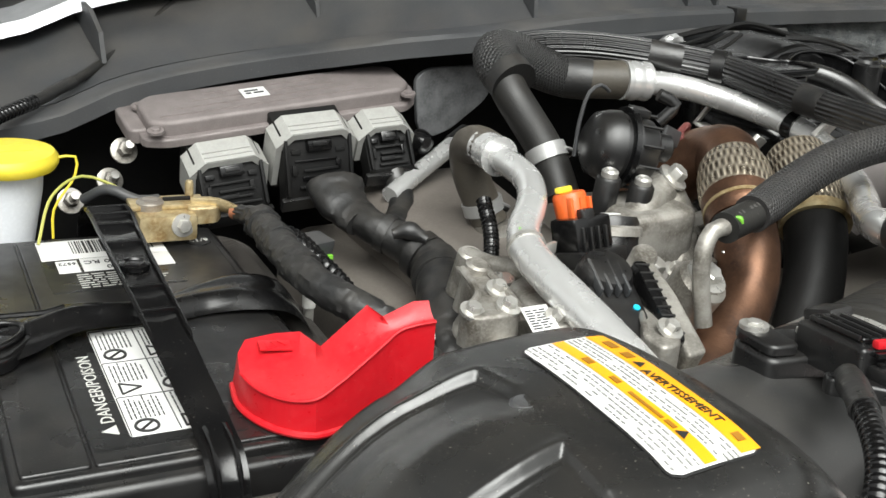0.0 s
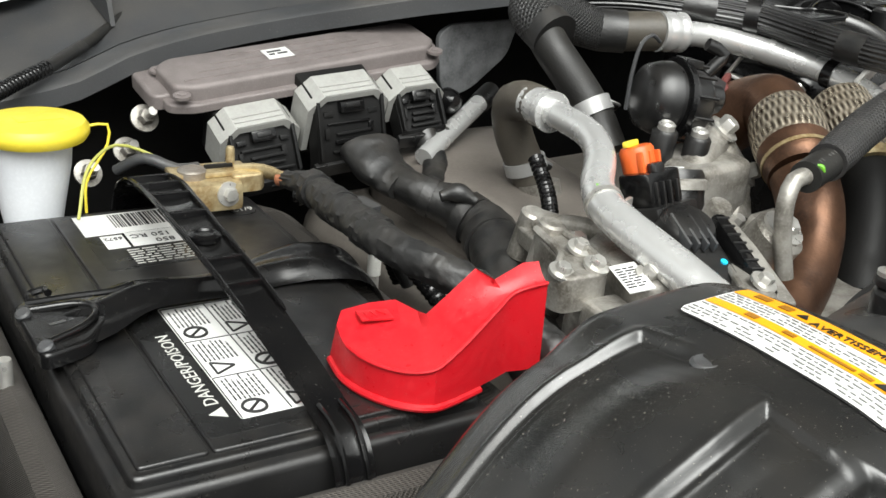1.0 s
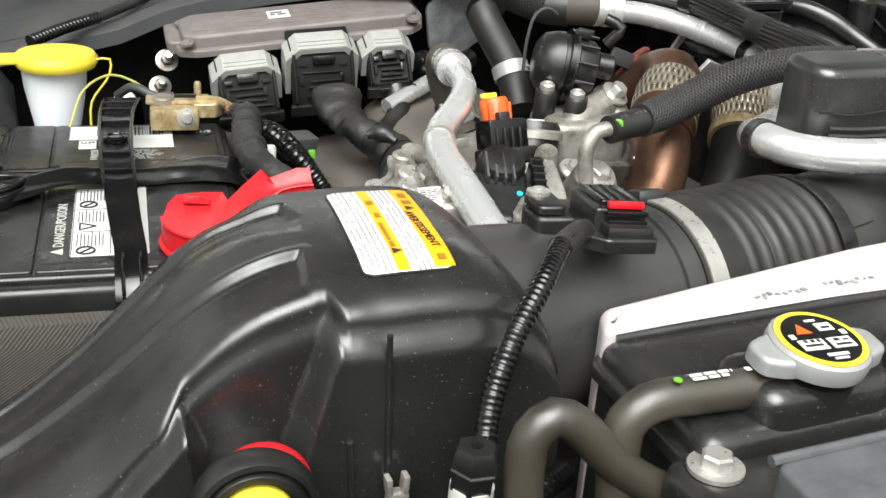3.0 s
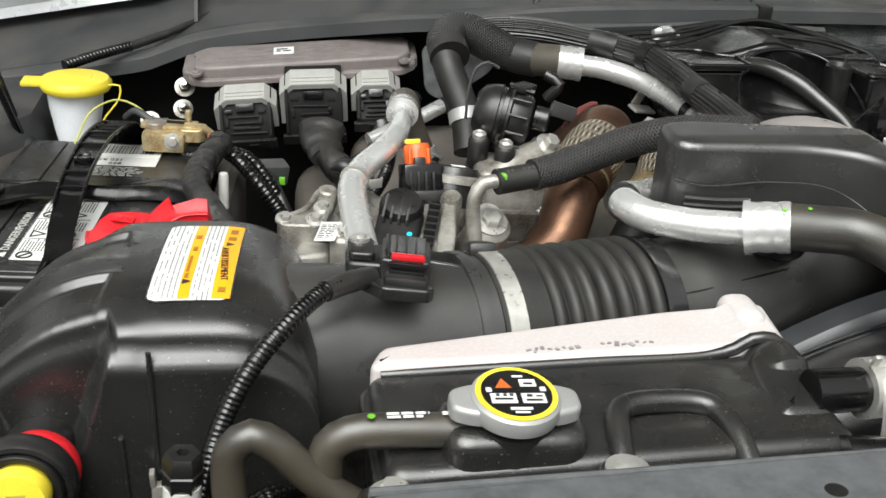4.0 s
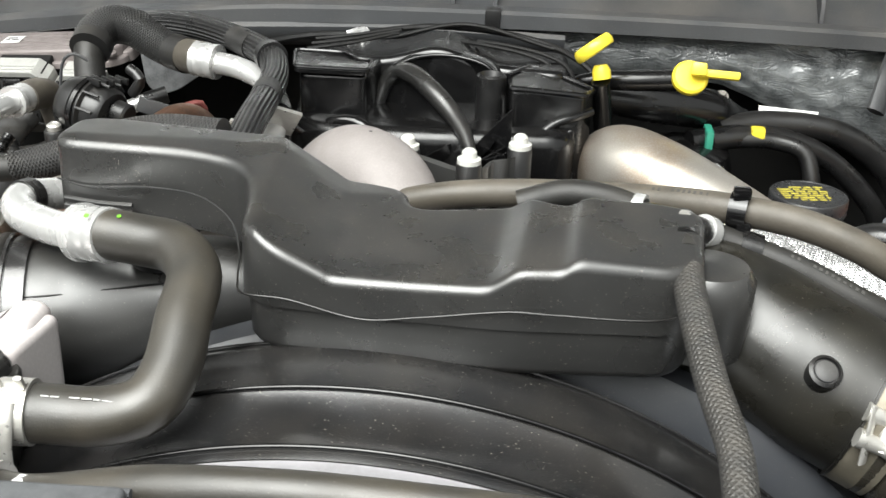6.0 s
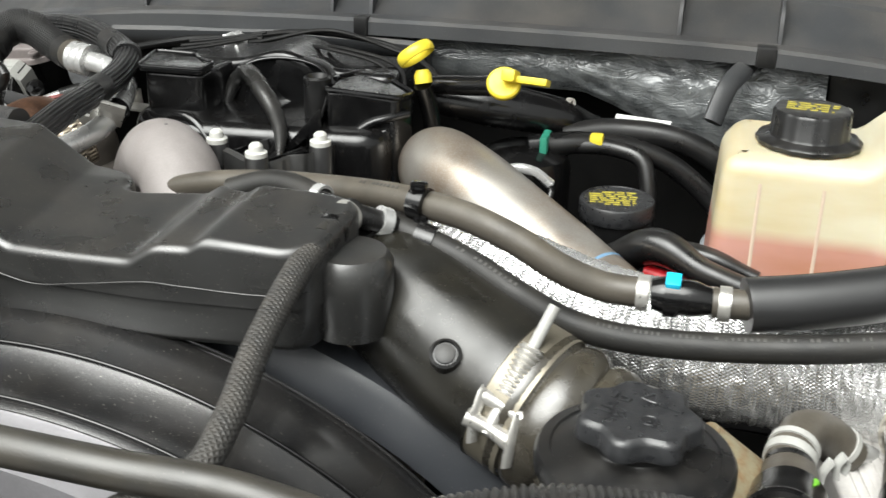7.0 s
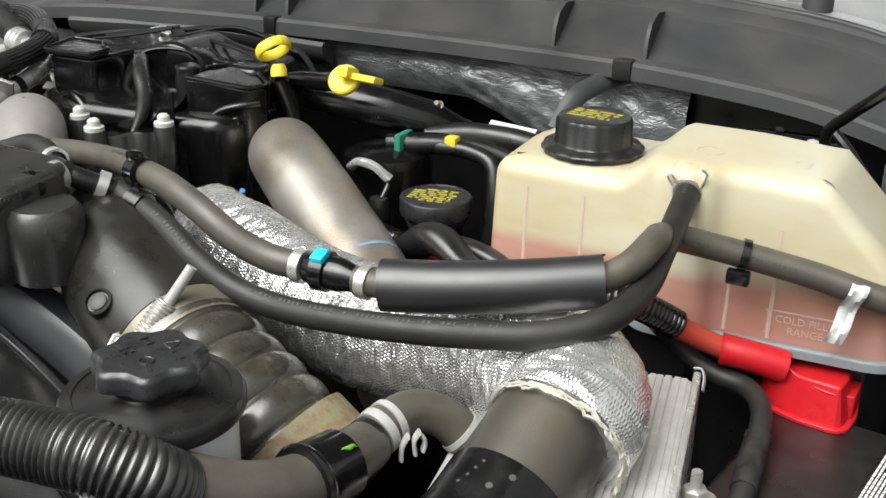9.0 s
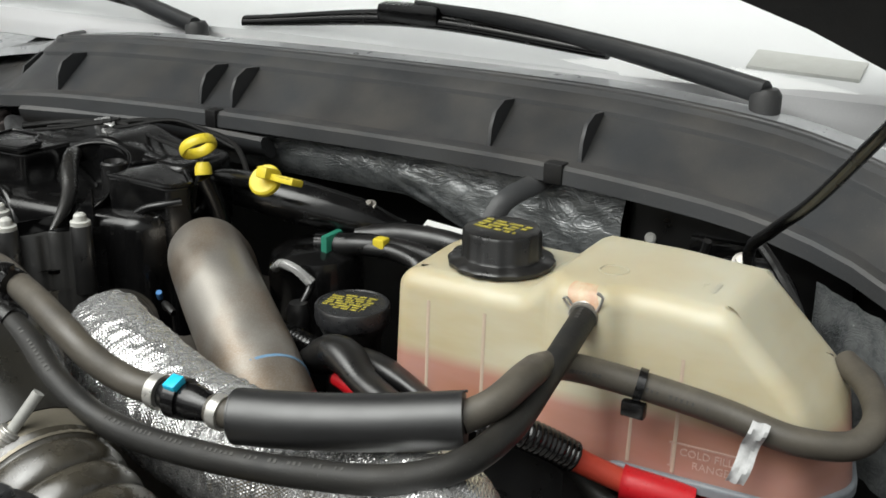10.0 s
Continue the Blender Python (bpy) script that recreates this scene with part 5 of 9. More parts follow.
part("clamp_screw", box((0.490, 0.345, 1.319), (0.02, 0.02, 0.010), 0.004, (-20, 0, 0)), BLACK, duct)
part("bellows", tube([(0.486, 0.323, 1.261), (0.52, 0.330, 1.2612), (0.56, 0.339, 1.2616), (0.610, 0.351, 1.262)], [0.0600, 0.0595, 0.0585, 0.0580], 48, 0.0010,
     lambda s: 1 + (0.135 * (abs(math.sin(math.pi * (s - 0.035) / 0.0128)) ** 0.5 - 0.78) if s > 0.035 else 0.0)), RUBBER, duct)
part("end_ring", tube([(0.608, 0.3505, 1.262), (0.622, 0.354, 1.262)], 0.0575, 48, 0.004), SHROUD, duct)
part("end_lip", tube([(0.606, 0.350, 1.262), (0.6085, 0.3506, 1.262)], 0.0595, 48, 0.002), SHROUD, duct)
LD = [(0.618, 0.353, 1.262), (0.65, 0.359, 1.265), (0.72, 0.374, 1.275), (0.80, 0.392, 1.282), (0.88, 0.412, 1.280)]
LDR = [0.0535, 0.0525, 0.045, 0.034, 0.030]
part("lower_duct", tube(LD, LDR, 40, 0.006), DUCT, duct)
part("seam", tube([(x, y - (r - 0.0003) * math.cos(radians(39)), z + (r - 0.0003) * math.sin(radians(39))) for (x, y, z), r in [((x + 0.5 * k * (x2 - x), y + 0.5 * k * (y2 - y), z + 0.5 * k * (z2 - z)), r + 0.5 * k * (r2 - r)) for (x, y, z), (x2, y2, z2), r, r2 in zip(LD, LD[1:], LDR, LDR[1:]) for k in (0, 1)]], 0.0009, 6), DARK, duct)

maf = thing("airflow_sensor", "black airflow sensor with a red lock on the duct", "airflow sensor", (0.42, 0.28, 1.33))
part("base", cushion(rounded([(0.392, 0.300), (0.412, 0.296), (0.446, 0.292), (0.449, 0.318), (0.428, 0.326), (0.404, 0.331), (0.393, 0.326)], 0.006), 1.312, 1.3305, 0.003), BLACK, maf)
part("boss", cushion(rounded([(0.3935, 0.302), (0.4105, 0.299), (0.4125, 0.326), (0.4035, 0.332), (0.3945, 0.327)], 0.005), 1.3315, 1.3365, 0.002), BLACK, maf)
MF = pose(0.4275, 0.2830, 1.3395, -6, 3, -9)
part("housing", cushion(rounded(rect(-0.0155, -0.020, 0.0155, 0.024), 0.003), -0.012, 0.0065, 0.002, m=MF), BLACK, maf)
part("deck", cushion(rounded(rect(-0.0105, -0.014, 0.0125, 0.022), 0.002), 0.006, 0.0095, 0.0012, m=MF), GLOSS, maf)
for k in range(4):
    part("plug_rib", box((-0.0125 + 0.0062 * k, 0.002, 0.0096), (0.0016, 0.032, 0.0022), 0.0005, m=MF), BLACK, maf)
part("lock", box((0.0015, -0.0195, 0.0085), (0.021, 0.0045, 0.0042), 0.0015, m=MF), RED, maf)
for k in range(3):
    part("plug_tier", box((0.0015, -0.0225 - 0.002 * k, 0.0045 - 0.0042 * k), (0.024 - 0.002 * k, 0.004, 0.0026), 0.0008, m=MF), GLOSS, maf)
part("plug", box((0.0015, -0.026, -0.0065), (0.027, 0.014, 0.012), 0.003, m=MF), BLACK, maf)
part("wing", cushion(rounded([(-0.031, -0.0175), (-0.012, -0.036), (0.017, -0.034), (0.020, -0.026), (0.010, -0.022), (-0.010, -0.022), (-0.026, -0.009)], 0.003), -0.0145, -0.0065, 0.0018, m=MF), BLACK, maf)
part("screw", bolt((0.4025, 0.3225, 1.3372), (0, 0.05, 1), 0.0042, 0.003), STEEL, maf)
part("screw", bolt((0.4345, 0.3140, 1.3315), (0.1, 0, 1), 0.004, 0.005), STEEL, maf)
part("pad", cushion(rounded([(-0.0165, -0.007), (0.012, -0.009), (0.017, 0.0), (0.012, 0.009), (-0.013, 0.008)], 0.006), -0.014, 0.0, 0.002, m=pose(0.4620, 0.3240, 1.3215, 8, 4, -12)), SATIN, duct)
part("pad_face", cushion(rounded([(-0.0135, -0.0055), (0.010, -0.007), (0.014, 0.0), (0.010, 0.007), (-0.011, 0.006)], 0.005), -0.002, 0.0004, 0.0003, m=pose(0.4620, 0.3240, 1.3215, 8, 4, -12)), BLACK, duct)
sl = thing("sensor_loom", "black corrugated loom drooping from the airflow sensor", "wire loom", (0.33, 0.2, 1.24), group="wire looms")
SLP = [(0.405, 0.268, 1.335), (0.392, 0.255, 1.339), (0.374, 0.236, 1.3420), (0.352, 0.210, 1.335), (0.330, 0.193, 1.314), (0.315, 0.178, 1.29), (0.306, 0.16, 1.265), (0.30, 0.148, 1.23)]
part("loom", tube(SLP, 0.0055, 16, 0.0006, ribs(0.0032, 0.10)), GLOSS, sl)
part("tape", tube(SLP[:3], 0.0066, 16, 0.002, lump=0.12), TAPE, sl, "black tape wrap")
solid("sensor_loom", tube([(0.285, 0.15, 1.22), (0.31, 0.148, 1.235), (0.335, 0.16, 1.25), (0.36, 0.18, 1.245)], 0.006, 14, 0.0013, ribs(0.0042, 0.16)), GLOSS, "black corrugated loom behind the sensor plug", "wire loom", group="wire looms")
cap_s = thing("hexagonal_sensor", "black hexagonal sensor head on a pale body", "sensor", (0.297, 0.14, 1.24))
part("head", lathe([(0.0099, -0.0105), (0.0105, -0.009), (0.0105, -0.002), (0.0114, -0.0012), (0.0114, 0.0002), (0.0105, 0.001), (0.0105, 0.008), (0.0090, 0.0112), (0.0035, 0.0116), (0.0025, 0.008)], (0.2955, 0.147, 1.2825), (0.05, 0.0, 1), 6), BLACK, cap_s)
part("body", lathe([(0.0100, -0.08), (0.0100, -0.006)], (0.2955, 0.147, 1.280), (0.05, 0, 1), 24), WHITE, cap_s)
clip_s = thing("wire_clip", "grey spring clip on the air filter housing", "clip", (0.28, 0.19, 1.22))
part("body", box((0.2795, 0.1995, 1.230), (0.011, 0.007, 0.013), 0.0015), CAST, clip_s)
for dx in (-0.0065, 0.0065):
    part("jaw", box((0.2790 + dx * 0.65, 0.1995, 1.2405), (0.0032, 0.007, 0.010), 0.001, (0, dx * 700, 0)), CAST, clip_s)

# ---- front coolant tank ----
FT = thing("radiator_tank", "black plastic radiator tank with a pressure cap", "radiator tank", (0.53, 0.17, 1.1))


def ft_top(x, y):
    return 0.010 * min(1.0, max(0.0, (x - 0.42) / 0.22)) + (0.012 * max(0.0, min(1.0, (x - 0.635) / 0.012)) if y > 0.195 else 0.0)


plan = rounded([(0.40, 0.125), (0.67, 0.125), (0.67, 0.228), (0.40, 0.232)], 0.012)
part("body", cushion(plan, 1.10, 1.2895, 0.010, ft_top, n=5), SATIN, FT)
part("seam", cushion(inset(plan, -0.005), 1.2695, 1.2775, 0.003, ft_top), SATIN, FT)
part("top_rail", tube([(0.408, 0.2275, 1.2885), (0.45, 0.2265, 1.2910), (0.54, 0.2255, 1.2955), (0.615, 0.2245, 1.2990), (0.632, 0.2245, 1.3035), (0.642, 0.224, 1.3105), (0.655, 0.223, 1.3110), (0.664, 0.221, 1.3035)], 0.0042, 12), SATIN, FT)
part("end_block", cushion(rounded([(0.628, 0.150), (0.668, 0.150), (0.669, 0.222), (0.636, 0.222)], 0.012), 1.26, 1.3085, 0.012, lambda x, y: -0.006 * max(0.0, (0.215 - y) / 0.06), n=6), SATIN, FT)
part("pedestal", cushion(rounded(rect(0.432, 0.128, 0.512, 0.178), 0.015), 1.28, 1.307, 0.010), SATIN, FT)
part("shelf", cushion(rounded(rect(0.530, 0.10, 0.60, 0.17), 0.01), 1.27, 1.290, 0.006), SATIN, FT)
part("shelf_rim", tube([(0.529, 0.112, 1.285), (0.530, 0.140, 1.297), (0.538, 0.164, 1.301), (0.565, 0.169, 1.302), (0.592, 0.164, 1.301), (0.599, 0.140, 1.297), (0.600, 0.112, 1.285)], 0.007, 14), SATIN, FT)
part("apron", cushion(rounded(rect(0.385, 0.075, 0.70, 0.14), 0.012), 1.12, 1.278, 0.010, n=5), SATIN, FT)
RC = Vector((0.471, 0.148, 1.318))
RA = Vector((0.03, -0.12, 1.0)).normalized()
rcap = part("pressure_cap", lathe([(0.020, -0.006), (0.0245, -0.005), (0.0255, 0.0), (0.0245, 0.004), (0.022, 0.0055)], tuple(RC), tuple(RA), 40), CAPGREY, FT, "grey pressure cap with a yellow-ringed label")
part("ear", cushion(rounded([(-0.036, -0.008), (-0.024, -0.013), (0.024, -0.013), (0.036, -0.008), (0.036, 0.008), (0.024, 0.013), (-0.024, 0.013), (-0.036, 0.008)], 0.005), -0.006, 0.003, 0.003, m=Matrix.Translation(RC) @ Vector((0, 0, 1)).rotation_difference(RA).to_matrix().to_4x4()), CAPGREY, rcap)
part("neck", lathe([(0.024, -0.03), (0.022, -0.01)], tuple(RC), tuple(RA), 32), SATIN, FT)
RM = Matrix.Translation(RC + RA * 0.0056) @ Vector((0, 0, 1)).rotation_difference(RA).to_matrix().to_4x4()
part("label_ring", lathe([(0.0225, 0.0), (0.0225, 0.0006)], tuple(RC + RA * 0.0055), tuple(RA), 40), YELLOW, rcap)
part("label_disc", lathe([(0.0195, 0.0), (0.0195, 0.0003)], tuple(RC + RA * 0.0061), tuple(RA), 40), LABEL_BLACK, rcap)
part("label_print", bars([(-0.015, -0.009, -0.001, -0.001), (0.002, -0.009, 0.015, -0.001), (0.003, 0.005, 0.012, 0.011), (-0.006, -0.0145, 0.006, -0.0125), (-0.0165, 0.0005, -0.0135, 0.004), (0.000, 0.013, 0.006, 0.0145), (-0.004, -0.0172, 0.004, -0.0158), (0.0135, 0.001, 0.0165, 0.0045)], RM @ Matrix.Translation((0, 0, 0.0008))), PAPER, rcap)
part("label_print", bars([(-0.013, -0.0065, -0.003, -0.005), (0.004, -0.0075, 0.013, -0.006), (0.005, 0.0065, 0.010, 0.008), (-0.012, -0.0035, -0.010, -0.0015), (-0.008, -0.0035, -0.006, -0.0015), (-0.0045, -0.0035, -0.0025, -0.0015), (0.005, -0.004, 0.008, -0.002), (0.010, -0.004, 0.0135, -0.003)], RM @ Matrix.Translation((0, 0, 0.0011))), INK, rcap)
part("label_sign", moved(cushion([Vector((-0.011, 0.004)), Vector((-0.002, 0.004)), Vector((-0.0065, 0.012))], 0.0008, 0.0011, 0.0001), RM), ORANGE, rcap)
bolt_m = thing("shoulder_bolt", "bright flange bolt on the radiator tank", "bolt", (0.407, 0.118, 1.275))
part("head", bolt((0.404, 0.122, 1.2795), r=0.0078, h=0.008), STEEL, bolt_m)
bolt_2 = thing("shoulder_bolt", "bright flange bolt on the radiator tank", "bolt", (0.524, 0.108, 1.29))
part("head", bolt((0.524, 0.108, 1.3005), r=0.0070, h=0.004), STEEL, bolt_2)
part("boss", lathe([(0.015, -0.03), (0.0145, -0.002), (0.013, 0.0)], (0.524, 0.108, 1.2995), seg=24), SATIN, bolt_2)

wt = thing("overflow_tank", "translucent white overflow tank with pink coolant stain", "overflow tank", (0.53, 0.26, 1.1))
PINKWHITE = material("pink_stained_translucent_plastic", (0.45, 0.425, 0.42), 0.4, second=(0.46, 0.385, 0.375), blot=9, amount=0.9, bump=0.05)


def wt_top(x, y):
    return 0.0105 * (x - 0.40) / 0.25


part("body", cushion(rounded([(0.400, 0.226), (0.668, 0.222), (0.674, 0.280), (0.60, 0.276), (0.41, 0.250)], 0.008), 1.10, 1.2965, 0.006, wt_top, n=5), PINKWHITE, wt)
part("corner", cushion(rounded([(0.6420, 0.250), (0.6670, 0.250), (0.6670, 0.288), (0.6420, 0.288)], 0.011, 6), 1.15, 1.3130, 0.0085, n=7, draft=0.003), PINKWHITE, wt)
part("fillet", loft([[(0.614 + 0.030 * f, y, 1.3045 + 0.0065 * f ** 3 + dz) for f in (0, 0.2, 0.4, 0.6, 0.75, 0.88, 1.0)] for y, dz in ((0.231, -0.006), (0.236, 0.0), (0.272, 0.0), (0.277, -0.006))]), PINKWHITE, wt)
rng = random.Random(8)
scrib = bmesh.new()
for k in range(16):
    x = 0.500 + (0.0045 * k if k < 8 else 0.012 + 0.0045 * k)
    y = 0.2335 + rng.uniform(-0.002, 0.002)
    w = rng.uniform(0.0012, 0.0035)
    scrib = join(scrib, box((x, y, 1.2970 + wt_top(x, y)), (w, rng.uniform(0.0008, 0.006), 0.0008), 0, (0, -3, rng.uniform(-40, 40))))
part("marking", scrib, PENMARK, wt, "faded handwritten marking")


def clip_band(at, axis, r, name="spring_clip", w=0.012):
    return lathe([(r, -w / 2), (r + 0.0012, -w / 2), (r + 0.0012, w / 2), (r, w / 2)], at, axis, 28)


def hose(name, pts, r, mat, label, marks=(), side=(0, -0.45, 0.9), **kw):
    """A hose with its printed marks: marks holds (start, end) in metres along it."""
    h = thing(name, label, "hose", pts[len(pts) // 2], group="hoses")
    part("tube", tube(pts, r, 20, 0.006, **kw), mat, h)
    for k, (s0, s1) in enumerate(marks):
        part("print", marks_on(pts, r, s0, s1, k + 3, side=side), HOSEPRINT, h, "pale printed marking")
    return h


oh = hose("overflow_hose", [(0.458, 0.150, 1.300), (0.437, 0.150, 1.300), (0.406, 0.150, 1.301), (0.383, 0.150, 1.300), (0.372, 0.150, 1.292), (0.370, 0.150, 1.273), (0.372, 0.150, 1.248)], 0.0098, DUSTY, "grey-black rubber hose from the radiator tank's neck")
part("print", bars(print_lines(-0.018, -0.003, 0.006, 0.0066, 0.0032, 0.66, 21) + [(0.012, 0.002, 0.015, 0.005), (0.017, 0.002, 0.022, 0.005)], Matrix.Translation((0.420, 0.1455, 1.3115))), PAPER, oh, "white printed marking")
part("dot", lathe([(0.0022, 0), (0.0022, 0.0005)], (0.3935, 0.1465, 1.3125), seg=12), GREEN, oh, "green paint dot")
hose("bypass_hose", [(0.321, 0.147, 1.100), (0.321, 0.145, 1.249), (0.319, 0.145, 1.277), (0.321, 0.145, 1.296), (0.331, 0.145, 1.304), (0.344, 0.145, 1.297), (0.362, 0.145, 1.277), (0.385, 0.145, 1.258), (0.411, 0.145, 1.245), (0.450, 0.135, 1.235)], 0.0092, DUSTY, "bent rubber hose before the radiator tank")
shield_p = thing("sight_shield", "speckled grey fibre sight shield panel at the truck's nose", "panel", (0.6, -0.05, 1.28))
part("panel", cushion(rounded([(0.374, -0.25), (0.80, -0.25), (0.80, 0.072), (0.384, 0.064)], 0.006), 1.305, 1.325, 0.003, lambda x, y: 0.012 * (x - 0.38) / 0.3), FELT, shield_p)

part("edge_strip", tube([(0.384, 0.066, 1.324), (0.50, 0.0675, 1.3275), (0.65, 0.070, 1.332), (0.80, 0.073, 1.336)], 0.0025, 8), FELT, shield_p)
part("push_pin", lathe([(0.011, -0.001), (0.010, 0.002), (0.004, 0.003)], (0.60, 0.04, 1.331), seg=20), BLACK, shield_p, "black push pin")
# upper radiator hose with its neck
uh = thing("upper_radiator_hose", "thick bent rubber coolant hose with spring clips", "hose", (0.72, 0.25, 1.2), group="hoses")
part("hose", tube([(0.690, 0.312, 1.350), (0.72, 0.306, 1.350), (0.745, 0.298, 1.350), (0.764, 0.275, 1.346), (0.770, 0.235, 1.335), (0.772, 0.205, 1.320), (0.765, 0.185, 1.309), (0.742, 0.178, 1.303), (0.715, 0.174, 1.304), (0.695, 0.172, 1.305)], 0.0165, 26), DUSTY, uh)
part("clip", clip_band((0.697, 0.172, 1.305), (1, 0.1, 0), 0.0172, w=0.018), STEEL, uh, "bright spring clip")
for dx in (-0.0062, 0.0062):
    part("clip_ear", box((0.697 + dx, 0.1665 + dx * 0.1, 1.3265), (0.0045, 0.003, 0.010), 0.001, (25, 0, 0)), STEEL, uh)
part("clip_bridge", box((0.697, 0.1685, 1.3235), (0.017, 0.006, 0.0016), 0.0006, (20, 0, 0)), STEEL, uh)
part("clip_tongue", tube([(0.6975, 0.1590, 1.3190), (0.6978, 0.1530, 1.3080), (0.6984, 0.1500, 1.2920), (0.699, 0.1500, 1.280)], [0.0055, 0.0055, 0.0045, 0.004], 12, 0.004, flat=(0.35, 1), up=(0, -0.9, 0.4)), STEEL, uh)
part("mark", box((0.694, 0.156, 1.3135), (0.002, 0.001, 0.008), 0.0004, (40, 20, 0)), GREEN, uh)
part("print", bars(print_lines(0.0, 0.0, 0.012, 0.004, 0.0022, 0.6, 12) + print_lines(0.015, 0.001, 0.040, 0.008, 0.0026, 0.62, 14), pose(0.7135, 0.1655, 1.3198, -14, 2, 3)), PAPER, uh, "white printed marking")
part("mark", tube([(0.7747, 0.199, 1.3094), (0.7757, 0.196, 1.3034), (0.7737, 0.194, 1.2974)], [0.001, 0.0022, 0.001], 8, 0.002), YELLOW, uh, "yellow paint mark")
part("mark", tube([(0.7233, 0.168, 1.2976), (0.7313, 0.167, 1.2976)], [0.0018, 0.0012], 8, 0.002), YELLOW, uh, "yellow paint mark")
part("mark", lathe([(0.0016, 0), (0.0014, 0.0004)], (0.708, 0.303, 1.3665), (0, -0.3, 1), 10), GREEN, uh)
part("neck", tube([(0.655, 0.169, 1.305), (0.675, 0.170, 1.305), (0.70, 0.172, 1.305)], 0.0135, 20), GLOSS, FT)
part("neck_rib", box((0.672, 0.168, 1.3185), (0.03, 0.003, 0.002), 0.001), GLOSS, FT)
lh = thing("lower_radiator_hose", "thick rubber radiator hose with a bright clip", "hose", (0.85, 0.08, 1.2), group="hoses")
part("hose", tube([(0.69, 0.118, 1.290), (0.73, 0.110, 1.294), (0.79, 0.096, 1.320), (0.86, 0.087, 1.334), (0.95, 0.085, 1.335), (1.03, 0.085, 1.333), (1.10, 0.088, 1.330), (1.18, 0.092, 1.305), (1.26, 0.09, 1.25)], [0.0165, 0.0150, 0.0115, 0.0105, 0.0105, 0.0105, 0.0105, 0.0105, 0.0105], 26), DUSTY, lh)
part("clip", clip_band((0.705, 0.115, 1.290), (1, -0.12, 0.05), 0.0192, w=0.014), STEEL, lh, "bright spring clip")
part("clip_tail", box((0.702, 0.112, 1.314), (0.008, 0.008, 0.03), 0.003), STEEL, lh)
part("print", bars([(0.0, 0.0, 0.02, 0.003), (0.0, 0.004, 0.028, 0.007), (0.024, 0.0, 0.03, 0.002)], pose(0.725, 0.108, 1.309, -8, -5, -8)), PAPER, lh)
part("neck", tube([(0.655, 0.122, 1.290), (0.70, 0.117, 1.290)], 0.014, 20), GLOSS, FT)

# silver coolant pipe that runs from the back to the front hose
sp = thing("coolant_pipe", "bright aluminium coolant pipe with crimped collars", "pipe", (0.66, 0.45, 1.3))
part("pipe", tube([(0.644, 0.690, 1.362), (0.675, 0.682, 1.360), (0.705, 0.663, 1.355), (0.725, 0.63, 1.349), (0.737, 0.593, 1.343), (0.735, 0.55, 1.333), (0.70, 0.49, 1.322), (0.645, 0.44, 1.325), (0.612, 0.405, 1.334), (0.604, 0.382, 1.339), (0.612, 0.362, 1.338), (0.635, 0.345, 1.338), (0.665, 0.327, 1.342), (0.685, 0.316, 1.346)], [0.0105] * 8 + [0.012] * 6, 24), ALU, sp)
part("collar", tube([(0.676, 0.321, 1.345), (0.700, 0.309, 1.350)], 0.0180, 28, 0.0012, ribs(0.0115, 0.025)), ALU, sp, "crimped collar")
part("collar_rim", tube([(0.673, 0.323, 1.344), (0.677, 0.321, 1.345)], 0.0195, 28, 0.002), ALU, sp)
part("collar", tube([(0.632, 0.694, 1.363), (0.655, 0.688, 1.362)], 0.0165, 28, 0.0012, ribs(0.0105, 0.05)), ALU, sp, "crimped collar")
part("rubber_pad", tube([(0.606, 0.392, 1.337), (0.604, 0.380, 1.339)], 0.0138, 20, 0.003), BLACK, sp)
part("mark", lathe([(0.0018, 0), (0.0015, 0.0004)], (0.688, 0.300, 1.3665), (0, -0.5, 1), 10), GREEN, sp)
part("clip", tube([(0.7365, 0.597, 1.3435), (0.7372, 0.588, 1.342)], 0.0122, 28, 0.002), GLOSS, sp, "black plastic clip")
part("bracket", box((0.7128, 0.672, 1.334), (0.012, 0.003, 0.020), 0.001, (30, 0, 25)), STEEL, sp)
part("bracket_foot", box((0.716, 0.668, 1.3235), (0.028, 0.014, 0.003), 0.001, (15, 10, 25)), STEEL, sp)
part("crimp", tube([(0.718, 0.6455, 1.3518), (0.7205, 0.640, 1.351)], 0.0113, 24, 0.001), ALU, sp)

# ---- resonator box across the engine ----
res = thing("resonator_box", "large satin black air resonator box across the engine", "resonator", (0.85, 0.35, 1.2))
rp = [(0.632, 0.372), (0.735, 0.366), (0.775, 0.352), (0.788, 0.318), (0.793, 0.275), (0.812, 0.262), (0.87, 0.258), (0.95, 0.256), (1.05, 0.266), (1.066, 0.280), (1.072, 0.345), (1.05, 0.355), (0.978, 0.348), (0.955, 0.366), (0.885, 0.356), (0.880, 0.384), (0.85, 0.396), (0.81, 0.402), (0.66, 0.425), (0.636, 0.42)]


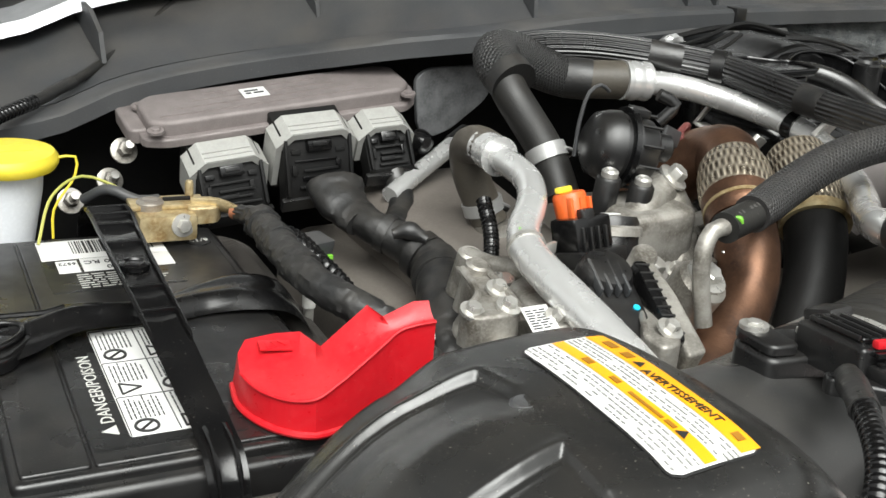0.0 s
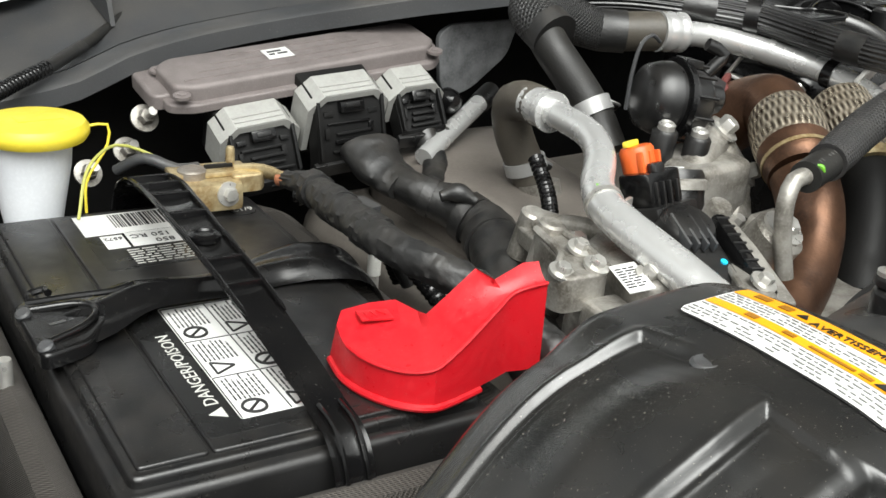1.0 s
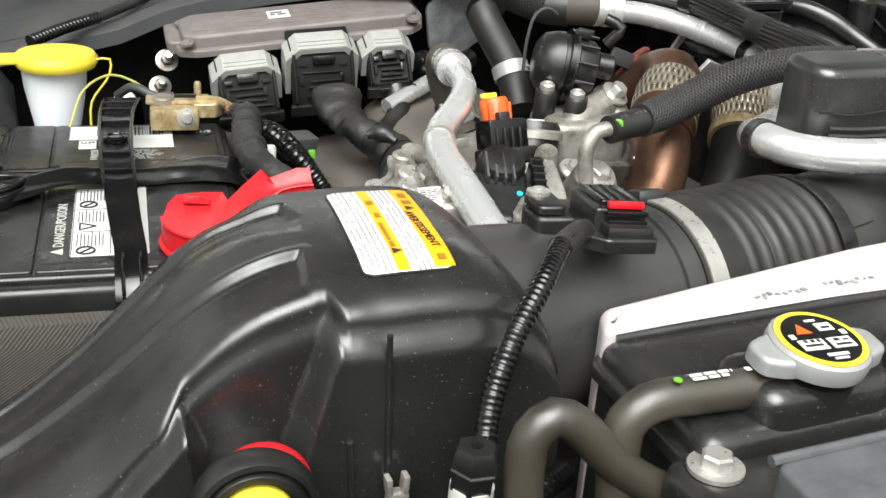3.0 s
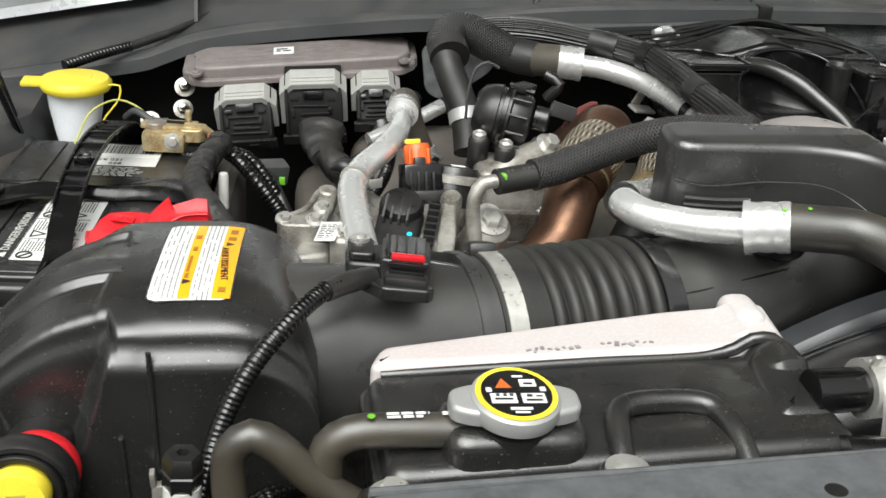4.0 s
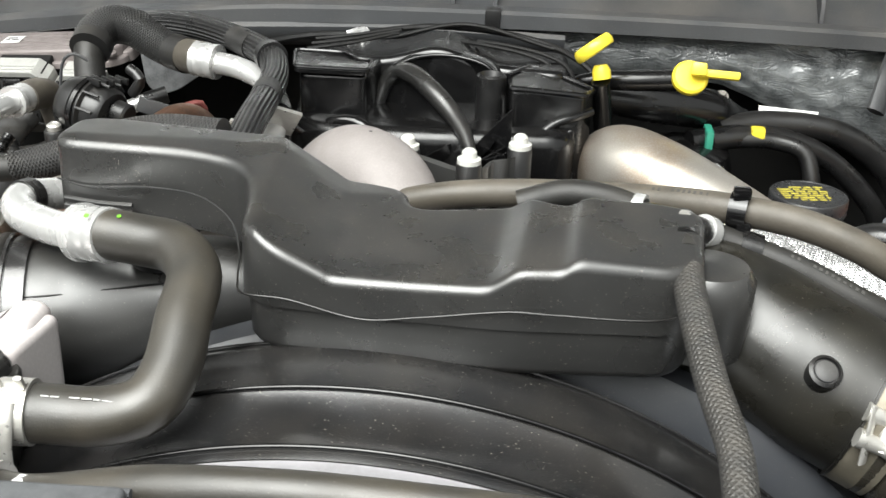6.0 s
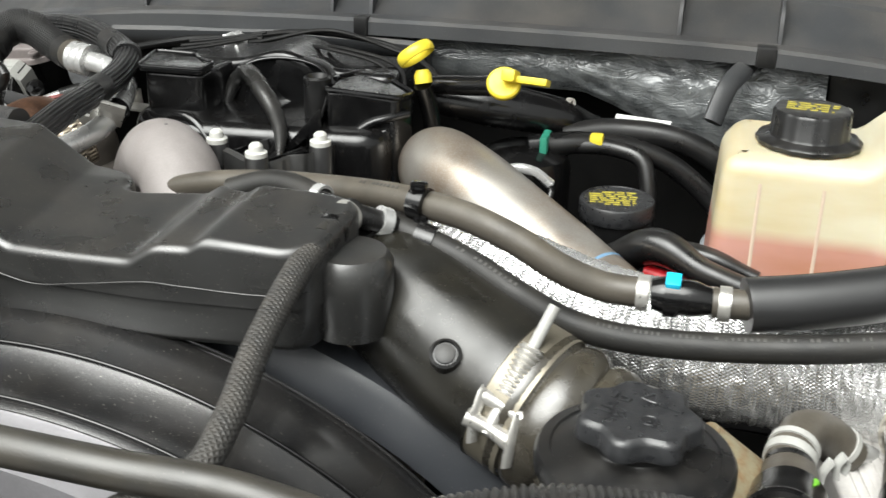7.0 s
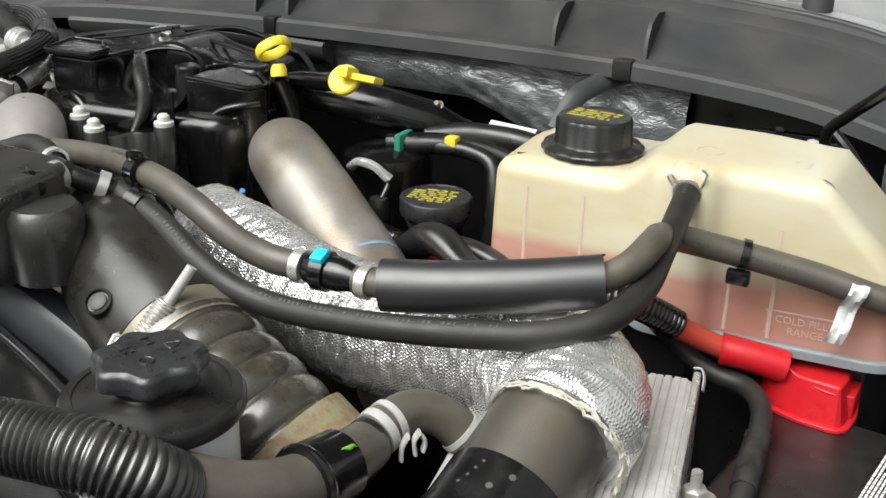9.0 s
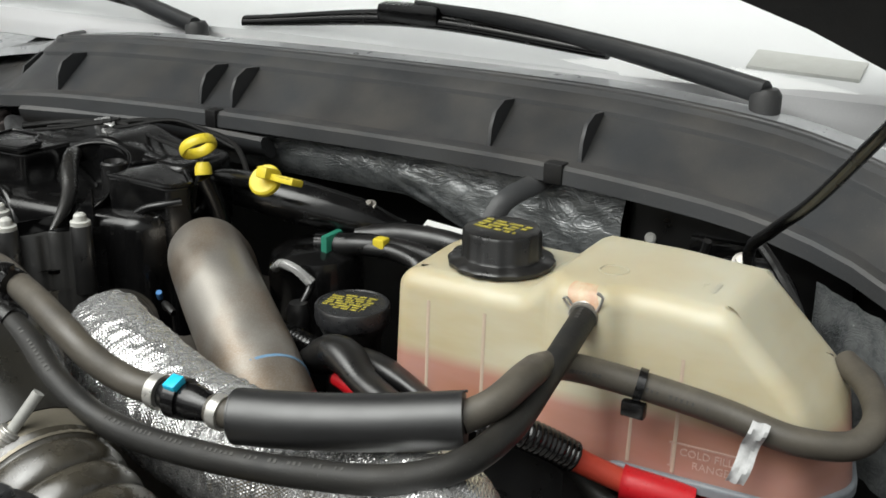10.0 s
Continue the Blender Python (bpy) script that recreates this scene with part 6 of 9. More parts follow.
def res_top(x, y):
    """A high plateau, one even slope, a low plateau and two small ledges."""
    u = x + 0.1 * (y - 0.26)
    high = 1.3775 + 0.115 * min(0.135, max(0.0, y - 0.25))
    low = 1.3575 + 0.085 * min(0.11, max(0.0, y - 0.262))
    v = x - 0.06 * (y - 0.26)
    z = np.interp(u, (0.64, 0.8015, 0.805, 0.8085, 0.8465, 0.850, 0.8535, 0.90), (high - 0.003, high, high - 0.0006, high - 0.0026, low + 0.0022, low + 0.0005, low, low + 0.001))
    z += np.interp(v, (0.90, 0.938, 0.944, 0.958, 0.964, 0.981, 0.985, 0.991, 0.996, 1.044), (0.0, 0.0015, 0.0028, 0.0125, 0.0138, 0.0142, 0.0152, 0.0195, 0.0205, 0.017))
    return float(z) - 1.388


rpoly = rounded(rp, 0.02, 4)
part("upper_shell", cushion(rpoly, 1.334, 1.388, 0.0068, res_top, n=6, net=0.0032), RESIN, res)
part("seam", tube([(0.6364, 0.3730, 1.3606), (0.6594, 0.3675, 1.3580), (0.7061, 0.3625, 1.3630), (0.7450, 0.3520, 1.3631), (0.7676, 0.3400, 1.3538), (0.7797, 0.3180, 1.3430), (0.7862, 0.2900, 1.3360), (0.7968, 0.2640, 1.3402), (0.8240, 0.2575, 1.3420), (0.8704, 0.2545, 1.3344), (0.9056, 0.2535, 1.3394), (0.9577, 0.2545, 1.3473), (0.9819, 0.2545, 1.3475), (1.0485, 0.2640, 1.3463), (1.0725, 0.3000, 1.3450)], 0.0007, 8, 0.005), BLACK, res)
part("lower_shell", cushion(inset(rounded(rp[4:16] + [(0.80, 0.39)], 0.02, 4), 0.002), 1.298, 1.338, 0.004, bottom_r=0.016), RESIN, res)
part("buffer", lathe([(0.020, -0.012), (0.022, -0.008), (0.022, 0.0), (0.018, 0.004)], (0.715, 0.352, 1.326), seg=28), BLACK, res)
for k in range(3):
    part("latch_ridge", tube([(0.6435, 0.3665, 1.3495 - 0.0052 * k), (0.668, 0.3635, 1.3485 - 0.0052 * k), (0.693, 0.3620, 1.3490 - 0.0052 * k)], 0.0017, 8, 0.01), RESIN, res)
part("end_cap", lathe([(0.026, -0.06), (0.029, -0.03), (0.029, -0.010), (0.024, -0.003), (0.001, -0.001)], (1.074, 0.312, 1.364), seg=32), RESIN, res)

# ---- fan shroud ----
fs = thing("fan_shroud", "satin black curved radiator fan shroud", "fan shroud", (0.92, 0.15, 1.0))


def arc(r, y, a0=-78, a1=78, n=60, cx=0.880, cz=0.914):
    return [(cx + r * math.sin(radians(a0 + (a1 - a0) * i / n)), y, cz + r * math.cos(radians(a0 + (a1 - a0) * i / n))) for i in range(n + 1)]


prof_f = [(0.3778, 0.1728), (0.3797, 0.1768), (0.3805, 0.180), (0.3795, 0.1835), (0.3835, 0.200), (0.3895, 0.2165), (0.3925, 0.2215), (0.3915, 0.2255), (0.3945, 0.245), (0.396, 0.262), (0.394, 0.276), (0.386, 0.286), (0.35, 0.292)]
part("ring", loft([arc(r, y, n=120) for r, y in prof_f]), SHROUD, fs)
part("bead", tube(arc(0.3935, 0.2215, n=120), 0.0015, 10, 0.02, up=(0, 1, 0)), GLOSS, fs)
part("bead", tube(arc(0.3812, 0.180, n=120), 0.0016, 10, 0.02, up=(0, 1, 0)), GLOSS, fs)
part("edge", tube(arc(0.3955, 0.272, n=120), 0.0012, 8, 0.02, up=(0, 1, 0)), SHROUD, fs)
part("rear_ring", loft([arc(r, y, cx=0.915, cz=0.915) for r, y in ((0.36, 0.296), (0.388, 0.300), (0.394, 0.306), (0.396, 0.325), (0.37, 0.335))]), BLUEBLACK, fs)
PALE = material("pale_radiator_fins", (0.21, 0.205, 0.215), 0.45, 0.2, bump=0.3)
part("pale_lip", loft([arc(0.3774, 0.1722, n=100), arc(0.3762, 0.170, n=100), arc(0.3725, 0.157, n=100), arc(0.370, 0.146, n=100), arc(0.366, 0.134, n=100), arc(0.34, 0.128, n=100), arc(0.2, 0.14, n=100)]), PALE, fs, "pale radiator edge before the shroud")

# ---- engine top, passenger bank ----
eng = thing("engine_block", "dusty grey cast engine top", "engine", (0.75, 0.55, 0.8), kind="structure")


def lumpy(poly, z0, z1, r, amp, m=None):
    bm = cushion(poly, z0, z1, r, n=4, m=m)
    bmesh.ops.subdivide_edges(bm, edges=bm.edges[:], cuts=2, use_grid_fill=True)
    for v in bm.verts:
        v.co += Vector((noise.noise(v.co * 25), noise.noise(v.co * 25 + Vector((7, 0, 0))), noise.noise(v.co * 25 + Vector((0, 9, 0))))) * amp
    return bm


part("valley_cover", lumpy(rounded(rect(0.38, 0.42, 1.02, 0.86), 0.05), 0.9, 1.205, 0.03, 0.003), ENGINE_GREY, eng)
part("left_cover", cushion(rounded([(0.43, 0.60), (0.56, 0.60), (0.60, 0.84), (0.44, 0.84)], 0.04), 1.10, 1.245, 0.03, lambda x, y: 0.02 * math.sin((x - 0.42) * 12) * (y - 0.55) * 2, n=6), material("smooth_dusty_cover", (0.17, 0.152, 0.135), 0.45, 0.1, second=(0.115, 0.10, 0.088), blot=12, amount=0.8, bump=0.15), eng, "smooth grey-brown cover")
part("front_casting", lumpy(rounded(rect(0.40, 0.38, 0.62, 0.54), 0.02), 1.05, 1.235, 0.015, 0.003), CAST, eng)
part("throttle_casting", lumpy(rounded([(0.392, 0.462), (0.43, 0.452), (0.448, 0.50), (0.44, 0.545), (0.408, 0.53)], 0.008), 1.19, 1.276, 0.006, 0.0012), CAST, eng)
part("bracket_plate", cushion(rounded([(0.392, 0.50), (0.425, 0.505), (0.436, 0.56), (0.428, 0.60), (0.412, 0.600), (0.400, 0.56)], 0.008), 1.252, 1.264, 0.003), CAST, eng)
part("bracket_arm", tube([(0.420, 0.592, 1.268), (0.426, 0.572, 1.270), (0.436, 0.548, 1.272), (0.444, 0.52, 1.268)], [0.008, 0.0065, 0.007, 0.010], 12, lump=0.12), CAST, eng)
part("bracket_rib", tube([(0.398, 0.518, 1.266), (0.406, 0.545, 1.268), (0.414, 0.580, 1.268)], 0.004, 8), CAST, eng)
part("boss", lathe([(0.0095, -0.03), (0.0095, 0.004), (0.0075, 0.006), (0.0045, 0.0055)], (0.420, 0.590, 1.268), (0.05, -0.25, 0.95), 18), CAST, eng)
part("boss", lathe([(0.009, -0.03), (0.009, 0.002), (0.007, 0.004), (0.0045, 0.0035)], (0.398, 0.516, 1.266), (0.05, -0.3, 0.95), 18), CAST, eng)
part("pedestal", lathe([(0.017, -0.05), (0.015, -0.01), (0.011, 0.0)], (0.418, 0.548, 1.262), (0.1, -0.4, 0.9), 18), CAST, eng)
part("manifold_step", lumpy(rounded(rect(0.50, 0.455, 0.58, 0.56), 0.02), 1.20, 1.247, 0.012, 0.003), ENGINE_GREY, eng)
part("manifold_boss", lathe([(0.020, -0.04), (0.018, 0.0), (0.014, 0.004)], (0.524, 0.468, 1.284), (0.1, -0.5, 0.85), 24), CAST, eng)
part("manifold_web", box((0.545, 0.50, 1.27), (0.06, 0.008, 0.03), 0.003, (15, 10, 20)), CAST, eng)
part("manifold_tower", lumpy(rounded(rect(0.53, 0.55, 0.60, 0.61), 0.012), 1.22, 1.300, 0.008, 0.002), CAST, eng)
for at, r in (((0.418, 0.546, 1.266), 0.0062), ((0.524, 0.466, 1.288), 0.0085), ((0.404, 0.47, 1.276), 0.005), ((0.537, 0.528, 1.268), 0.007), ((0.598, 0.596, 1.308), 0.007), ((0.56, 0.53, 1.262), 0.005)):
    part("bolt", bolt(at, (0.1, -0.5, 0.85), r, 0.008), STEEL, eng)
st = thing("part_label", "white printed label on a casting", "label", (0.42, 0.49, 1.27))
ST = pose(0.3925, 0.4715, 1.2772, 10, -8, -18)
part("field", box((0, 0, 0), (0.017, 0.028, 0.001), 0.0003, m=ST), PAPER, st)
part("print", bars(print_lines(-0.007, -0.012, 0.007, 0.011, 0.0026, 0.4, 9), ST @ Matrix.Translation((0, 0, 0.0005))), INK, st)
# cast bracket with a bolted web beside the bypass pipe
cb = thing("cast_bracket", "rough cast aluminium bracket with three bolts", "bracket", (0.385, 0.50, 1.2))
web = [(0.394, 0.556), (0.388, 0.553), (0.372, 0.512), (0.352, 0.502), (0.354, 0.488), (0.379, 0.484), (0.391, 0.488), (0.396, 0.508), (0.404, 0.545)]
part("web", lumpy(rounded(web[::1], 0.005), 1.255, 1.2775, 0.003, 0.0006), CAST, cb)
part("web_edge", tube([(0.389, 0.553, 1.279), (0.374, 0.513, 1.278), (0.355, 0.501, 1.2765)], 0.0026, 8, lump=0.1), CAST, cb)
part("web_edge", tube([(0.403, 0.545, 1.279), (0.395, 0.509, 1.279), (0.390, 0.489, 1.2775)], 0.0026, 8, lump=0.1), CAST, cb)
part("boss", lathe([(0.0085, -0.03), (0.0085, 0.006), (0.0065, 0.0075), (0.0035, 0.007)], (0.397, 0.549, 1.277), (0.05, -0.2, 0.95), 20), CAST, cb)
for at in ((0.391, 0.515, 1.2795), (0.383, 0.492, 1.2785), (0.359, 0.496, 1.2775)):
    part("bolt", bolt(at, (0.05, -0.35, 0.9), 0.0048, 0.006), STEEL, cb)
part("foot", lumpy(rounded([(0.362, 0.455), (0.392, 0.462), (0.398, 0.486), (0.370, 0.490)], 0.006), 1.22, 1.262, 0.005, 0.001), CAST, cb)
# pale flange plate beside the actuator
fp = thing("flange_plate", "pale cast flange plate with a rounded end", "flange", (0.46, 0.46, 1.24))
part("plate", lumpy(rounded([(0.494, 0.516), (0.486, 0.514), (0.462, 0.462), (0.440, 0.432), (0.440, 0.412), (0.456, 0.414), (0.474, 0.440), (0.499, 0.494)], 0.006), 1.255, 1.2765, 0.003, 0.0005), CAST, fp)
part("plate_edge", tube([(0.487, 0.513, 1.277), (0.463, 0.462, 1.2775), (0.442, 0.431, 1.277)], 0.0022, 8, lump=0.1), CAST, fp)
part("bolt", bolt((0.489, 0.503, 1.2785), (0.1, -0.4, 0.9), 0.006, 0.007), STEEL, fp)
part("bolt", bolt((0.458, 0.428, 1.2785), (0.1, -0.4, 0.9), 0.005, 0.006), STEEL, fp)

eg = thing("bypass_pipe", "bent bright aluminium coolant pipe with a clamp", "pipe", (0.44, 0.54, 1.25))
part("pipe", tube([(0.4748, 0.662, 1.324), (0.4722, 0.645, 1.3245), (0.468, 0.620, 1.3248), (0.4645, 0.600, 1.3242), (0.458, 0.580, 1.3222), (0.4455, 0.560, 1.3160), (0.4255, 0.540, 1.3060), (0.4160, 0.520, 1.2995), (0.4140, 0.500, 1.2945), (0.4150, 0.475, 1.288), (0.417, 0.44, 1.278), (0.419, 0.40, 1.265), (0.42, 0.37, 1.25)], [0.0098, 0.0098, 0.0100, 0.0100, 0.0102, 0.0106, 0.0112, 0.0120, 0.0122, 0.0124, 0.0126, 0.0126, 0.0126], 28), ALU, eg)
part("collar", tube([(0.4752, 0.664, 1.324), (0.4718, 0.642, 1.3246)], 0.0142, 28, 0.0012, ribs(0.011, 0.03)), ALU, eg, "crimped collar")
part("collar_rim", tube([(0.4716, 0.641, 1.3246), (0.4710, 0.637, 1.3247)], 0.0152, 28, 0.002), ALU, eg)
part("band", tube([(0.4185, 0.5275, 1.302), (0.4172, 0.524, 1.3008)], 0.0128, 28, 0.001), STEEL, eg)
part("band_ear", box((0.435, 0.522, 1.299), (0.012, 0.003, 0.008), 0.001, (0, 0, 20)), STEEL, eg)
part("mark", tube([(0.4185, 0.5360, 1.3125), (0.4150, 0.5300, 1.3115), (0.4120, 0.5260, 1.3080)], [0.0008, 0.0016, 0.0007], 8, 0.002), GREEN, eg)
hose("coolant_elbow", [(0.4748, 0.656, 1.324), (0.478, 0.678, 1.3225), (0.4815, 0.694, 1.314), (0.488, 0.696, 1.292), (0.497, 0.691, 1.270), (0.504, 0.684, 1.252)], 0.0150, BROWN_RUBBER, "dusty brown rubber coolant elbow with a spring clip")
ecp = thing("elbow_clip", "steel spring clip with a slotted ear on a rubber elbow", "clip", (0.5005, 0.688, 1.26), group="hose clips")
part("band", clip_band((0.4985, 0.6895, 1.266), (0.28, -0.22, -0.93), 0.0158, w=0.010), CAPGREY, ecp)
part("ear", box((0.512, 0.680, 1.2655), (0.014, 0.003, 0.009), 0.001, (20, 25, 20)), CAPGREY, ecp)
part("ear_slot", box((0.513, 0.678, 1.2655), (0.007, 0.003, 0.004), 0.0008, (20, 25, 20)), DARK, ecp)
solid("pipe_stub", tube([(0.5035, 0.677, 1.254), (0.508, 0.667, 1.22)], 0.0165, 24), CAST, "cast pipe stub below the coolant elbow", "pipe stub")
hose("valve_hose", [(0.520, 0.710, 1.366), (0.5228, 0.700, 1.354), (0.5286, 0.685, 1.3383), (0.5364, 0.668, 1.3184), (0.538, 0.655, 1.304), (0.538, 0.640, 1.286)], 0.0148, RUBBER, "thick rubber hose down to the coolant valve")
vcl = thing("valve_hose_clip", "steel spring clip with a slotted ear on the valve hose", "clip", (0.537, 0.66, 1.30), group="hose clips")
part("band", clip_band((0.5372, 0.6635, 1.3135), (0.1, -0.62, -0.78), 0.0156, w=0.012), CAPGREY, vcl)
part("ear", box((0.550, 0.655, 1.317), (0.015, 0.003, 0.010), 0.001, (35, 20, 15)), CAPGREY, vcl)
part("ear_slot", box((0.5505, 0.653, 1.3175), (0.008, 0.003, 0.0045), 0.0008, (35, 20, 15)), DARK, vcl)
bh = thing("braided_hose", "black braided sleeve over a coolant hose", "hose", (0.55, 0.73, 1.35), group="hoses")
BHP = [(0.524, 0.702, 1.364), (0.523, 0.722, 1.373), (0.532, 0.738, 1.379), (0.552, 0.742, 1.377), (0.575, 0.737, 1.367), (0.598, 0.728, 1.359), (0.616, 0.715, 1.359)]
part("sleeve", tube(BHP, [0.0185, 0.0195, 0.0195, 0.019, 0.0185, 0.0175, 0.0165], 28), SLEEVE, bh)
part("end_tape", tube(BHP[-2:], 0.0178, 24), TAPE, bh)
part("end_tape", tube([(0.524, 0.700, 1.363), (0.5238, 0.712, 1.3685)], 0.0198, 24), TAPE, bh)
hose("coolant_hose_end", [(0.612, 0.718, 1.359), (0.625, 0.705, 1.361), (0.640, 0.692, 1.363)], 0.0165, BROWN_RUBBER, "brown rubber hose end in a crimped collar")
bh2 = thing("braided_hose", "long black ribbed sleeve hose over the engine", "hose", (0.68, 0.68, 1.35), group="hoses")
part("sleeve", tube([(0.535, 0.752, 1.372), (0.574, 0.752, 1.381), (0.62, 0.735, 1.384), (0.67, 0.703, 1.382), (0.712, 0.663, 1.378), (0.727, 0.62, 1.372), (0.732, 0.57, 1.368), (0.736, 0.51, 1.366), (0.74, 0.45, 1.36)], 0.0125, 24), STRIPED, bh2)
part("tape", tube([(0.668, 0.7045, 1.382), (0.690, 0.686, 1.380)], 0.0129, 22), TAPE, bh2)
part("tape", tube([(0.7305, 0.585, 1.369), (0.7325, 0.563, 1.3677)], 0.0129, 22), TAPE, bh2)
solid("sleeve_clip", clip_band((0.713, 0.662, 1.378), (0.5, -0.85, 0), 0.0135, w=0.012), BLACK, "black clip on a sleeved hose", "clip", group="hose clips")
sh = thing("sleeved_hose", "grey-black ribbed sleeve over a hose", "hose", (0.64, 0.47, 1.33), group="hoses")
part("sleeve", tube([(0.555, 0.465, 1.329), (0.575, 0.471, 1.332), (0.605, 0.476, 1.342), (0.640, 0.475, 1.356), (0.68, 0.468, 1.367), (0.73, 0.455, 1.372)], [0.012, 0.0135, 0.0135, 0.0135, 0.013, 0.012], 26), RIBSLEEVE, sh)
part("rim", tube([(0.555, 0.465, 1.329), (0.559, 0.4663, 1.3295)], 0.0130, 24), RIBSLEEVE, sh)
hose("sleeved_hose_end", [(0.524, 0.458, 1.3255), (0.54, 0.462, 1.327), (0.56, 0.466, 1.329)], 0.0105, RUBBER, "black rubber hose end with green dots", ((0.008, 0.034),))
solid("hose_dot", tube([(0.5265, 0.4535, 1.3345), (0.5290, 0.4515, 1.3335), (0.5300, 0.4495, 1.3305)], [0.0008, 0.0019, 0.0008], 8, 0.001), GREEN, "green paint dot on a hose", "marking", group="paint dots")
solid("thin_pipe", tube([(0.528, 0.459, 1.326), (0.514, 0.459, 1.324), (0.507, 0.457, 1.312), (0.508, 0.455, 1.29), (0.512, 0.45, 1.262)], 0.0058, 16), CAST, "thin bent aluminium pipe", "pipe")

# coolant valve, connectors and actuator
cv = thing("coolant_valve", "black plastic coolant valve with a ribbed body", "valve", (0.56, 0.61, 1.3))
CA = Vector((0.75, -0.25, -0.12)).normalized()
part("body", lathe([(k * 0.82, h * 0.82) for k, h in ((0.020, -0.03), (0.029, -0.024), (0.033, -0.012), (0.034, -0.004), (0.032, -0.003), (0.032, 0.004), (0.036, 0.005), (0.036, 0.010), (0.031, 0.012), (0.030, 0.028), (0.026, 0.033), (0.015, 0.035))], (0.5585, 0.608, 1.334), tuple(CA), 40), BLACK, cv)
part("rim", lathe([(0.0295, -0.0035), (0.0318, -0.003), (0.0318, 0.001), (0.0295, 0.0015)], (0.5625, 0.6065, 1.3333), tuple(CA), 48), GLOSS, cv)
for k in range(9):
    a = radians(20 + 32 * k)
    e1 = CA.orthogonal().normalized()
    e2 = CA.cross(e1)
    q = Vector((0.5685, 0.6045, 1.3325)) + (e1 * math.cos(a) + e2 * math.sin(a)) * 0.0285
    part("body_ridge", tube([tuple(q - CA * 0.003), tuple(q + CA * 0.014)], 0.0014, 6, 0.01), BLACK, cv)
for k in range(5):
    part("body_rib", box((0.570 + 0.004 * k, 0.598 + 0.006 * k, 1.362 - 0.001 * k), (0.014, 0.003, 0.006), 0.001, (0, 10, -18)), BLACK, cv)
part("snout", lathe([(0.011, 0), (0.011, 0.012), (0.009, 0.014)], (0.588, 0.60, 1.335), tuple(CA), 20), BLACK, cv)
part("arm", tube([(0.60, 0.61, 1.35), (0.61, 0.605, 1.365), (0.598, 0.612, 1.372)], 0.005, 10), BLACK, cv)
part("tab", box((0.618, 0.612, 1.337), (0.03, 0.004, 0.014), 0.002, (0, 20, 20)), COWL, cv)
solid("vacuum_line", tube([(0.556, 0.622, 1.374), (0.545, 0.62, 1.380), (0.535, 0.62, 1.375), (0.5290, 0.62, 1.353), (0.528, 0.62, 1.326)], 0.0015, 8), COWL, "thin dark wire hoop beside the valve", "wire")
oc = thing("orange_plug", "orange and black electrical plug with a yellow lock", "plug", (0.474, 0.55, 1.29))
OA = Vector((-0.12, 0.35, 0.9)).normalized()
part("shell", lathe([(0.0118, -0.012), (0.0118, 0.006), (0.0104, 0.0085), (0.0065, 0.009)], (0.474, 0.553, 1.315), tuple(OA), 10), ORANGE, oc)
for k in range(3):
    part("shell_rib", box((0.466 + 0.008 * k, 0.5425, 1.315), (0.0025, 0.005, 0.017), 0.001, (-20, 0, 6)), ORANGE, oc)
part("latch", box((0.474, 0.535, 1.310), (0.010, 0.008, 0.016), 0.002, (-20, 0, 6)), BLACK, oc)
part("tail", tube([(0.482, 0.535, 1.288), (0.494, 0.545, 1.285), (0.505, 0.556, 1.28)], 0.009, 12, 0.0015, ribs(0.005, 0.2)), GLOSS, oc)
part("lock", box((0.470, 0.558, 1.3245), (0.014, 0.0045, 0.0045), 0.0015, (-20, 0, 10)), YELLOW, oc)
part("base", box((0.476, 0.540, 1.298), (0.034, 0.026, 0.024), 0.003, (-20, 0, 6)), GLOSS, oc)
for k in range(4):
    part("rib", box((0.466 + 0.0065 * k, 0.5255, 1.300), (0.002, 0.003, 0.016), 0.0006, (-20, 0, 6)), BLACK, oc)
part("collar", box((0.478, 0.530, 1.284), (0.044, 0.03, 0.012), 0.003, (-20, 0, 6)), BLACK, oc)
ac = thing("throttle_actuator", "black ribbed actuator motor on the engine", "actuator", (0.465, 0.49, 1.24))
AM = pose(0.452, 0.478, 1.276, 22, 4, -14)
part("body", cushion(rounded([(-0.020, -0.045), (0.016, -0.045), (0.018, 0.012), (0.012, 0.026), (-0.006, 0.030), (-0.020, 0.022)], 0.008), -0.03, 0.012, 0.005, m=AM), BLACK, ac)
part("dome", lathe([(0.019, -0.02), (0.0185, 0.014), (0.016, 0.0185), (0.010, 0.020)], tuple(AM @ Vector((-0.002, 0.014, 0.0))), tuple(AM.to_3x3() @ Vector((0, 0, 1))), 28), BLACK, ac)
for k in range(4):
    part("rib", box((-0.0145 + 0.0065 * k, 0.006, 0.0165), (0.0022, 0.028, 0.007), 0.0008, m=AM), COWL, ac)
part("side_cover", box((0.025, -0.012, 0.002), (0.010, 0.070, 0.030), 0.003, m=AM), GLOSS, ac)
for k in range(9):
    part("side_rib", box((0.025, -0.042 + 0.0075 * k, 0.0172), (0.010, 0.0016, 0.0015), 0.0004, m=AM), BLACK, ac)
part("flange", cushion(rounded([(0.031, -0.055), (0.047, -0.050), (0.046, 0.0), (0.040, 0.038), (0.030, 0.040)], 0.004), -0.04, 0.010, 0.003, m=AM), CAST, ac)
part("flange_boss", lathe([(0.010, -0.03), (0.009, 0.010), (0.007, 0.013)], tuple(AM @ Vector((0.037, 0.036, 0.0))), tuple(AM.to_3x3() @ Vector((0, 0, 1))), 20), CAST, ac)
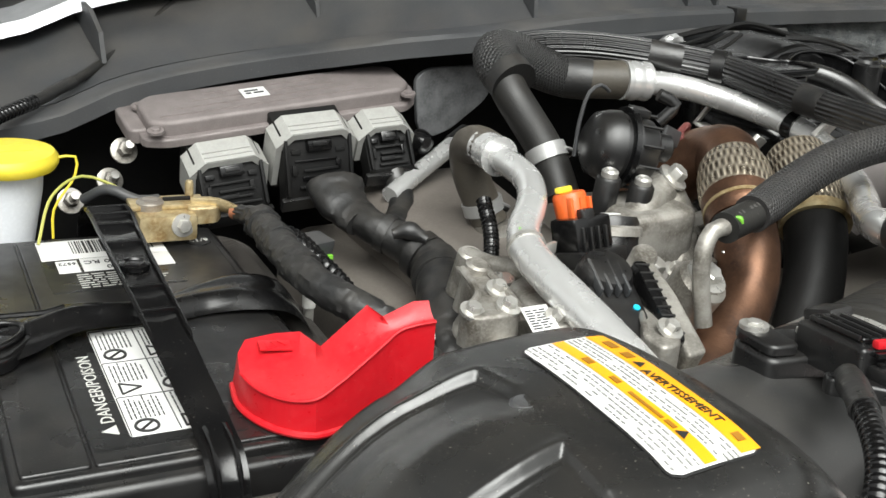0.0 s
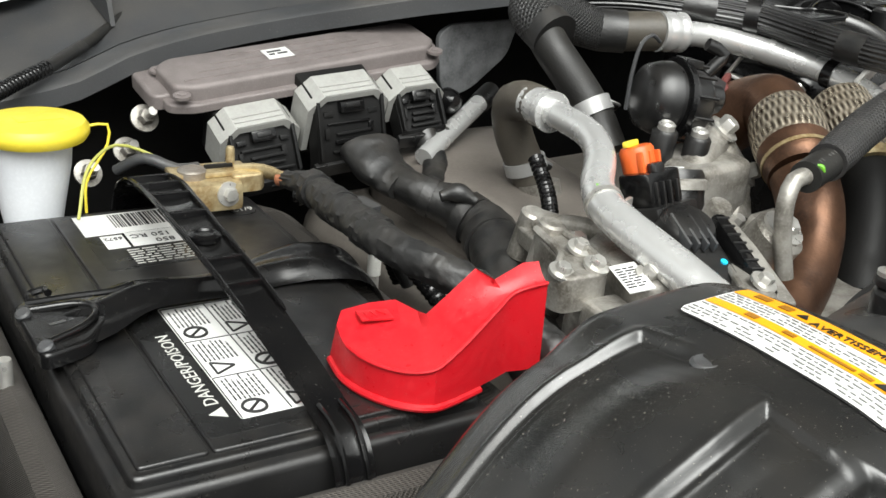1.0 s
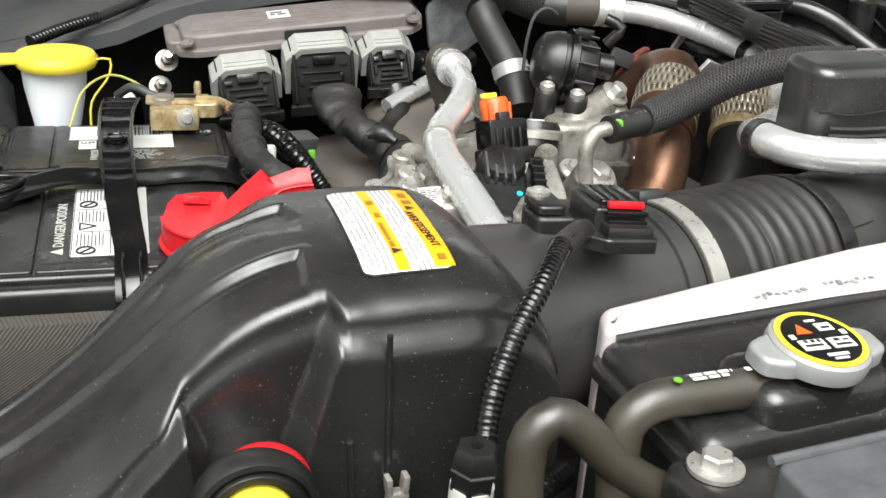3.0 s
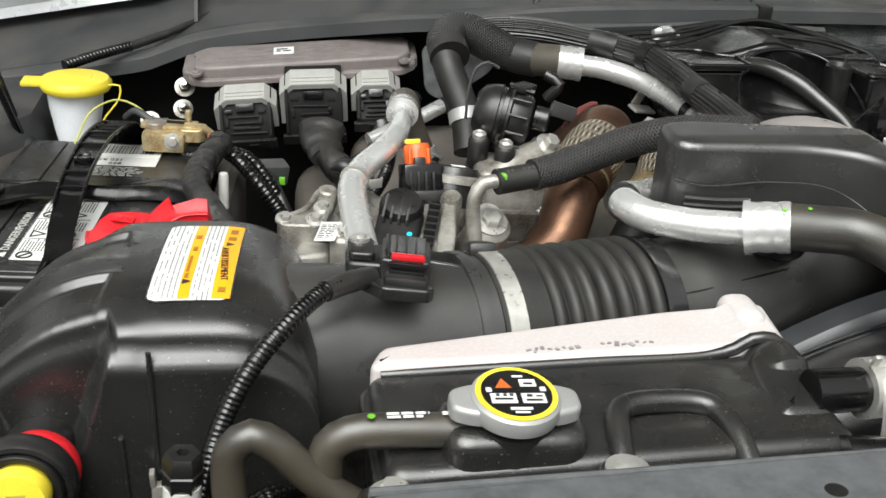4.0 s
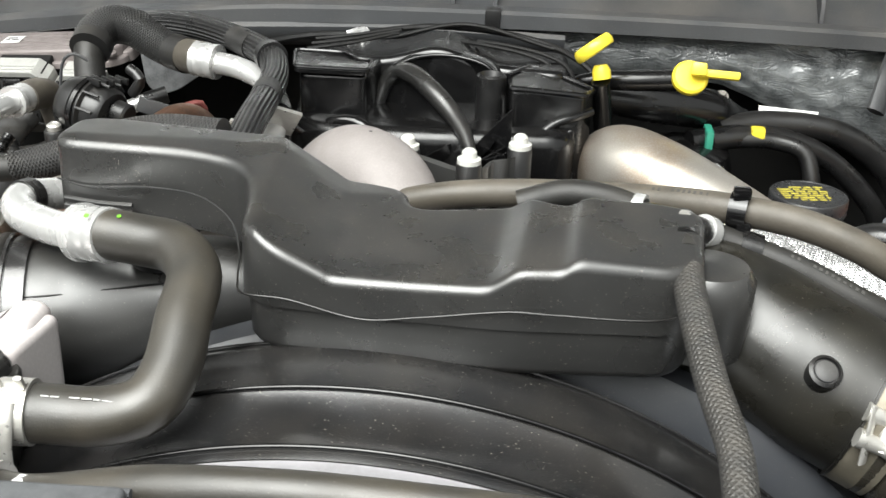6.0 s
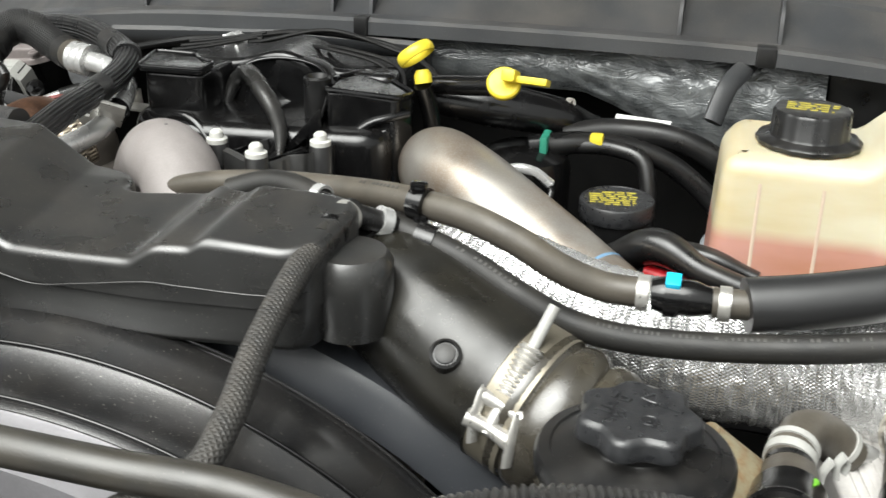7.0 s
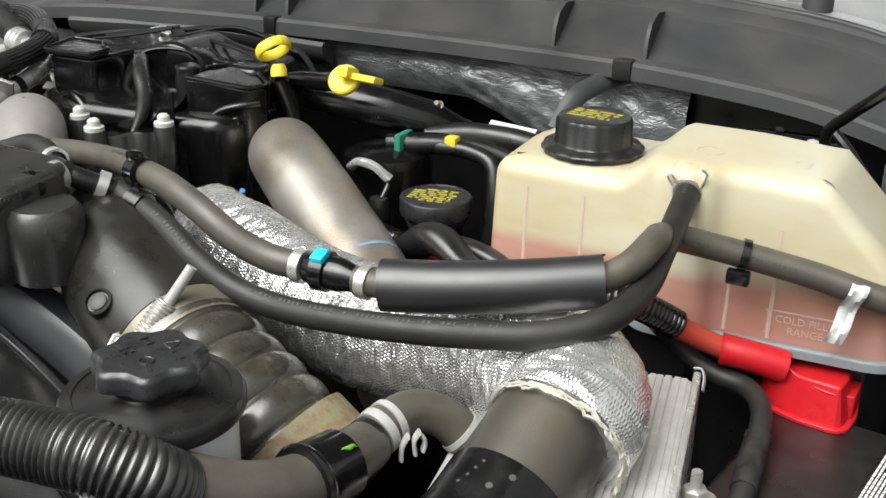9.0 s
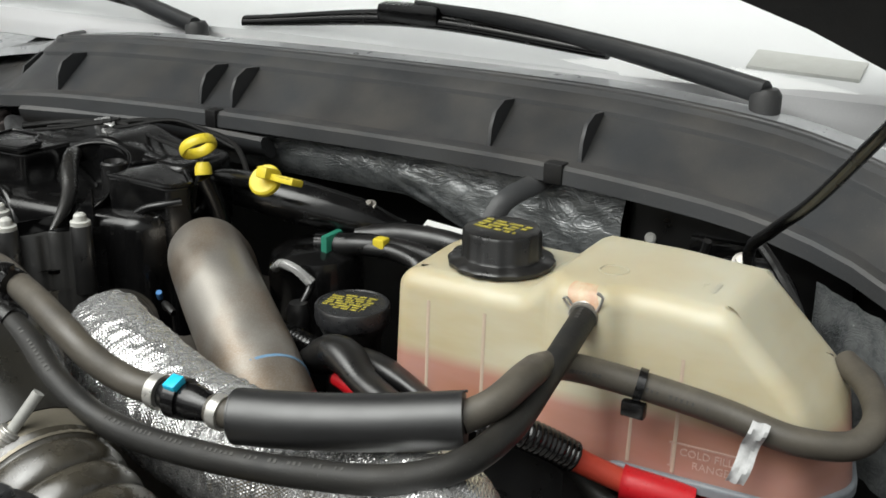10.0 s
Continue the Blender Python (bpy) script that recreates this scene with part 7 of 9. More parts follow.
part("dot", lathe([(0.0023, 0), (0.0023, 0.001)], tuple(AM @ Vector((0.009, -0.016, 0.012))), tuple(AM.to_3x3() @ Vector((0, 0, 1))), 10), CYAN, ac)
sn = thing("pressure_sensor", "black round sensor with a white label and pale rim", "sensor", (0.515, 0.57, 1.28))
part("body", lathe([(0.022, -0.03), (0.022, 0.0), (0.020, 0.004)], (0.508, 0.55, 1.30), (0.15, 0.3, 1), 26), BLACK, sn)
part("rim", lathe([(0.0245, -0.008), (0.0245, -0.002), (0.022, 0.0)], (0.508, 0.55, 1.298), (0.15, 0.3, 1), 26), CAST, sn)
part("label", box((0.511, 0.552, 1.3045), (0.012, 0.008, 0.001), 0.0003, (-14, 6, 0)), PAPER, sn)
for at in ((0.535, 0.585, 1.322), (0.557, 0.572, 1.318)):
    cs = thing("cap_screw", "silver-headed cap screw in a black grommet", "screw", at, group="cap screws")
    part("head", lathe([(0.0064, -0.003), (0.0064, 0.002), (0.0045, 0.0036), (0.0022, 0.002)], at, (0, -0.1, 1), 18), STEEL, cs)
    part("grommet", lathe([(0.0095, -0.03), (0.0095, -0.004), (0.008, -0.002)], at, (0, -0.1, 1), 20), BLACK, cs)
br = thing("valve_bracket", "cast aluminium bracket with bolts below the valve", "bracket", (0.58, 0.58, 1.25))
part("casting", tube([(0.54, 0.565, 1.285), (0.565, 0.575, 1.296), (0.60, 0.592, 1.302), (0.605, 0.575, 1.28), (0.59, 0.555, 1.25)], [0.012, 0.013, 0.014, 0.013, 0.015], 12, lump=0.25), CAST, br)
part("bolt", bolt((0.600, 0.585, 1.313), (0.3, -0.5, 0.8), 0.0075, 0.010), STEEL, br)
part("bolt", bolt((0.612, 0.565, 1.283), (0.4, -0.7, 0.5), 0.0065, 0.009), STEEL, br)
part("spring_clip", tube([(0.575, 0.50, 1.285), (0.60, 0.498, 1.30), (0.612, 0.49, 1.285), (0.598, 0.487, 1.268)], 0.002, 8), STEEL, br)
solid("corrugated_line", tube([(0.463, 0.64, 1.29), (0.455, 0.615, 1.272), (0.432, 0.58, 1.25), (0.42, 0.56, 1.23)], 0.0055, 12, 0.0012, ribs(0.004, 0.25)), GLOSS, "thin black corrugated line by the casting", "wire loom", group="wire looms")
solid("cross_pipe", tube([(0.4552, 0.765, 1.2539), (0.4771, 0.775, 1.2613), (0.5082, 0.79, 1.2705), (0.5371, 0.8, 1.2827), (0.5583, 0.81, 1.289)], 0.0082, 18), ALU, "aluminium tube crossing under the harness", "pipe")
solid("cross_pipe_sleeve", tube([(0.5371, 0.8, 1.2827), (0.5583, 0.81, 1.289)], 0.0094, 18), BLACK, "black heat-shrink sleeve on a tube", "sleeve")
pl2 = cushion(rounded([(0.524, 1.288), (0.5387, 1.278), (0.5604, 1.285), (0.598, 1.312), (0.610, 1.345), (0.5323, 1.344), (0.518, 1.336)], 0.008), -0.845, -0.84, 0.001, m=XZ)
solid("scratched_bracket", pl2, material("scratched_grey_sheet", (0.20, 0.205, 0.21), 0.45, 0.3, second=(0.08, 0.082, 0.085), blot=60, amount=0.9, bump=0.3), "scratched dark grey sheet bracket on the firewall", "bracket")
solid("bracket_stud", lathe([(0.010, -0.004), (0.012, 0.0), (0.009, 0.008), (0.004, 0.012)], (0.503, 0.80, 1.288), (0, -1, 0.3), 20), GLOSS, "black rubber buffer on the bracket", "buffer")

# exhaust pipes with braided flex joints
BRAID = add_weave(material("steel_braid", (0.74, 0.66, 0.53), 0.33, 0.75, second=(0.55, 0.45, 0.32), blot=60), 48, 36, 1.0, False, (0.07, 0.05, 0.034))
ex = thing("exhaust_pipe", "heat-browned steel exhaust pipe with a braided flex joint", "exhaust pipe", (0.6, 0.5, 1.2))
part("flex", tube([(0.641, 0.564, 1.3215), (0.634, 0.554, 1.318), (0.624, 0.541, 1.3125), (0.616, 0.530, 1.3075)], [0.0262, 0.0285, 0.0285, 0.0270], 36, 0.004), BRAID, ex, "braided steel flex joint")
part("collar", tube([(0.618, 0.532, 1.3085), (0.612, 0.523, 1.3035), (0.606, 0.514, 1.2975)], [0.0278, 0.0270, 0.0248], 36, 0.002), RUST, ex)
part("collar_ring", tube([(0.613, 0.5245, 1.3045), (0.6115, 0.522, 1.303)], 0.0276, 36, 0.001), BRASS, ex)
part("pipe", tube([(0.606, 0.514, 1.298), (0.599, 0.500, 1.285), (0.591, 0.488, 1.268), (0.570, 0.473, 1.249), (0.530, 0.455, 1.232), (0.475, 0.430, 1.215)], [0.0235, 0.0235, 0.0225, 0.0215, 0.021, 0.021], 32), RUST, ex)
part("upper_pipe", tube([(0.640, 0.563, 1.321), (0.652, 0.585, 1.325), (0.65, 0.615, 1.310), (0.63, 0.65, 1.27)], [0.025, 0.026, 0.027, 0.027], 28), RUST, ex)
FLANGE = material("red_brown_flange", (0.16, 0.045, 0.04), 0.5, 0.3, bump=0.3)
part("flange", box((0.6433, 0.628, 1.3232), (0.034, 0.008, 0.026), 0.003, (35, 10, 25)), FLANGE, ex, "red-brown flange")
part("flange_rim", tube([(0.630, 0.6195, 1.333), (0.655, 0.632, 1.3385), (0.6575, 0.638, 1.318)], 0.0028, 8), FLANGE, ex)
part("flange_stud", bolt((0.6415, 0.6225, 1.326), (0.3, -0.75, 0.55), 0.006, 0.006), DARK, ex)
ex2 = thing("exhaust_pipe", "second exhaust pipe with a braided flex joint, its pipe black as deep shade", "exhaust pipe", (0.7, 0.5, 1.2))
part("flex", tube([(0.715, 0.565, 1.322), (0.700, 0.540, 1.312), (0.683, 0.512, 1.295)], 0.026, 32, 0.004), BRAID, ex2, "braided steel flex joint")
# lower pipe coloured black to pass for the shaded void below the joint
part("pipe", tube([(0.688, 0.520, 1.300), (0.676, 0.503, 1.287), (0.655, 0.480, 1.26), (0.62, 0.455, 1.22)], [0.0245, 0.0235, 0.0225, 0.022], 28), DARK, ex2)
part("collar", tube([(0.6835, 0.513, 1.2955), (0.679, 0.5065, 1.2905)], 0.0272, 32, 0.002), BRASS, ex2)
cp2 = thing("charge_pipe", "pale cast aluminium charge pipe at the engine's centre", "pipe", (0.84, 0.5, 1.25))
part("pipe", tube([(0.775, 0.57, 1.275), (0.795, 0.555, 1.308), (0.82, 0.53, 1.325), (0.848, 0.505, 1.319), (0.868, 0.47, 1.285), (0.875, 0.45, 1.25)], [0.034, 0.035, 0.0355, 0.0355, 0.035, 0.034], 40), material("pale_sandcast_alloy", (0.235, 0.215, 0.208), 0.6, 0.1, second=(0.17, 0.152, 0.145), blot=30, amount=0.5, bump=0.35, grain=600), cp2)
part("seal", lathe([(0.0015, -0.001), (0.0015, 0.002)], (0.83, 0.52, 1.359), seg=8), INK, cp2)
for at, s in (((0.745, 0.565, 1.350), 0.03), ((0.70, 0.60, 1.325), 0.026)):
    sb2 = thing("metal_tab", "bent bright metal bracket tab", "bracket", at, group="bracket tabs")
    part("tab", box(at, (s, 0.004, s * 0.9), 0.001, (30, 20, 25)), STEEL, sb2)

# black plastic intake cover with its scoop
ic = thing("intake_cover", "glossy black moulded intake cover with ribs and a scoop", "intake cover", (0.87, 0.65, 1.2))
part("base", cushion(rounded([(0.735, 0.62), (0.80, 0.60), (0.99, 0.62), (1.005, 0.70), (0.95, 0.775), (0.76, 0.775), (0.73, 0.70)], 0.02), 1.20, 1.335, 0.015, n=5), GLOSS, ic)
part("left_block", cushion(rounded([(0.745, 0.636), (0.805, 0.639), (0.810, 0.71), (0.735, 0.71)], 0.008), 1.26, 1.372, 0.004), GLOSS, ic)
lid = [(0.742, 0.631), (0.808, 0.634), (0.806, 0.668), (0.790, 0.672), (0.775, 0.690), (0.73, 0.690)]
part("left_lid", cushion(rounded(lid, 0.006), 1.3735, 1.3785, 0.002), GLOSS, ic)
part("left_lid_rim", tube([(*p, 1.379) for p in rounded(lid, 0.006, 3)] + [(*rounded(lid, 0.006, 3)[0], 1.379)], 0.0016, 8, 0.006), GLOSS, ic)
part("left_arch", tube([(0.760, 0.628, 1.305), (0.775, 0.622, 1.330), (0.800, 0.616, 1.336), (0.822, 0.608, 1.322), (0.835, 0.60, 1.295)], 0.006, 10), GLOSS, ic)
part("rear_deck", cushion(rounded([(0.73, 0.69), (0.80, 0.70), (0.90, 0.70), (0.985, 0.69), (0.985, 0.775), (0.74, 0.785)], 0.02), 1.30, 1.372, 0.008, lambda x, y: 0.014 * math.exp(-((x - 0.862) / 0.035) ** 2)), GLOSS, ic)
# scoop: a hood that springs from a curved lip and falls back to the deck, open towards the front
lip_c = spline([(0.8065, 0.672, 1.300), (0.8070, 0.682, 1.340), (0.8125, 0.688, 1.3585), (0.8235, 0.686, 1.3690), (0.840, 0.667, 1.3715), (0.860, 0.645, 1.3640), (0.880, 0.627, 1.3500), (0.8955, 0.606, 1.3370), (0.908, 0.578, 1.3180)], 0.004)[0]


def along(line_, f):
    k = f * (len(line_) - 1)
    i = min(int(k), len(line_) - 2)
    return line_[i].lerp(line_[i + 1], k - i)


def section(rows_, n):
    """A smooth row of n points through the given ones."""
    line_ = spline(rows_, 0.0015)[0]
    return [along(line_, u / (n - 1)) for u in range(n)]


face = []
for i in range(57):
    f = i / 56
    ridge_p = along(lip_c, f)
    drop = 0.016 + 0.032 * math.sin(math.pi * min(1.0, f * 1.15)) ** 0.8
    low = ridge_p + Vector((-0.003, -0.009, -drop))
    face.append(section([ridge_p, low.lerp(ridge_p, 0.6) + Vector((0.005, 0.006, 0.0)), low.lerp(ridge_p, 0.25) + Vector((0.003, 0.004, 0.0)), low, low + Vector((-0.006, -0.007, -0.004)), low + Vector((-0.014, -0.012, -0.02))], 30))
part("scoop_face", loft(face), GLOSS, ic)
crest = spline([(0.8235, 0.686, 1.3690), (0.838, 0.694, 1.3755), (0.860, 0.700, 1.3790), (0.888, 0.700, 1.3780), (0.912, 0.690, 1.3730), (0.926, 0.665, 1.3600), (0.930, 0.630, 1.3420), (0.922, 0.598, 1.3270), (0.908, 0.578, 1.3180)], 0.004)[0]
rim = [along(lip_c, 0.99 - 0.59 * i / 40) for i in range(40)] + [along(crest, i / 44) for i in range(44)]
core_p = sum(rim, Vector((0, 0, 0))) / len(rim)
hollow = []
for k in range(11):
    u = k / 10
    hollow.append([q.lerp(core_p, 0.78 * u) + Vector((0.006, 0.030, -0.034)) * math.sin(math.pi / 2 * min(1.0, u * 1.25)) for q in rim])
cavity = loft(hollow, close=True)
cavity.faces.new([v for v in cavity.verts][-len(rim):])
part("scoop_hollow", cavity, GLOSS, ic, "dark hollow of the scoop")
part("scoop_roof", loft([[p_ + Vector((0.0, 0.0, 0.001)), p_ + Vector((0.001, 0.010, 0.003)), p_ + Vector((0.004, 0.030, 0.0)), p_ + Vector((0.006, 0.050, -0.012))] for p_ in [along(lip_c, 0.1 + 0.3 * i / 12) for i in range(12)] + [along(crest, 0.7 * i / 24) for i in range(25)]]), GLOSS, ic)
broad = [0.0020 + 0.0072 * math.sin(math.pi * min(1.0, max(0.0, (i / 28 - 0.05) / 0.95))) ** 0.7 for i in range(29)]
part("scoop_lip", tube([tuple(along(lip_c, i / 28) + Vector((0.55, 0.40, -0.55)) * broad[i]) for i in range(29)], broad, 24, 0.004), SATIN, ic, "broad rolled lip")
part("scoop_lip", tube([tuple(along(crest, 0.75 * i / 20)) for i in range(21)], [0.0030] + [0.0020] * 19 + [0.001], 12, 0.004), GLOSS, ic)
RB = [(0.936, 0.634), (1.0, 0.652), (1.010, 0.678), (0.97, 0.708), (0.948, 0.712), (0.930, 0.68)]
part("right_block", cushion(rounded(RB, 0.006), 1.20, 1.370, 0.005, lambda x, y: -0.16 * max(0.0, x - 0.955)), GLOSS, ic)
part("right_lid_rim", tube([(p.x, p.y, 1.3705 - 0.16 * max(0.0, p.x - 0.955)) for p in rounded(RB, 0.006, 3)], 0.0025, 8, 0.006), GLOSS, ic)
part("right_ledge", tube([(0.943, 0.628, 1.305), (0.957, 0.634, 1.322), (0.975, 0.642, 1.338), (0.992, 0.649, 1.3435), (1.008, 0.664, 1.346)], 0.0042, 10), GLOSS, ic)
part("right_panel", cushion(rounded([(0.940, 1.21), (1.0, 1.21), (1.0, 1.335), (0.965, 1.322), (0.943, 1.30)], 0.006), 0, 0.006, 0.002, m=Matrix.Translation((-0.005, 0.635, 0)) @ pose(0.94, 0, 0, 0, 0, 15) @ Matrix.Translation((-0.94, 0, 0)) @ Matrix(((1, 0, 0, 0), (0, 0, -1, 0), (0, 1, 0, 0), (0, 0, 0, 1)))), GLOSS, ic)
part("boss", lathe([(0.0135, -0.07), (0.0135, 0.0), (0.011, 0.002), (0.009, -0.003)], (0.916, 0.664, 1.373), seg=24), BLACK, ic)
part("rib", cushion([Vector((0.0, 0.0)), Vector((0.042, 0.0)), Vector((0.042, 0.048))], -0.0015, 0.0015, 0.0004, m=Matrix.Translation((0.897, 0.612, 1.312)) @ Matrix(((1, 0, 0, 0), (0, 0, -1, 0), (0, 1, 0, 0), (0, 0, 0, 1)))), GLOSS, ic)
for k, (dx, r) in enumerate(((0.0, 0.003), (0.016, 0.003))):
    part("gutter", tube([(0.880 + dx, 0.748 + dx * 0.3, 1.382), (0.905 + dx, 0.735 + dx * 0.4, 1.383), (0.945 + dx, 0.732 + dx * 0.3, 1.377), (0.968 + dx, 0.722, 1.370), (0.978 + dx, 0.700, 1.352), (0.980 + dx, 0.690, 1.32)], r * 0.7, 8), DARK, ic)
for k in range(3):
    part("gutter", tube([(0.735, 0.715 + 0.02 * k, 1.374), (0.775, 0.722 + 0.018 * k, 1.380), (0.82, 0.742 + 0.012 * k, 1.388)], 0.0018, 8), DARK, ic)
RL = [(0.851, 0.568), (0.871, 0.555), (0.893, 0.539), (0.908, 0.532), (0.917, 0.543), (0.923, 0.559), (0.936, 0.567), (0.950, 0.586)]
part("front_rail", loft([[(x, y, 1.24), (x, y, 1.3265), (x + 0.003, y + 0.003, 1.3285), (x + 0.006, y + 0.006, 1.3265), (x + 0.006, y + 0.006, 1.24)] for x, y in [(p.x, p.y) for p in spline([(*q, 0) for q in RL], 0.005)[0]]]), DUCT, ic)
part("cast_flange", loft([[(x - 0.012, y - 0.012, 1.252), (x - 0.012, y - 0.012, 1.264), (x - 0.008, y - 0.008, 1.268), (x + 0.01, y + 0.01, 1.268)] for x, y in [(p.x, p.y) for p in spline([(*q, 0) for q in RL], 0.005)[0]]]), CAST, ic, "pale cast flange under the cover")
part("rail_ledge", loft([[(x - 0.004, y - 0.004, 1.286), (x - 0.004, y - 0.004, 1.290), (x + 0.02, y + 0.025, 1.290)] for x, y in [(p.x, p.y) for p in spline([(*q, 0) for q in RL], 0.005)[0]]]), GLOSS, ic)
for a_, b_ in (((0.905, 0.550), (0.935, 0.615)), ((0.918, 0.572), (0.950, 0.612)), ((0.868, 0.570), (0.885, 0.610)), ((0.934, 0.585), (0.905, 0.618))):
    part("web", loft([[(*a_, 1.25), (*a_, 1.325), (a_[0] + 0.002, a_[1], 1.325), (a_[0] + 0.002, a_[1], 1.25)], [(*b_, 1.25), (*b_, 1.325), (b_[0] + 0.002, b_[1], 1.325), (b_[0] + 0.002, b_[1], 1.25)]], close=True), GLOSS, ic)
for at in ((0.854, 0.567, 1.333), (0.909, 0.531, 1.337), (0.948, 0.586, 1.334)):
    part("post", lathe([(0.011, -0.07), (0.0105, -0.002), (0.009, 0.0)], at, seg=20), BLACK, ic)
    ib = thing("cover_bolt", "pale flange bolt on the intake cover", "bolt", at, group="intake cover bolts")
    part("head", lathe([(0.0098, -0.001), (0.0098, 0.003), (0.0065, 0.004), (0.006, 0.009), (0.004, 0.011)], at, seg=16), WHITE, ib)
solid("foil_wrap", tube([(0.7609, 0.785, 1.3728), (0.7769, 0.786, 1.3748), (0.7899, 0.784, 1.3718)], [0.004, 0.0075, 0.003], 14, 0.002, lump=0.6), ALU, "crumpled foil over a connector below the cowl", "foil wrap")
for pts, r in ((((0.73, 0.80, 1.362), (0.85, 0.80, 1.383), (0.95, 0.80, 1.375), (1.0, 0.77, 1.362), (1.03, 0.74, 1.34)), 0.004), (((0.74, 0.79, 1.366), (0.80, 0.785, 1.372), (0.88, 0.795, 1.388), (0.97, 0.79, 1.37)), 0.003), (((0.66, 0.76, 1.36), (0.72, 0.79, 1.368), (0.80, 0.80, 1.372)), 0.005)):
    solid("cowl_wire", tube(pts, r * 0.8, 8), DARK, "black wiring lying along the cowl", "wire", group="wires under the cowl")
solid("rear_gutter", tube([(0.62, 0.80, 1.362), (0.80, 0.825, 1.366), (0.90, 0.832, 1.364), (0.98, 0.835, 1.362)], 0.009, 10, flat=(1, 2)), COWL, "grey trough below the cowl", "trough", kind="structure")

# ---- driver side ----
for at, ring_at, nm in (((1.004, 0.692, 1.374), (1.012, 0.680, 1.392), "oil"), ((1.098, 0.690, 1.377), None, "fluid")):
    d = thing("dipstick", "yellow dipstick handle on a black tube", "dipstick", at, group="dipsticks")
    if ring_at:
        c = Vector((1.006, 0.694, 1.397))
        e1, e2 = Vector((0.72, -0.2, 0.64)).normalized(), Vector((0.30, 0.93, -0.05)).normalized()
        pts = [c + e1 * 0.0165 * math.cos(a) + e2 * 0.0165 * math.sin(a) for a in [2 * math.pi * i / 18 for i in range(19)]]
        part("ring", tube([tuple(p) for p in pts], 0.0036, 10, 0.003, flat=(0.8, 1.6)), YELLOW, d)
        part("stem", lathe([(0.0085, -0.006), (0.0085, 0.002), (0.006, 0.007)], (1.015, 0.690, 1.3755), (-0.2, 0.2, 1), 18), YELLOW, d)
        part("tube", tube([(1.015, 0.690, 1.3675), (1.02, 0.702, 1.335), (1.03, 0.715, 1.25)], 0.009, 14), GLOSS, d)
    else:
        part("cap", lathe([(0.0150, -0.005), (0.0165, -0.003), (0.0165, 0.002), (0.0145, 0.004), (0.008, 0.0045)], (1.095, 0.690, 1.376), (0.1, -0.72, 0.62), 28), YELLOW, d)
        part("handle", box((1.118, 0.688, 1.381), (0.042, 0.016, 0.007), 0.002, (-20, 0, -8)), YELLOW, d)
        part("grip", box((1.102, 0.686, 1.385), (0.014, 0.020, 0.012), 0.003, (-20, 0, -8)), YELLOW, d)
        part("print", bars([(0, 0, 0.018, 0.0025), (0, 0.004, 0.016, 0.0065)], pose(1.116, 0.681, 1.3855, -20, 0, -8)), INK, d)
        part("tube", tube([(1.09, 0.695, 1.372), (1.06, 0.708, 1.366), (1.0, 0.725, 1.355), (0.97, 0.74, 1.33)], [0.0105, 0.010, 0.009, 0.009], 14), GLOSS, d)

cac = thing("charge_air_pipe", "large stained steel charge air pipe", "pipe", (1.12, 0.6, 1.2))
part("pipe", tube([(1.035, 0.70, 1.24), (1.03, 0.69, 1.275), (1.040, 0.662, 1.296), (1.075, 0.632, 1.293), (1.13, 0.595, 1.272), (1.19, 0.555, 1.247), (1.25, 0.51, 1.222), (1.30, 0.46, 1.20)], [0.036, 0.037, 0.0385, 0.039, 0.040, 0.041, 0.042, 0.042], 40), WORN_STEEL, cac)
part("paint_stripe", tube([(1.205, 0.545, 1.2405), (1.2075, 0.5433, 1.2395)], 0.04165, 40, 0.001), material("faint_blue_mark", (0.16, 0.28, 0.42), 0.4), cac, "thin blue paint ring")

fd = thing("wrapped_duct", "charge duct wrapped in crinkled silver foil", "duct", (1.3, 0.45, 1.15))
part("wrap", tube([(1.070, 0.508, 1.283), (1.10, 0.475, 1.288), (1.15, 0.448, 1.286), (1.22, 0.430, 1.272), (1.30, 0.424, 1.262), (1.37, 0.428, 1.262), (1.43, 0.419, 1.268), (1.465, 0.394, 1.272), (1.4745, 0.368, 1.269), (1.4725, 0.349, 1.263)], [0.032, 0.038, 0.044, 0.046, 0.048, 0.049, 0.050, 0.050, 0.0495, 0.0495], 120, 0.0013, ribs(0.0038, 0.014), crinkle=0.0015), FOIL, fd, "crinkled foil wrap")
part("neck", tube([(1.050, 0.535, 1.268), (1.060, 0.522, 1.275), (1.075, 0.505, 1.282)], 0.0325, 32, 0.003, ribs(0.009, 0.08)), RUBBER, fd, "black rubber neck")
CUFF, CAX = Vector((1.4725, 0.349, 1.263)), Vector((-0.10, -0.93, -0.34)).normalized()
CX = Vector((1, 0, 0)) - CAX * CAX.x
CX.normalize()
CY = CX.cross(CAX) * (1 if CX.cross(CAX).z > 0 else -1)
FRAY = material("frayed_fabric", (0.50, 0.475, 0.42), 0.8, second=(0.3, 0.27, 0.2), blot=200, bump=0.6, bump_scale=500)


def on_cuff(a, r, d=0.0):
    return CUFF + CX * r * math.cos(a) + CY * r * math.sin(a) + CAX * d


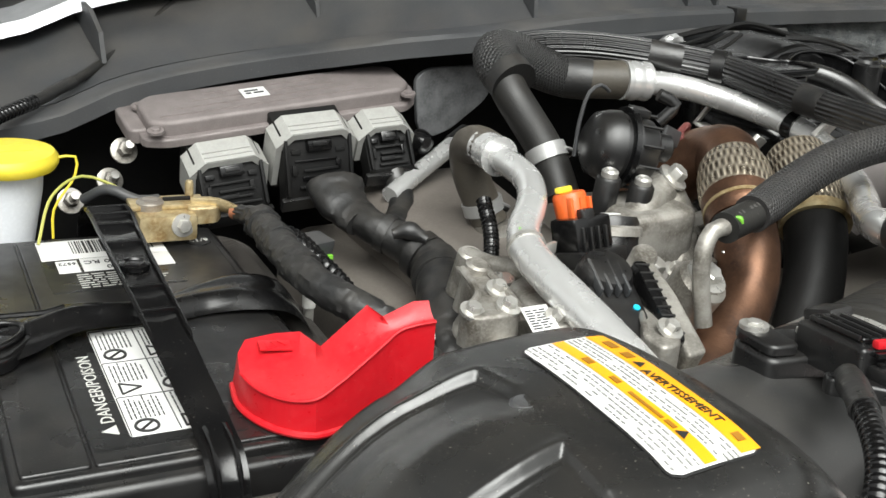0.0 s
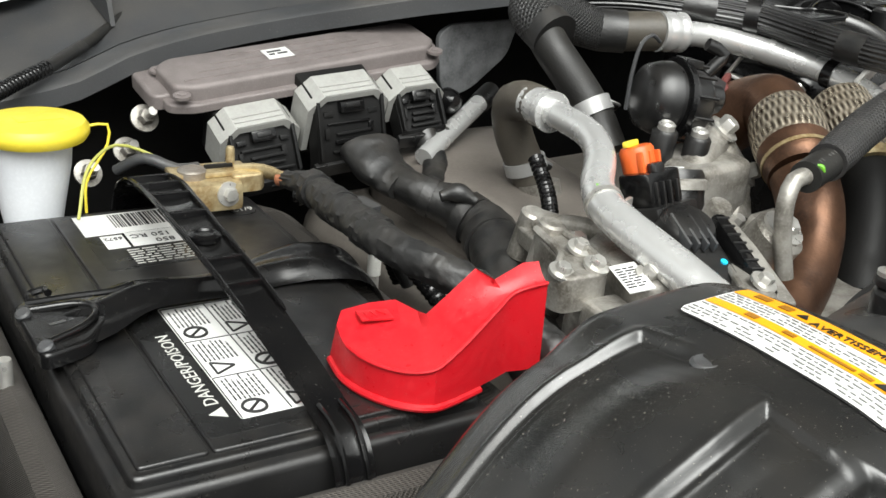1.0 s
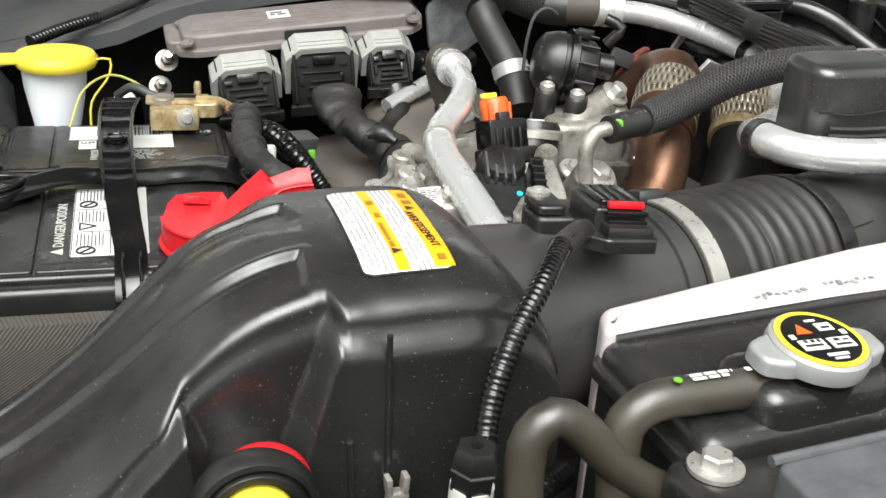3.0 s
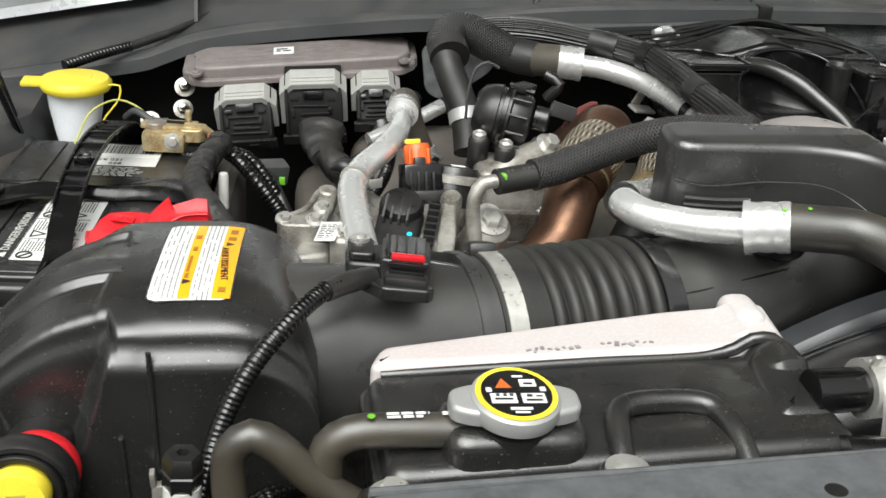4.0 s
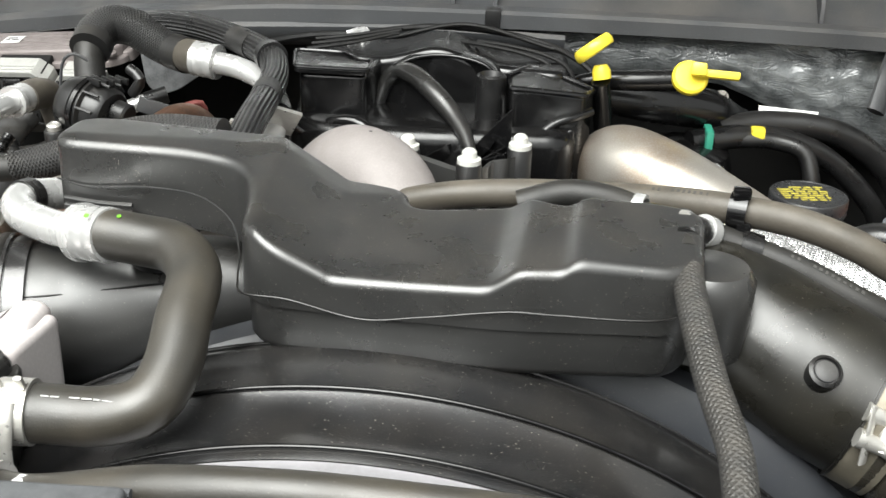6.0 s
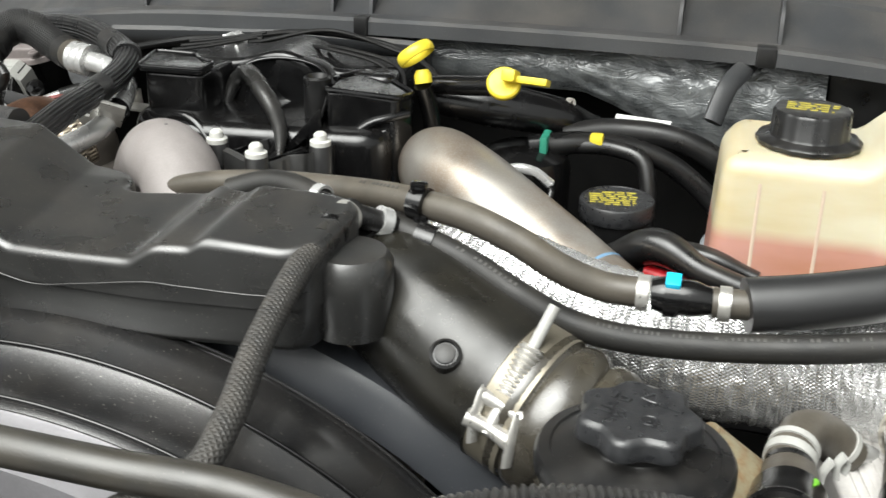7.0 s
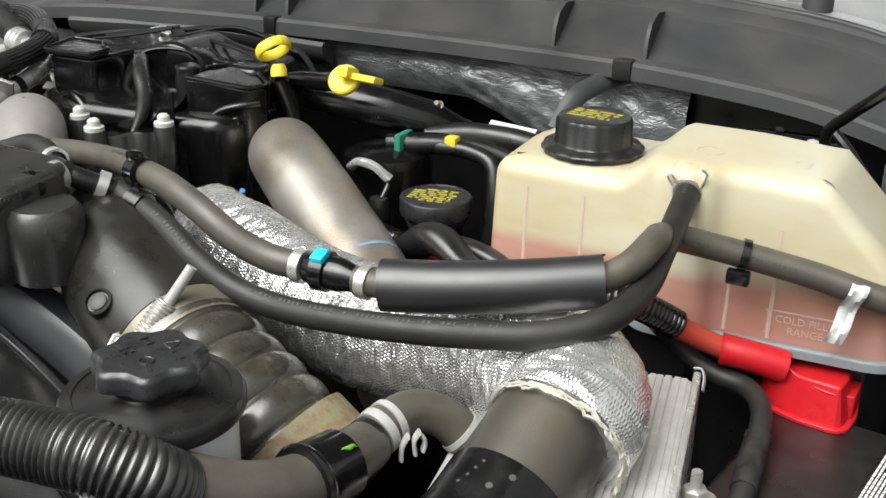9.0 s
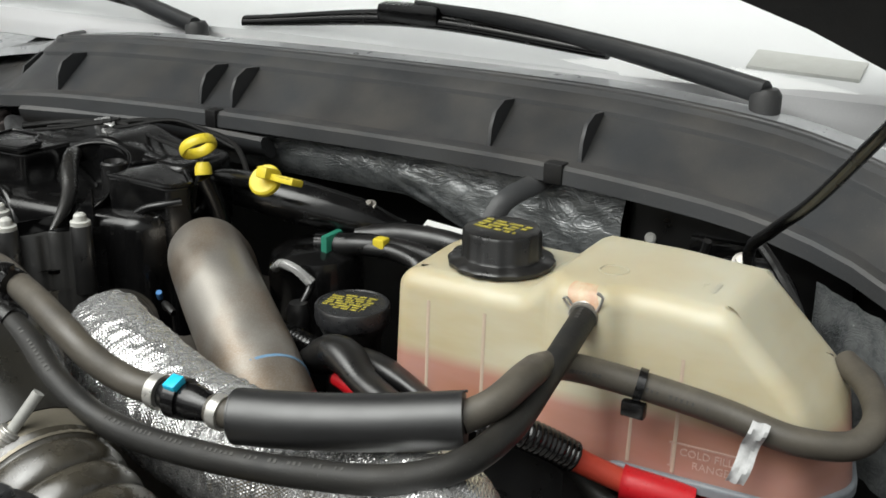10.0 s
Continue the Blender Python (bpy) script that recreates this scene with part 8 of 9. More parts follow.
for k in range(3):
    rag = [on_cuff(2 * math.pi * i / 150, 0.0492 - 0.0006 * k, 0.0015 + 0.0012 * k + 0.003 * noise.noise(Vector((i * 0.19, k * 4, 0))) + 0.002 * noise.noise(Vector((i * 0.9, k * 7, 4)))) for i in range(151)]
    part("frayed_edge", tube([tuple(p) for p in rag], 0.0009, 6, 0.003, lump=1.2), FRAY, fd, "frayed pale fabric edge")
flap = []
for i in range(29):
    a = radians(8 - 72 * i / 28)
    w = math.sin(math.pi * i / 28) ** 0.6
    hang = 0.022 * w + 0.003 * noise.noise(Vector((i * 0.8, 3, 1)))
    flap.append([on_cuff(a, 0.0492 - 0.002 * math.sin(u * 2.2 + i * 0.9) * w, hang * u / 8) for u in range(9)])
fl = loft(flap)
bmesh.ops.solidify(fl, geom=fl.faces[:], thickness=0.0012)
part("torn_flap", fl, FRAY, fd, "torn pale lining that hangs from the wrap's end")
LN = [CUFF + CAX * q + Vector((-0.0045, 0, 0.002)) for q in (-0.03, 0.0, 0.05, 0.10, 0.16, 0.22)]
part("liner", tube([tuple(p) for p in LN], 0.0405, 56), DUSTY, fd, "black rubber duct")
part("band", tube([tuple(LN[1] + CAX * 0.055), tuple(LN[1] + CAX * 0.092)], 0.0417, 56, 0.006), GLOSS, fd, "glossy black band with pale marks")
part("band_ring", tube([tuple(LN[1] + CAX * 0.092), tuple(LN[1] + CAX * 0.100)], [0.0428, 0.0434], 56, 0.002), GLOSS, fd)
for k, (da, ds) in enumerate(((70, 0.066), (82, 0.078), (98, 0.064), (101, 0.070), (104, 0.076), (108, 0.082))):
    a = radians(da)
    base = LN[1] + CAX * ds + CX * 0.0418 * math.cos(a) + CY * 0.0418 * math.sin(a)
    up = (CX * math.cos(a) + CY * math.sin(a)).normalized()
    part("mark", lathe([(0.0022 if k < 2 else 0.0011, -0.0004), (0.0022 if k < 2 else 0.0011, 0.0004)], tuple(base), tuple(up), 10), HOSEPRINT, fd)
solid("duct_bead", tube([(1.462, 0.50, 1.21), (1.40, 0.52, 1.20)], 0.02, 16), DARK, "dark pipe behind the wrapped duct", "pipe")

# aluminium cooler core beside the battery
FINS = material("pale_cooler_metal", (0.58, 0.56, 0.54), 0.5, 0.2, second=(0.42, 0.40, 0.375), blot=60, amount=0.5, bump=0.2)
core = thing("cooler_core", "pale aluminium cooler core with fine fins", "cooler", (1.50, 0.44, 1.1))
CM = pose(1.482, 0.43, 0, 0, 0, 10.6)
part("block", cushion(rounded(rect(-0.10, -0.15, 0.050, 0.085), 0.005), 1.06, 1.232, 0.004, m=CM), FINS, core)
for k in range(22):
    part("fin", box((-0.0865 + 0.0062 * k + 0.0006 * math.sin(k * 2.3), -0.03, 1.2325 + 0.0003 * math.sin(k * 1.7)), (0.0052, 0.225, 0.0022), 0.0008, m=CM), FINS, core)
part("end_plate", cushion(rounded(rect(0.049, -0.15, 0.055, 0.088), 0.002), 1.06, 1.238, 0.002, m=CM), ALU, core)
part("tab", tube([tuple(CM @ Vector(p)) for p in ((0.049, 0.0885, 1.2392), (0.0545, 0.0880, 1.2402), (0.0575, 0.083, 1.2365), (0.0577, 0.074, 1.229))], 0.0018, 10, 0.003, flat=(0.6, 1.4)), CAPGREY, core, "bent bright hook")

# intake tube with clamp and bellows
OLIVE = material("oily_black_plastic", (0.009, 0.0087, 0.0075), 0.31, second=(0.02, 0.018, 0.013), blot=16, dust=(0.11, 0.095, 0.065), dust_amount=0.06, bump=0.08, spec=0.6, specks=0.25)
it = thing("intake_tube", "satin black intake tube with a spring clamp and bellows", "intake tube", (1.2, 0.3, 1.2))
part("tube", tube([(1.068, 0.385, 1.312), (1.09, 0.368, 1.304), (1.12, 0.350, 1.293), (1.155, 0.333, 1.280), (1.188, 0.320, 1.268)], [0.046, 0.050, 0.052, 0.052, 0.051], 48), OLIVE, it)
part("nose_ring", tube([(1.064, 0.388, 1.314), (1.074, 0.380, 1.310)], 0.050, 40, 0.003), BLACK, it)
part("plug", lathe([(0.0105, -0.006), (0.0105, 0.004), (0.0085, 0.0052), (0.008, 0.003)], (1.1463, 0.288, 1.3064), (0.1, -0.62, 0.75), 24), BLACK, it)
part("plug_face", lathe([(0.0070, -0.002), (0.0068, 0.0042), (0.006, 0.0048)], (1.1463, 0.288, 1.3064), (0.1, -0.62, 0.75), 24), COWL, it)
part("clamp", tube([(1.183, 0.3215, 1.2695), (1.206, 0.3137, 1.2617)], 0.0530, 48, 0.003), material("tan_clamp_band", (0.26, 0.235, 0.185), 0.42, 0.6, second=(0.1, 0.09, 0.07)), it, "tan stained clamp band")
part("clamp_rim", tube([(1.1815, 0.322, 1.270), (1.183, 0.3215, 1.2695)], 0.0538, 48, 0.001), OLIVE, it)
part("clamp_screw", tube([(1.180, 0.262, 1.270), (1.190, 0.280, 1.292)], 0.0045, 12), STEEL, it)
part("clamp_spring", tube([(1.189, 0.278, 1.290), (1.201, 0.298, 1.316)], 0.0078, 18, 0.0005, ribs(0.0036, 0.28)), STEEL, it)
part("clamp_rod", tube([(1.201, 0.298, 1.316), (1.211, 0.314, 1.339)], 0.0040, 12), LEVER, it)
for at in ((1.1865, 0.2735, 1.2855), (1.181, 0.264, 1.273)):
    part("clamp_trunnion", tube([(at[0] - 0.015, at[1] + 0.002, at[2] + 0.005), at, (at[0] + 0.015, at[1] - 0.003, at[2] - 0.006)], [0.0062, 0.0048, 0.0062], 14, 0.002), STEEL, it)
part("buckle_strap", tube([(1.176, 0.274, 1.2945), (1.172, 0.2645, 1.279), (1.171, 0.2625, 1.262)], 0.0045, 10, 0.003, flat=(1.0, 0.35)), STEEL, it)
part("buckle_strap", tube([(1.200, 0.268, 1.284), (1.197, 0.258, 1.268), (1.195, 0.2555, 1.252)], 0.0045, 10, 0.003, flat=(1.0, 0.35)), STEEL, it)
part("bellows", tube([(1.188, 0.320, 1.268), (1.222, 0.308, 1.256), (1.262, 0.300, 1.238), (1.30, 0.296, 1.216), (1.335, 0.294, 1.192)], [0.052, 0.053, 0.054, 0.054, 0.054], 56, 0.0010,
     lambda s: 1 + 0.09 * (abs(math.sin(math.pi * s / 0.0225)) ** 0.5 - 0.72) if s > 0.012 else 0.985), material("dusty_bellows_rubber", (0.036, 0.032, 0.025), 0.25, second=(0.022, 0.02, 0.016), dust=(0.11, 0.095, 0.065), dust_amount=0.3, blot=30, bump=0.12, spec=1.0), it)
part("end_band", tube([(1.290, 0.2970, 1.2225), (1.322, 0.2950, 1.2015)], 0.0585, 48, 0.004), material("dusty_band", (0.25, 0.22, 0.14), 0.65, 0.1, second=(0.20, 0.11, 0.045), blot=110, amount=0.9, bump=0.3), it, "dusty tan clamp band")

# power steering reservoir
ps = thing("fluid_reservoir", "white fluid reservoir with a wide black lobed cap", "reservoir", (1.275, 0.2, 1.15))
PA = (1.276, 0.198, 0.022)
part("body", lathe([(0.0475, 1.12), (0.0485, 1.275), (0.049, 1.286)], PA, seg=48), OFFWHITE, ps)
part("flange", lathe([(0.046, 1.283), (0.0535, 1.284), (0.0545, 1.286), (0.0545, 1.2925), (0.0525, 1.296), (0.046, 1.2975), (0.0455, 1.2965), (0.034, 1.2995), (0.026, 1.3005), (0.0245, 1.302), (0.0245, 1.306), (0.02, 1.307)], PA, seg=56), BLACK, ps)
part("neck", lathe([(0.0235, 1.300), (0.0225, 1.309)], PA, seg=40), GLOSS, ps)
pcap = part("cap", lathe([(0.0225, 1.3078), (0.0300, 1.3075), (0.0318, 1.3088), (0.0322, 1.3105), (0.0318, 1.3120), (0.0316, 1.3175), (0.0305, 1.3198), (0.0280, 1.3212), (0.0255, 1.3208), (0.001, 1.3212)], PA, seg=140, lobes=7, lobe=0.085), CAPBLACK, ps)
PT = pose(PA[0], PA[1], 1.3433, 0, 0, -20)
ring_pts = [tuple(PT @ Vector((0.0085 + 0.0042 * math.cos(a), -0.006 + 0.0042 * math.sin(a), 0))) for a in [2 * math.pi * k / 16 for k in range(17)]]
part("raised_mark", tube(ring_pts, 0.0007, 6, 0.002), CAPBLACK, pcap)
part("raised_mark", tube([tuple(PT @ Vector((x, y, 0))) for x, y in ((-0.004, 0.012), (0.004, 0.012), (0.0, 0.020), (-0.004, 0.012))], 0.0007, 6, 0.002), CAPBLACK, pcap)
part("raised_mark", bars(print_lines(-0.019, -0.014, -0.004, -0.004, 0.0042, 0.5, 3), PT, 0.0009), CAPBLACK, pcap)
part("raised_mark", bars([(-0.019, 0.003, -0.016, 0.008), (-0.014, 0.003, -0.008, 0.0045), (-0.014, 0.0065, -0.008, 0.008), (-0.0095, 0.0045, -0.008, 0.0065)], PT, 0.0009), CAPBLACK, pcap)
part("raised_mark", bars(print_lines(0.006, 0.006, 0.021, 0.014, 0.0042, 0.5, 7), PT, 0.0009), CAPBLACK, pcap)

hose("return_hose", [(1.300, 0.150, 1.296), (1.325, 0.166, 1.286), (1.348, 0.190, 1.273), (1.360, 0.222, 1.264), (1.364, 0.256, 1.260), (1.366, 0.292, 1.257)], [0.0185, 0.020, 0.0205, 0.020, 0.0195, 0.017], BROWN_RUBBER, "dusty bent rubber hose with a black band")
hb = thing("hose_band", "glossy black band with a rolled rim on a hose", "band", (1.363, 0.247, 1.24))
part("band", tube([(1.361, 0.230, 1.2632), (1.3645, 0.259, 1.2598)], [0.0238, 0.0228], 40, 0.003), GLOSS, hb)
part("rim", tube([(1.3602, 0.225, 1.2637), (1.3606, 0.228, 1.2634), (1.361, 0.231, 1.2631)], [0.0238, 0.0250, 0.0240], 40, 0.0008), GLOSS, hb)
solid("hose_mark", tube([(1.3755, 0.247, 1.2815), (1.3775, 0.252, 1.2800), (1.3770, 0.257, 1.2785), (1.3790, 0.2585, 1.2765)], [0.0006, 0.0017, 0.0012, 0.0005], 8, 0.001), GREEN, "green paint mark on a band", "marking", group="paint dots")
hose("elbow_hose", [(1.3645, 0.297, 1.2585), (1.368, 0.312, 1.262), (1.376, 0.335, 1.262), (1.392, 0.35, 1.252), (1.408, 0.355, 1.235)], 0.0145, BROWN_RUBBER, "dusty brown rubber elbow")
ecl = thing("elbow_clamp", "worn pale steel spring clamp with bent ears on a rubber elbow", "clip", (1.3665, 0.308, 1.25), group="hose clips")
part("band", clip_band((1.3662, 0.304, 1.2597), (0.2, 0.95, 0.22), 0.0152, w=0.007), LEVER, ecl)
part("band", clip_band((1.3685, 0.3135, 1.2615), (0.25, 0.95, 0.15), 0.0152, w=0.005), LEVER, ecl)
for pts in ([(1.3904, 0.3000, 1.2657), (1.3863, 0.3000, 1.2568), (1.3854, 0.3000, 1.2459)], [(1.3975, 0.3020, 1.2697), (1.3938, 0.3020, 1.2623), (1.3947, 0.3020, 1.2520)], [(1.3971, 0.3050, 1.2658), (1.4000, 0.3050, 1.2625), (1.3984, 0.3050, 1.2548)]):
    part("ear", tube(pts, 0.0022, 8, 0.002, flat=(0.7, 1.5)), LEVER, ecl)
con = thing("elbow_connector", "grey-black plastic connector between two hoses", "connector", (1.365, 0.28, 1.245))
part("body", tube([(1.3640, 0.255, 1.2602), (1.3650, 0.275, 1.2582), (1.3662, 0.302, 1.2592)], [0.0165, 0.0150, 0.0132], 28, 0.002), COWL, con)
part("rim", tube([(1.3656, 0.290, 1.2585), (1.3660, 0.2945, 1.2588)], 0.0162, 28, 0.001), BLACK, con)
solid("elbow_bead", clip_band((1.4015, 0.3535, 1.2425), (0.75, 0.25, -0.75), 0.0146, w=0.004), LEVER, "pale wire ring on a rubber elbow", "clip", group="hose clips")
solid("alloy_stub", tube([(1.405, 0.357, 1.238), (1.43, 0.375, 1.22)], 0.011, 18), ALU, "short bright aluminium pipe stub", "pipe stub")
chp = [(1.1, 0.088, 1.27), (1.15, 0.094, 1.298), (1.2129, 0.104, 1.3204), (1.2435, 0.112, 1.3247), (1.2762, 0.12, 1.3234), (1.3047, 0.127, 1.3198), (1.3233, 0.139, 1.3083), (1.3244, 0.16, 1.2877)]
ch = thing("corrugated_hose", "shiny black corrugated hose curving round the reservoir", "hose", (1.25, 0.13, 1.28), group="hoses")
part("convolute", tube(chp, 0.0195, 28, 0.0007, ribs(0.0042, 0.12)), CORR, ch)
part("end_lip", tube([(1.318, 0.1605, 1.2902), (1.322, 0.164, 1.288)], 0.0198, 28, 0.001), CORR, ch)

# long hoses over the duct
hose("vent_hose", [(0.86, 0.470, 1.322), (0.90, 0.463, 1.334), (0.955, 0.453, 1.344), (1.026, 0.430, 1.355), (1.075, 0.405, 1.364), (1.105, 0.390, 1.367), (1.14, 0.377, 1.366), (1.175, 0.368, 1.357), (1.205, 0.366, 1.342), (1.235, 0.369, 1.331), (1.265, 0.371, 1.329)], 0.0105, BROWN_RUBBER, "long dusty brown rubber hose over the duct", ((0.20, 0.24),))
qc = thing("quick_coupling", "black quick coupling with a cyan lock", "coupling", (1.285, 0.37, 1.32))
part("body", tube([(1.268, 0.371, 1.329), (1.275, 0.371, 1.3295), (1.295, 0.372, 1.329), (1.312, 0.372, 1.328)], [0.0105, 0.0125, 0.0125, 0.008], 18), GLOSS, qc)
part("collar", tube([(1.276, 0.371, 1.3295), (1.286, 0.3715, 1.3295)], 0.0148, 20, 0.003), GLOSS, qc)
part("lock", box((1.2815, 0.366, 1.3425), (0.010, 0.012, 0.006), 0.0012, (20, 0, 0)), CYAN, qc)
part("clamp", clip_band((1.262, 0.371, 1.329), (1, 0, 0), 0.0113, w=0.008), STEEL, qc)
part("clamp", clip_band((1.316, 0.372, 1.328), (1, 0, 0), 0.0108, w=0.008), STEEL, qc)
hose("vent_hose_end", [(1.308, 0.372, 1.328), (1.335, 0.373, 1.329)], 0.0102, BROWN_RUBBER, "short brown rubber hose into a foam sleeve")
fsl = thing("foam_sleeve", "smooth black foam sleeve over a hose", "sleeve", (1.4, 0.39, 1.31))
FSP = [(1.330, 0.372, 1.329), (1.37, 0.383, 1.332), (1.42, 0.401, 1.337), (1.471, 0.424, 1.343)]
part("foam", tube(FSP, 0.0185, 32), FOAM, fsl)
part("end_ring", tube(FSP[:1] + [(1.3315, 0.3724, 1.3292)], 0.0187, 32, 0.001), FOAM, fsl)
part("slit", tube([(p[0] - 0.004, p[1] + 0.010, p[2] + 0.0148) for p in FSP], 0.0009, 6), DARK, fsl)
hose("tank_return_hose", [(1.468, 0.424, 1.343), (1.482, 0.440, 1.350), (1.488, 0.475, 1.357), (1.482, 0.508, 1.348), (1.484, 0.540, 1.337), (1.500, 0.560, 1.328), (1.535, 0.575, 1.319), (1.585, 0.588, 1.308), (1.640, 0.596, 1.296), (1.675, 0.615, 1.295), (1.683, 0.64, 1.303), (1.668, 0.685, 1.308), (1.645, 0.715, 1.31)], 0.0105, BROWN_RUBBER, "brown rubber hose round the coolant tank", ((0.11, 0.16), (0.19, 0.24)), (0, -0.9, 0.3))
hose("degas_hose", [(1.085, 0.378, 1.352), (1.11, 0.374, 1.346), (1.145, 0.364, 1.337), (1.18, 0.353, 1.324), (1.215, 0.350, 1.310), (1.25, 0.350, 1.304), (1.32, 0.352, 1.306), (1.40, 0.360, 1.314), (1.455, 0.372, 1.322), (1.482, 0.395, 1.328), (1.492, 0.44, 1.333), (1.488, 0.50, 1.342), (1.482, 0.56, 1.352), (1.478, 0.598, 1.358)], 0.0098, RUBBER, "long black rubber hose bending up to the coolant tank", ((0.05, 0.10), (0.16, 0.36), (0.60, 0.64)))
solid("degas_clip", clip_band((1.4785, 0.588, 1.3565), (-0.05, 0.95, 0.2), 0.0100, w=0.004), CAST, "steel clip on the tank hose", "clip", group="hose clips")
tee = thing("hose_tee", "black hose tee with bright crimped rings", "tee", (1.06, 0.345, 1.36))
part("tee", tube([(1.035, 0.362, 1.371), (1.06, 0.352, 1.370), (1.085, 0.376, 1.353)], 0.0085, 14), BLACK, tee)
part("branch", tube([(1.06, 0.355, 1.370), (1.0585, 0.335, 1.370)], 0.010, 16), BLACK, tee)
part("hub", lathe([(0.0085, -0.016), (0.0118, -0.012), (0.0125, -0.002), (0.0105, 0.002), (0.008, 0.0032), (0.006, 0.002)], (1.0537, 0.347, 1.3682), (0.05, -0.6, 0.78), 24), CAPGREY, tee, "pale stained round fitting")
part("ring", clip_band((1.033, 0.366, 1.372), (1, -0.4, 0), 0.0095, w=0.007), ALU, tee)
part("ring", clip_band((1.078, 0.369, 1.359), (0.8, 0.7, -0.5), 0.0098, w=0.008), ALU, tee)
part("ring", clip_band((1.0587, 0.342, 1.370), (0, 1, 0), 0.0115, w=0.006), STEEL, tee)
hose("short_hose", [(0.955, 0.385, 1.362), (0.985, 0.385, 1.372), (1.01, 0.377, 1.374), (1.035, 0.364, 1.371)], 0.0098, RUBBER, "short black hose into the tee")
BRAIDED = add_weave(material("braided_rubber", (0.035, 0.034, 0.032), 0.5, dust=DUST, dust_amount=0.2), 260, 12, 0.6, True)
bd = thing("braided_drop_hose", "braided rubber hose down over the fan shroud", "hose", (1.06, 0.2, 1.33), group="hoses")
BDP = [(1.0587, 0.342, 1.370), (1.058, 0.30, 1.369), (1.057, 0.267, 1.366), (1.062, 0.19, 1.353), (1.07, 0.13, 1.34), (1.066, 0.10, 1.328), (1.03, 0.08, 1.31)]
part("hose", tube(BDP, [0.0100, 0.0096, 0.0092, 0.0088, 0.0086, 0.0085, 0.0085], 22), BRAIDED, bd)
part("end_sleeve", tube(BDP[:2], 0.0106, 22), RUBBER, bd)
part("clip", clip_band((1.0583, 0.318, 1.3695), (0, 1, 0), 0.0110, w=0.005), GLOSS, bd)
clp = thing("twin_hose_clip", "black clip that joins two hoses", "clip", (1.10, 0.385, 1.35), group="hose clips")
part("upper_loop", clip_band((1.10, 0.388, 1.368), (1, -0.3, 0), 0.0112, w=0.012), GLOSS, clp)
part("lower_loop", clip_band((1.108, 0.3745, 1.3465), (1, -0.1, -0.2), 0.0106, w=0.014), GLOSS, clp)
part("link", box((1.103, 0.380, 1.3575), (0.010, 0.008, 0.012), 0.002), GLOSS, clp)
part("buckle", box((1.10, 0.384, 1.382), (0.012, 0.008, 0.008), 0.002), GLOSS, clp)

# coolant tank
TANK = bpy.data.materials.new("coolant_tank_plastic")
TANK.use_nodes = True
tn, tl = TANK.node_tree.nodes, TANK.node_tree.links
tb = tn["Principled BSDF"]
tc = tn.new("ShaderNodeTexCoord")
tsep = tn.new("ShaderNodeSeparateXYZ")
tl.new(tc.outputs["Object"], tsep.inputs[0])
tnz = tn.new("ShaderNodeTexNoise")
tnz.inputs["Scale"].default_value, tnz.inputs["Detail"].default_value = 9, 4
tmp_ = tn.new("ShaderNodeMapping")
tmp_.inputs["Scale"].default_value = (0.8, 0.8, 2.6)
tl.new(tc.outputs["Object"], tmp_.inputs["Vector"])
tl.new(tmp_.outputs[0], tnz.inputs["Vector"])
tmr = tn.new("ShaderNodeMapRange")
LEVEL = 0.107
tmr.inputs["From Min"].default_value, tmr.inputs["From Max"].default_value = LEVEL + 0.007, LEVEL - 0.006
tl.new(tsep.outputs[2], tmr.inputs["Value"])
tmix = tn.new("ShaderNodeMix")
tmix.data_type = "RGBA"
tmix.inputs[6].default_value, tmix.inputs[7].default_value = (0.53, 0.495, 0.37, 1), (0.44, 0.235, 0.19, 1)
tl.new(tmr.outputs[0], tmix.inputs[0])
tmix2 = tn.new("ShaderNodeMix")
tmix2.data_type = "RGBA"
tmix2.blend_type = "MULTIPLY"
tmr2 = tn.new("ShaderNodeMapRange")
tmr2.inputs["From Min"].default_value, tmr2.inputs["From Max"].default_value, tmr2.inputs["To Max"].default_value = 0.4, 0.72, 0.85
tl.new(tnz.outputs["Fac"], tmr2.inputs["Value"])
tl.new(tmr2.outputs[0], tmix2.inputs[0])
tl.new(tmix.outputs[2], tmix2.inputs[6])
tmix2.inputs[7].default_value = (0.80, 0.69, 0.50, 1)
tl.new(tmix2.outputs[2], tb.inputs["Base Color"])
tb.inputs["Roughness"].default_value = 0.38
tb.inputs["Subsurface Weight"].default_value, tb.inputs["Subsurface Scale"].default_value = 0.35, 0.02
tb.inputs["Subsurface Radius"].default_value = (1.0, 0.7, 0.4)

TANKRIB = material("pale_moulded_rib", (0.50, 0.40, 0.31), 0.4, second=(0.46, 0.35, 0.28), blot=40, bump=0.03)
dt = thing("coolant_tank", "translucent cream coolant tank half full of pink coolant", "coolant tank", (1.48, 0.68, 1.18))


def tank_top(x, y):
    def s(a, b, v):
        t = min(1.0, max(0.0, (v - a) / (b - a)))
        return t * t * (3 - 2 * t)
    return 0.022 * s(1.416, 1.448, x) - 0.085 * min(1.0, max(0.0, (x - 1.578) / 0.085)) - 0.004 * s(1.50, 1.58, x)


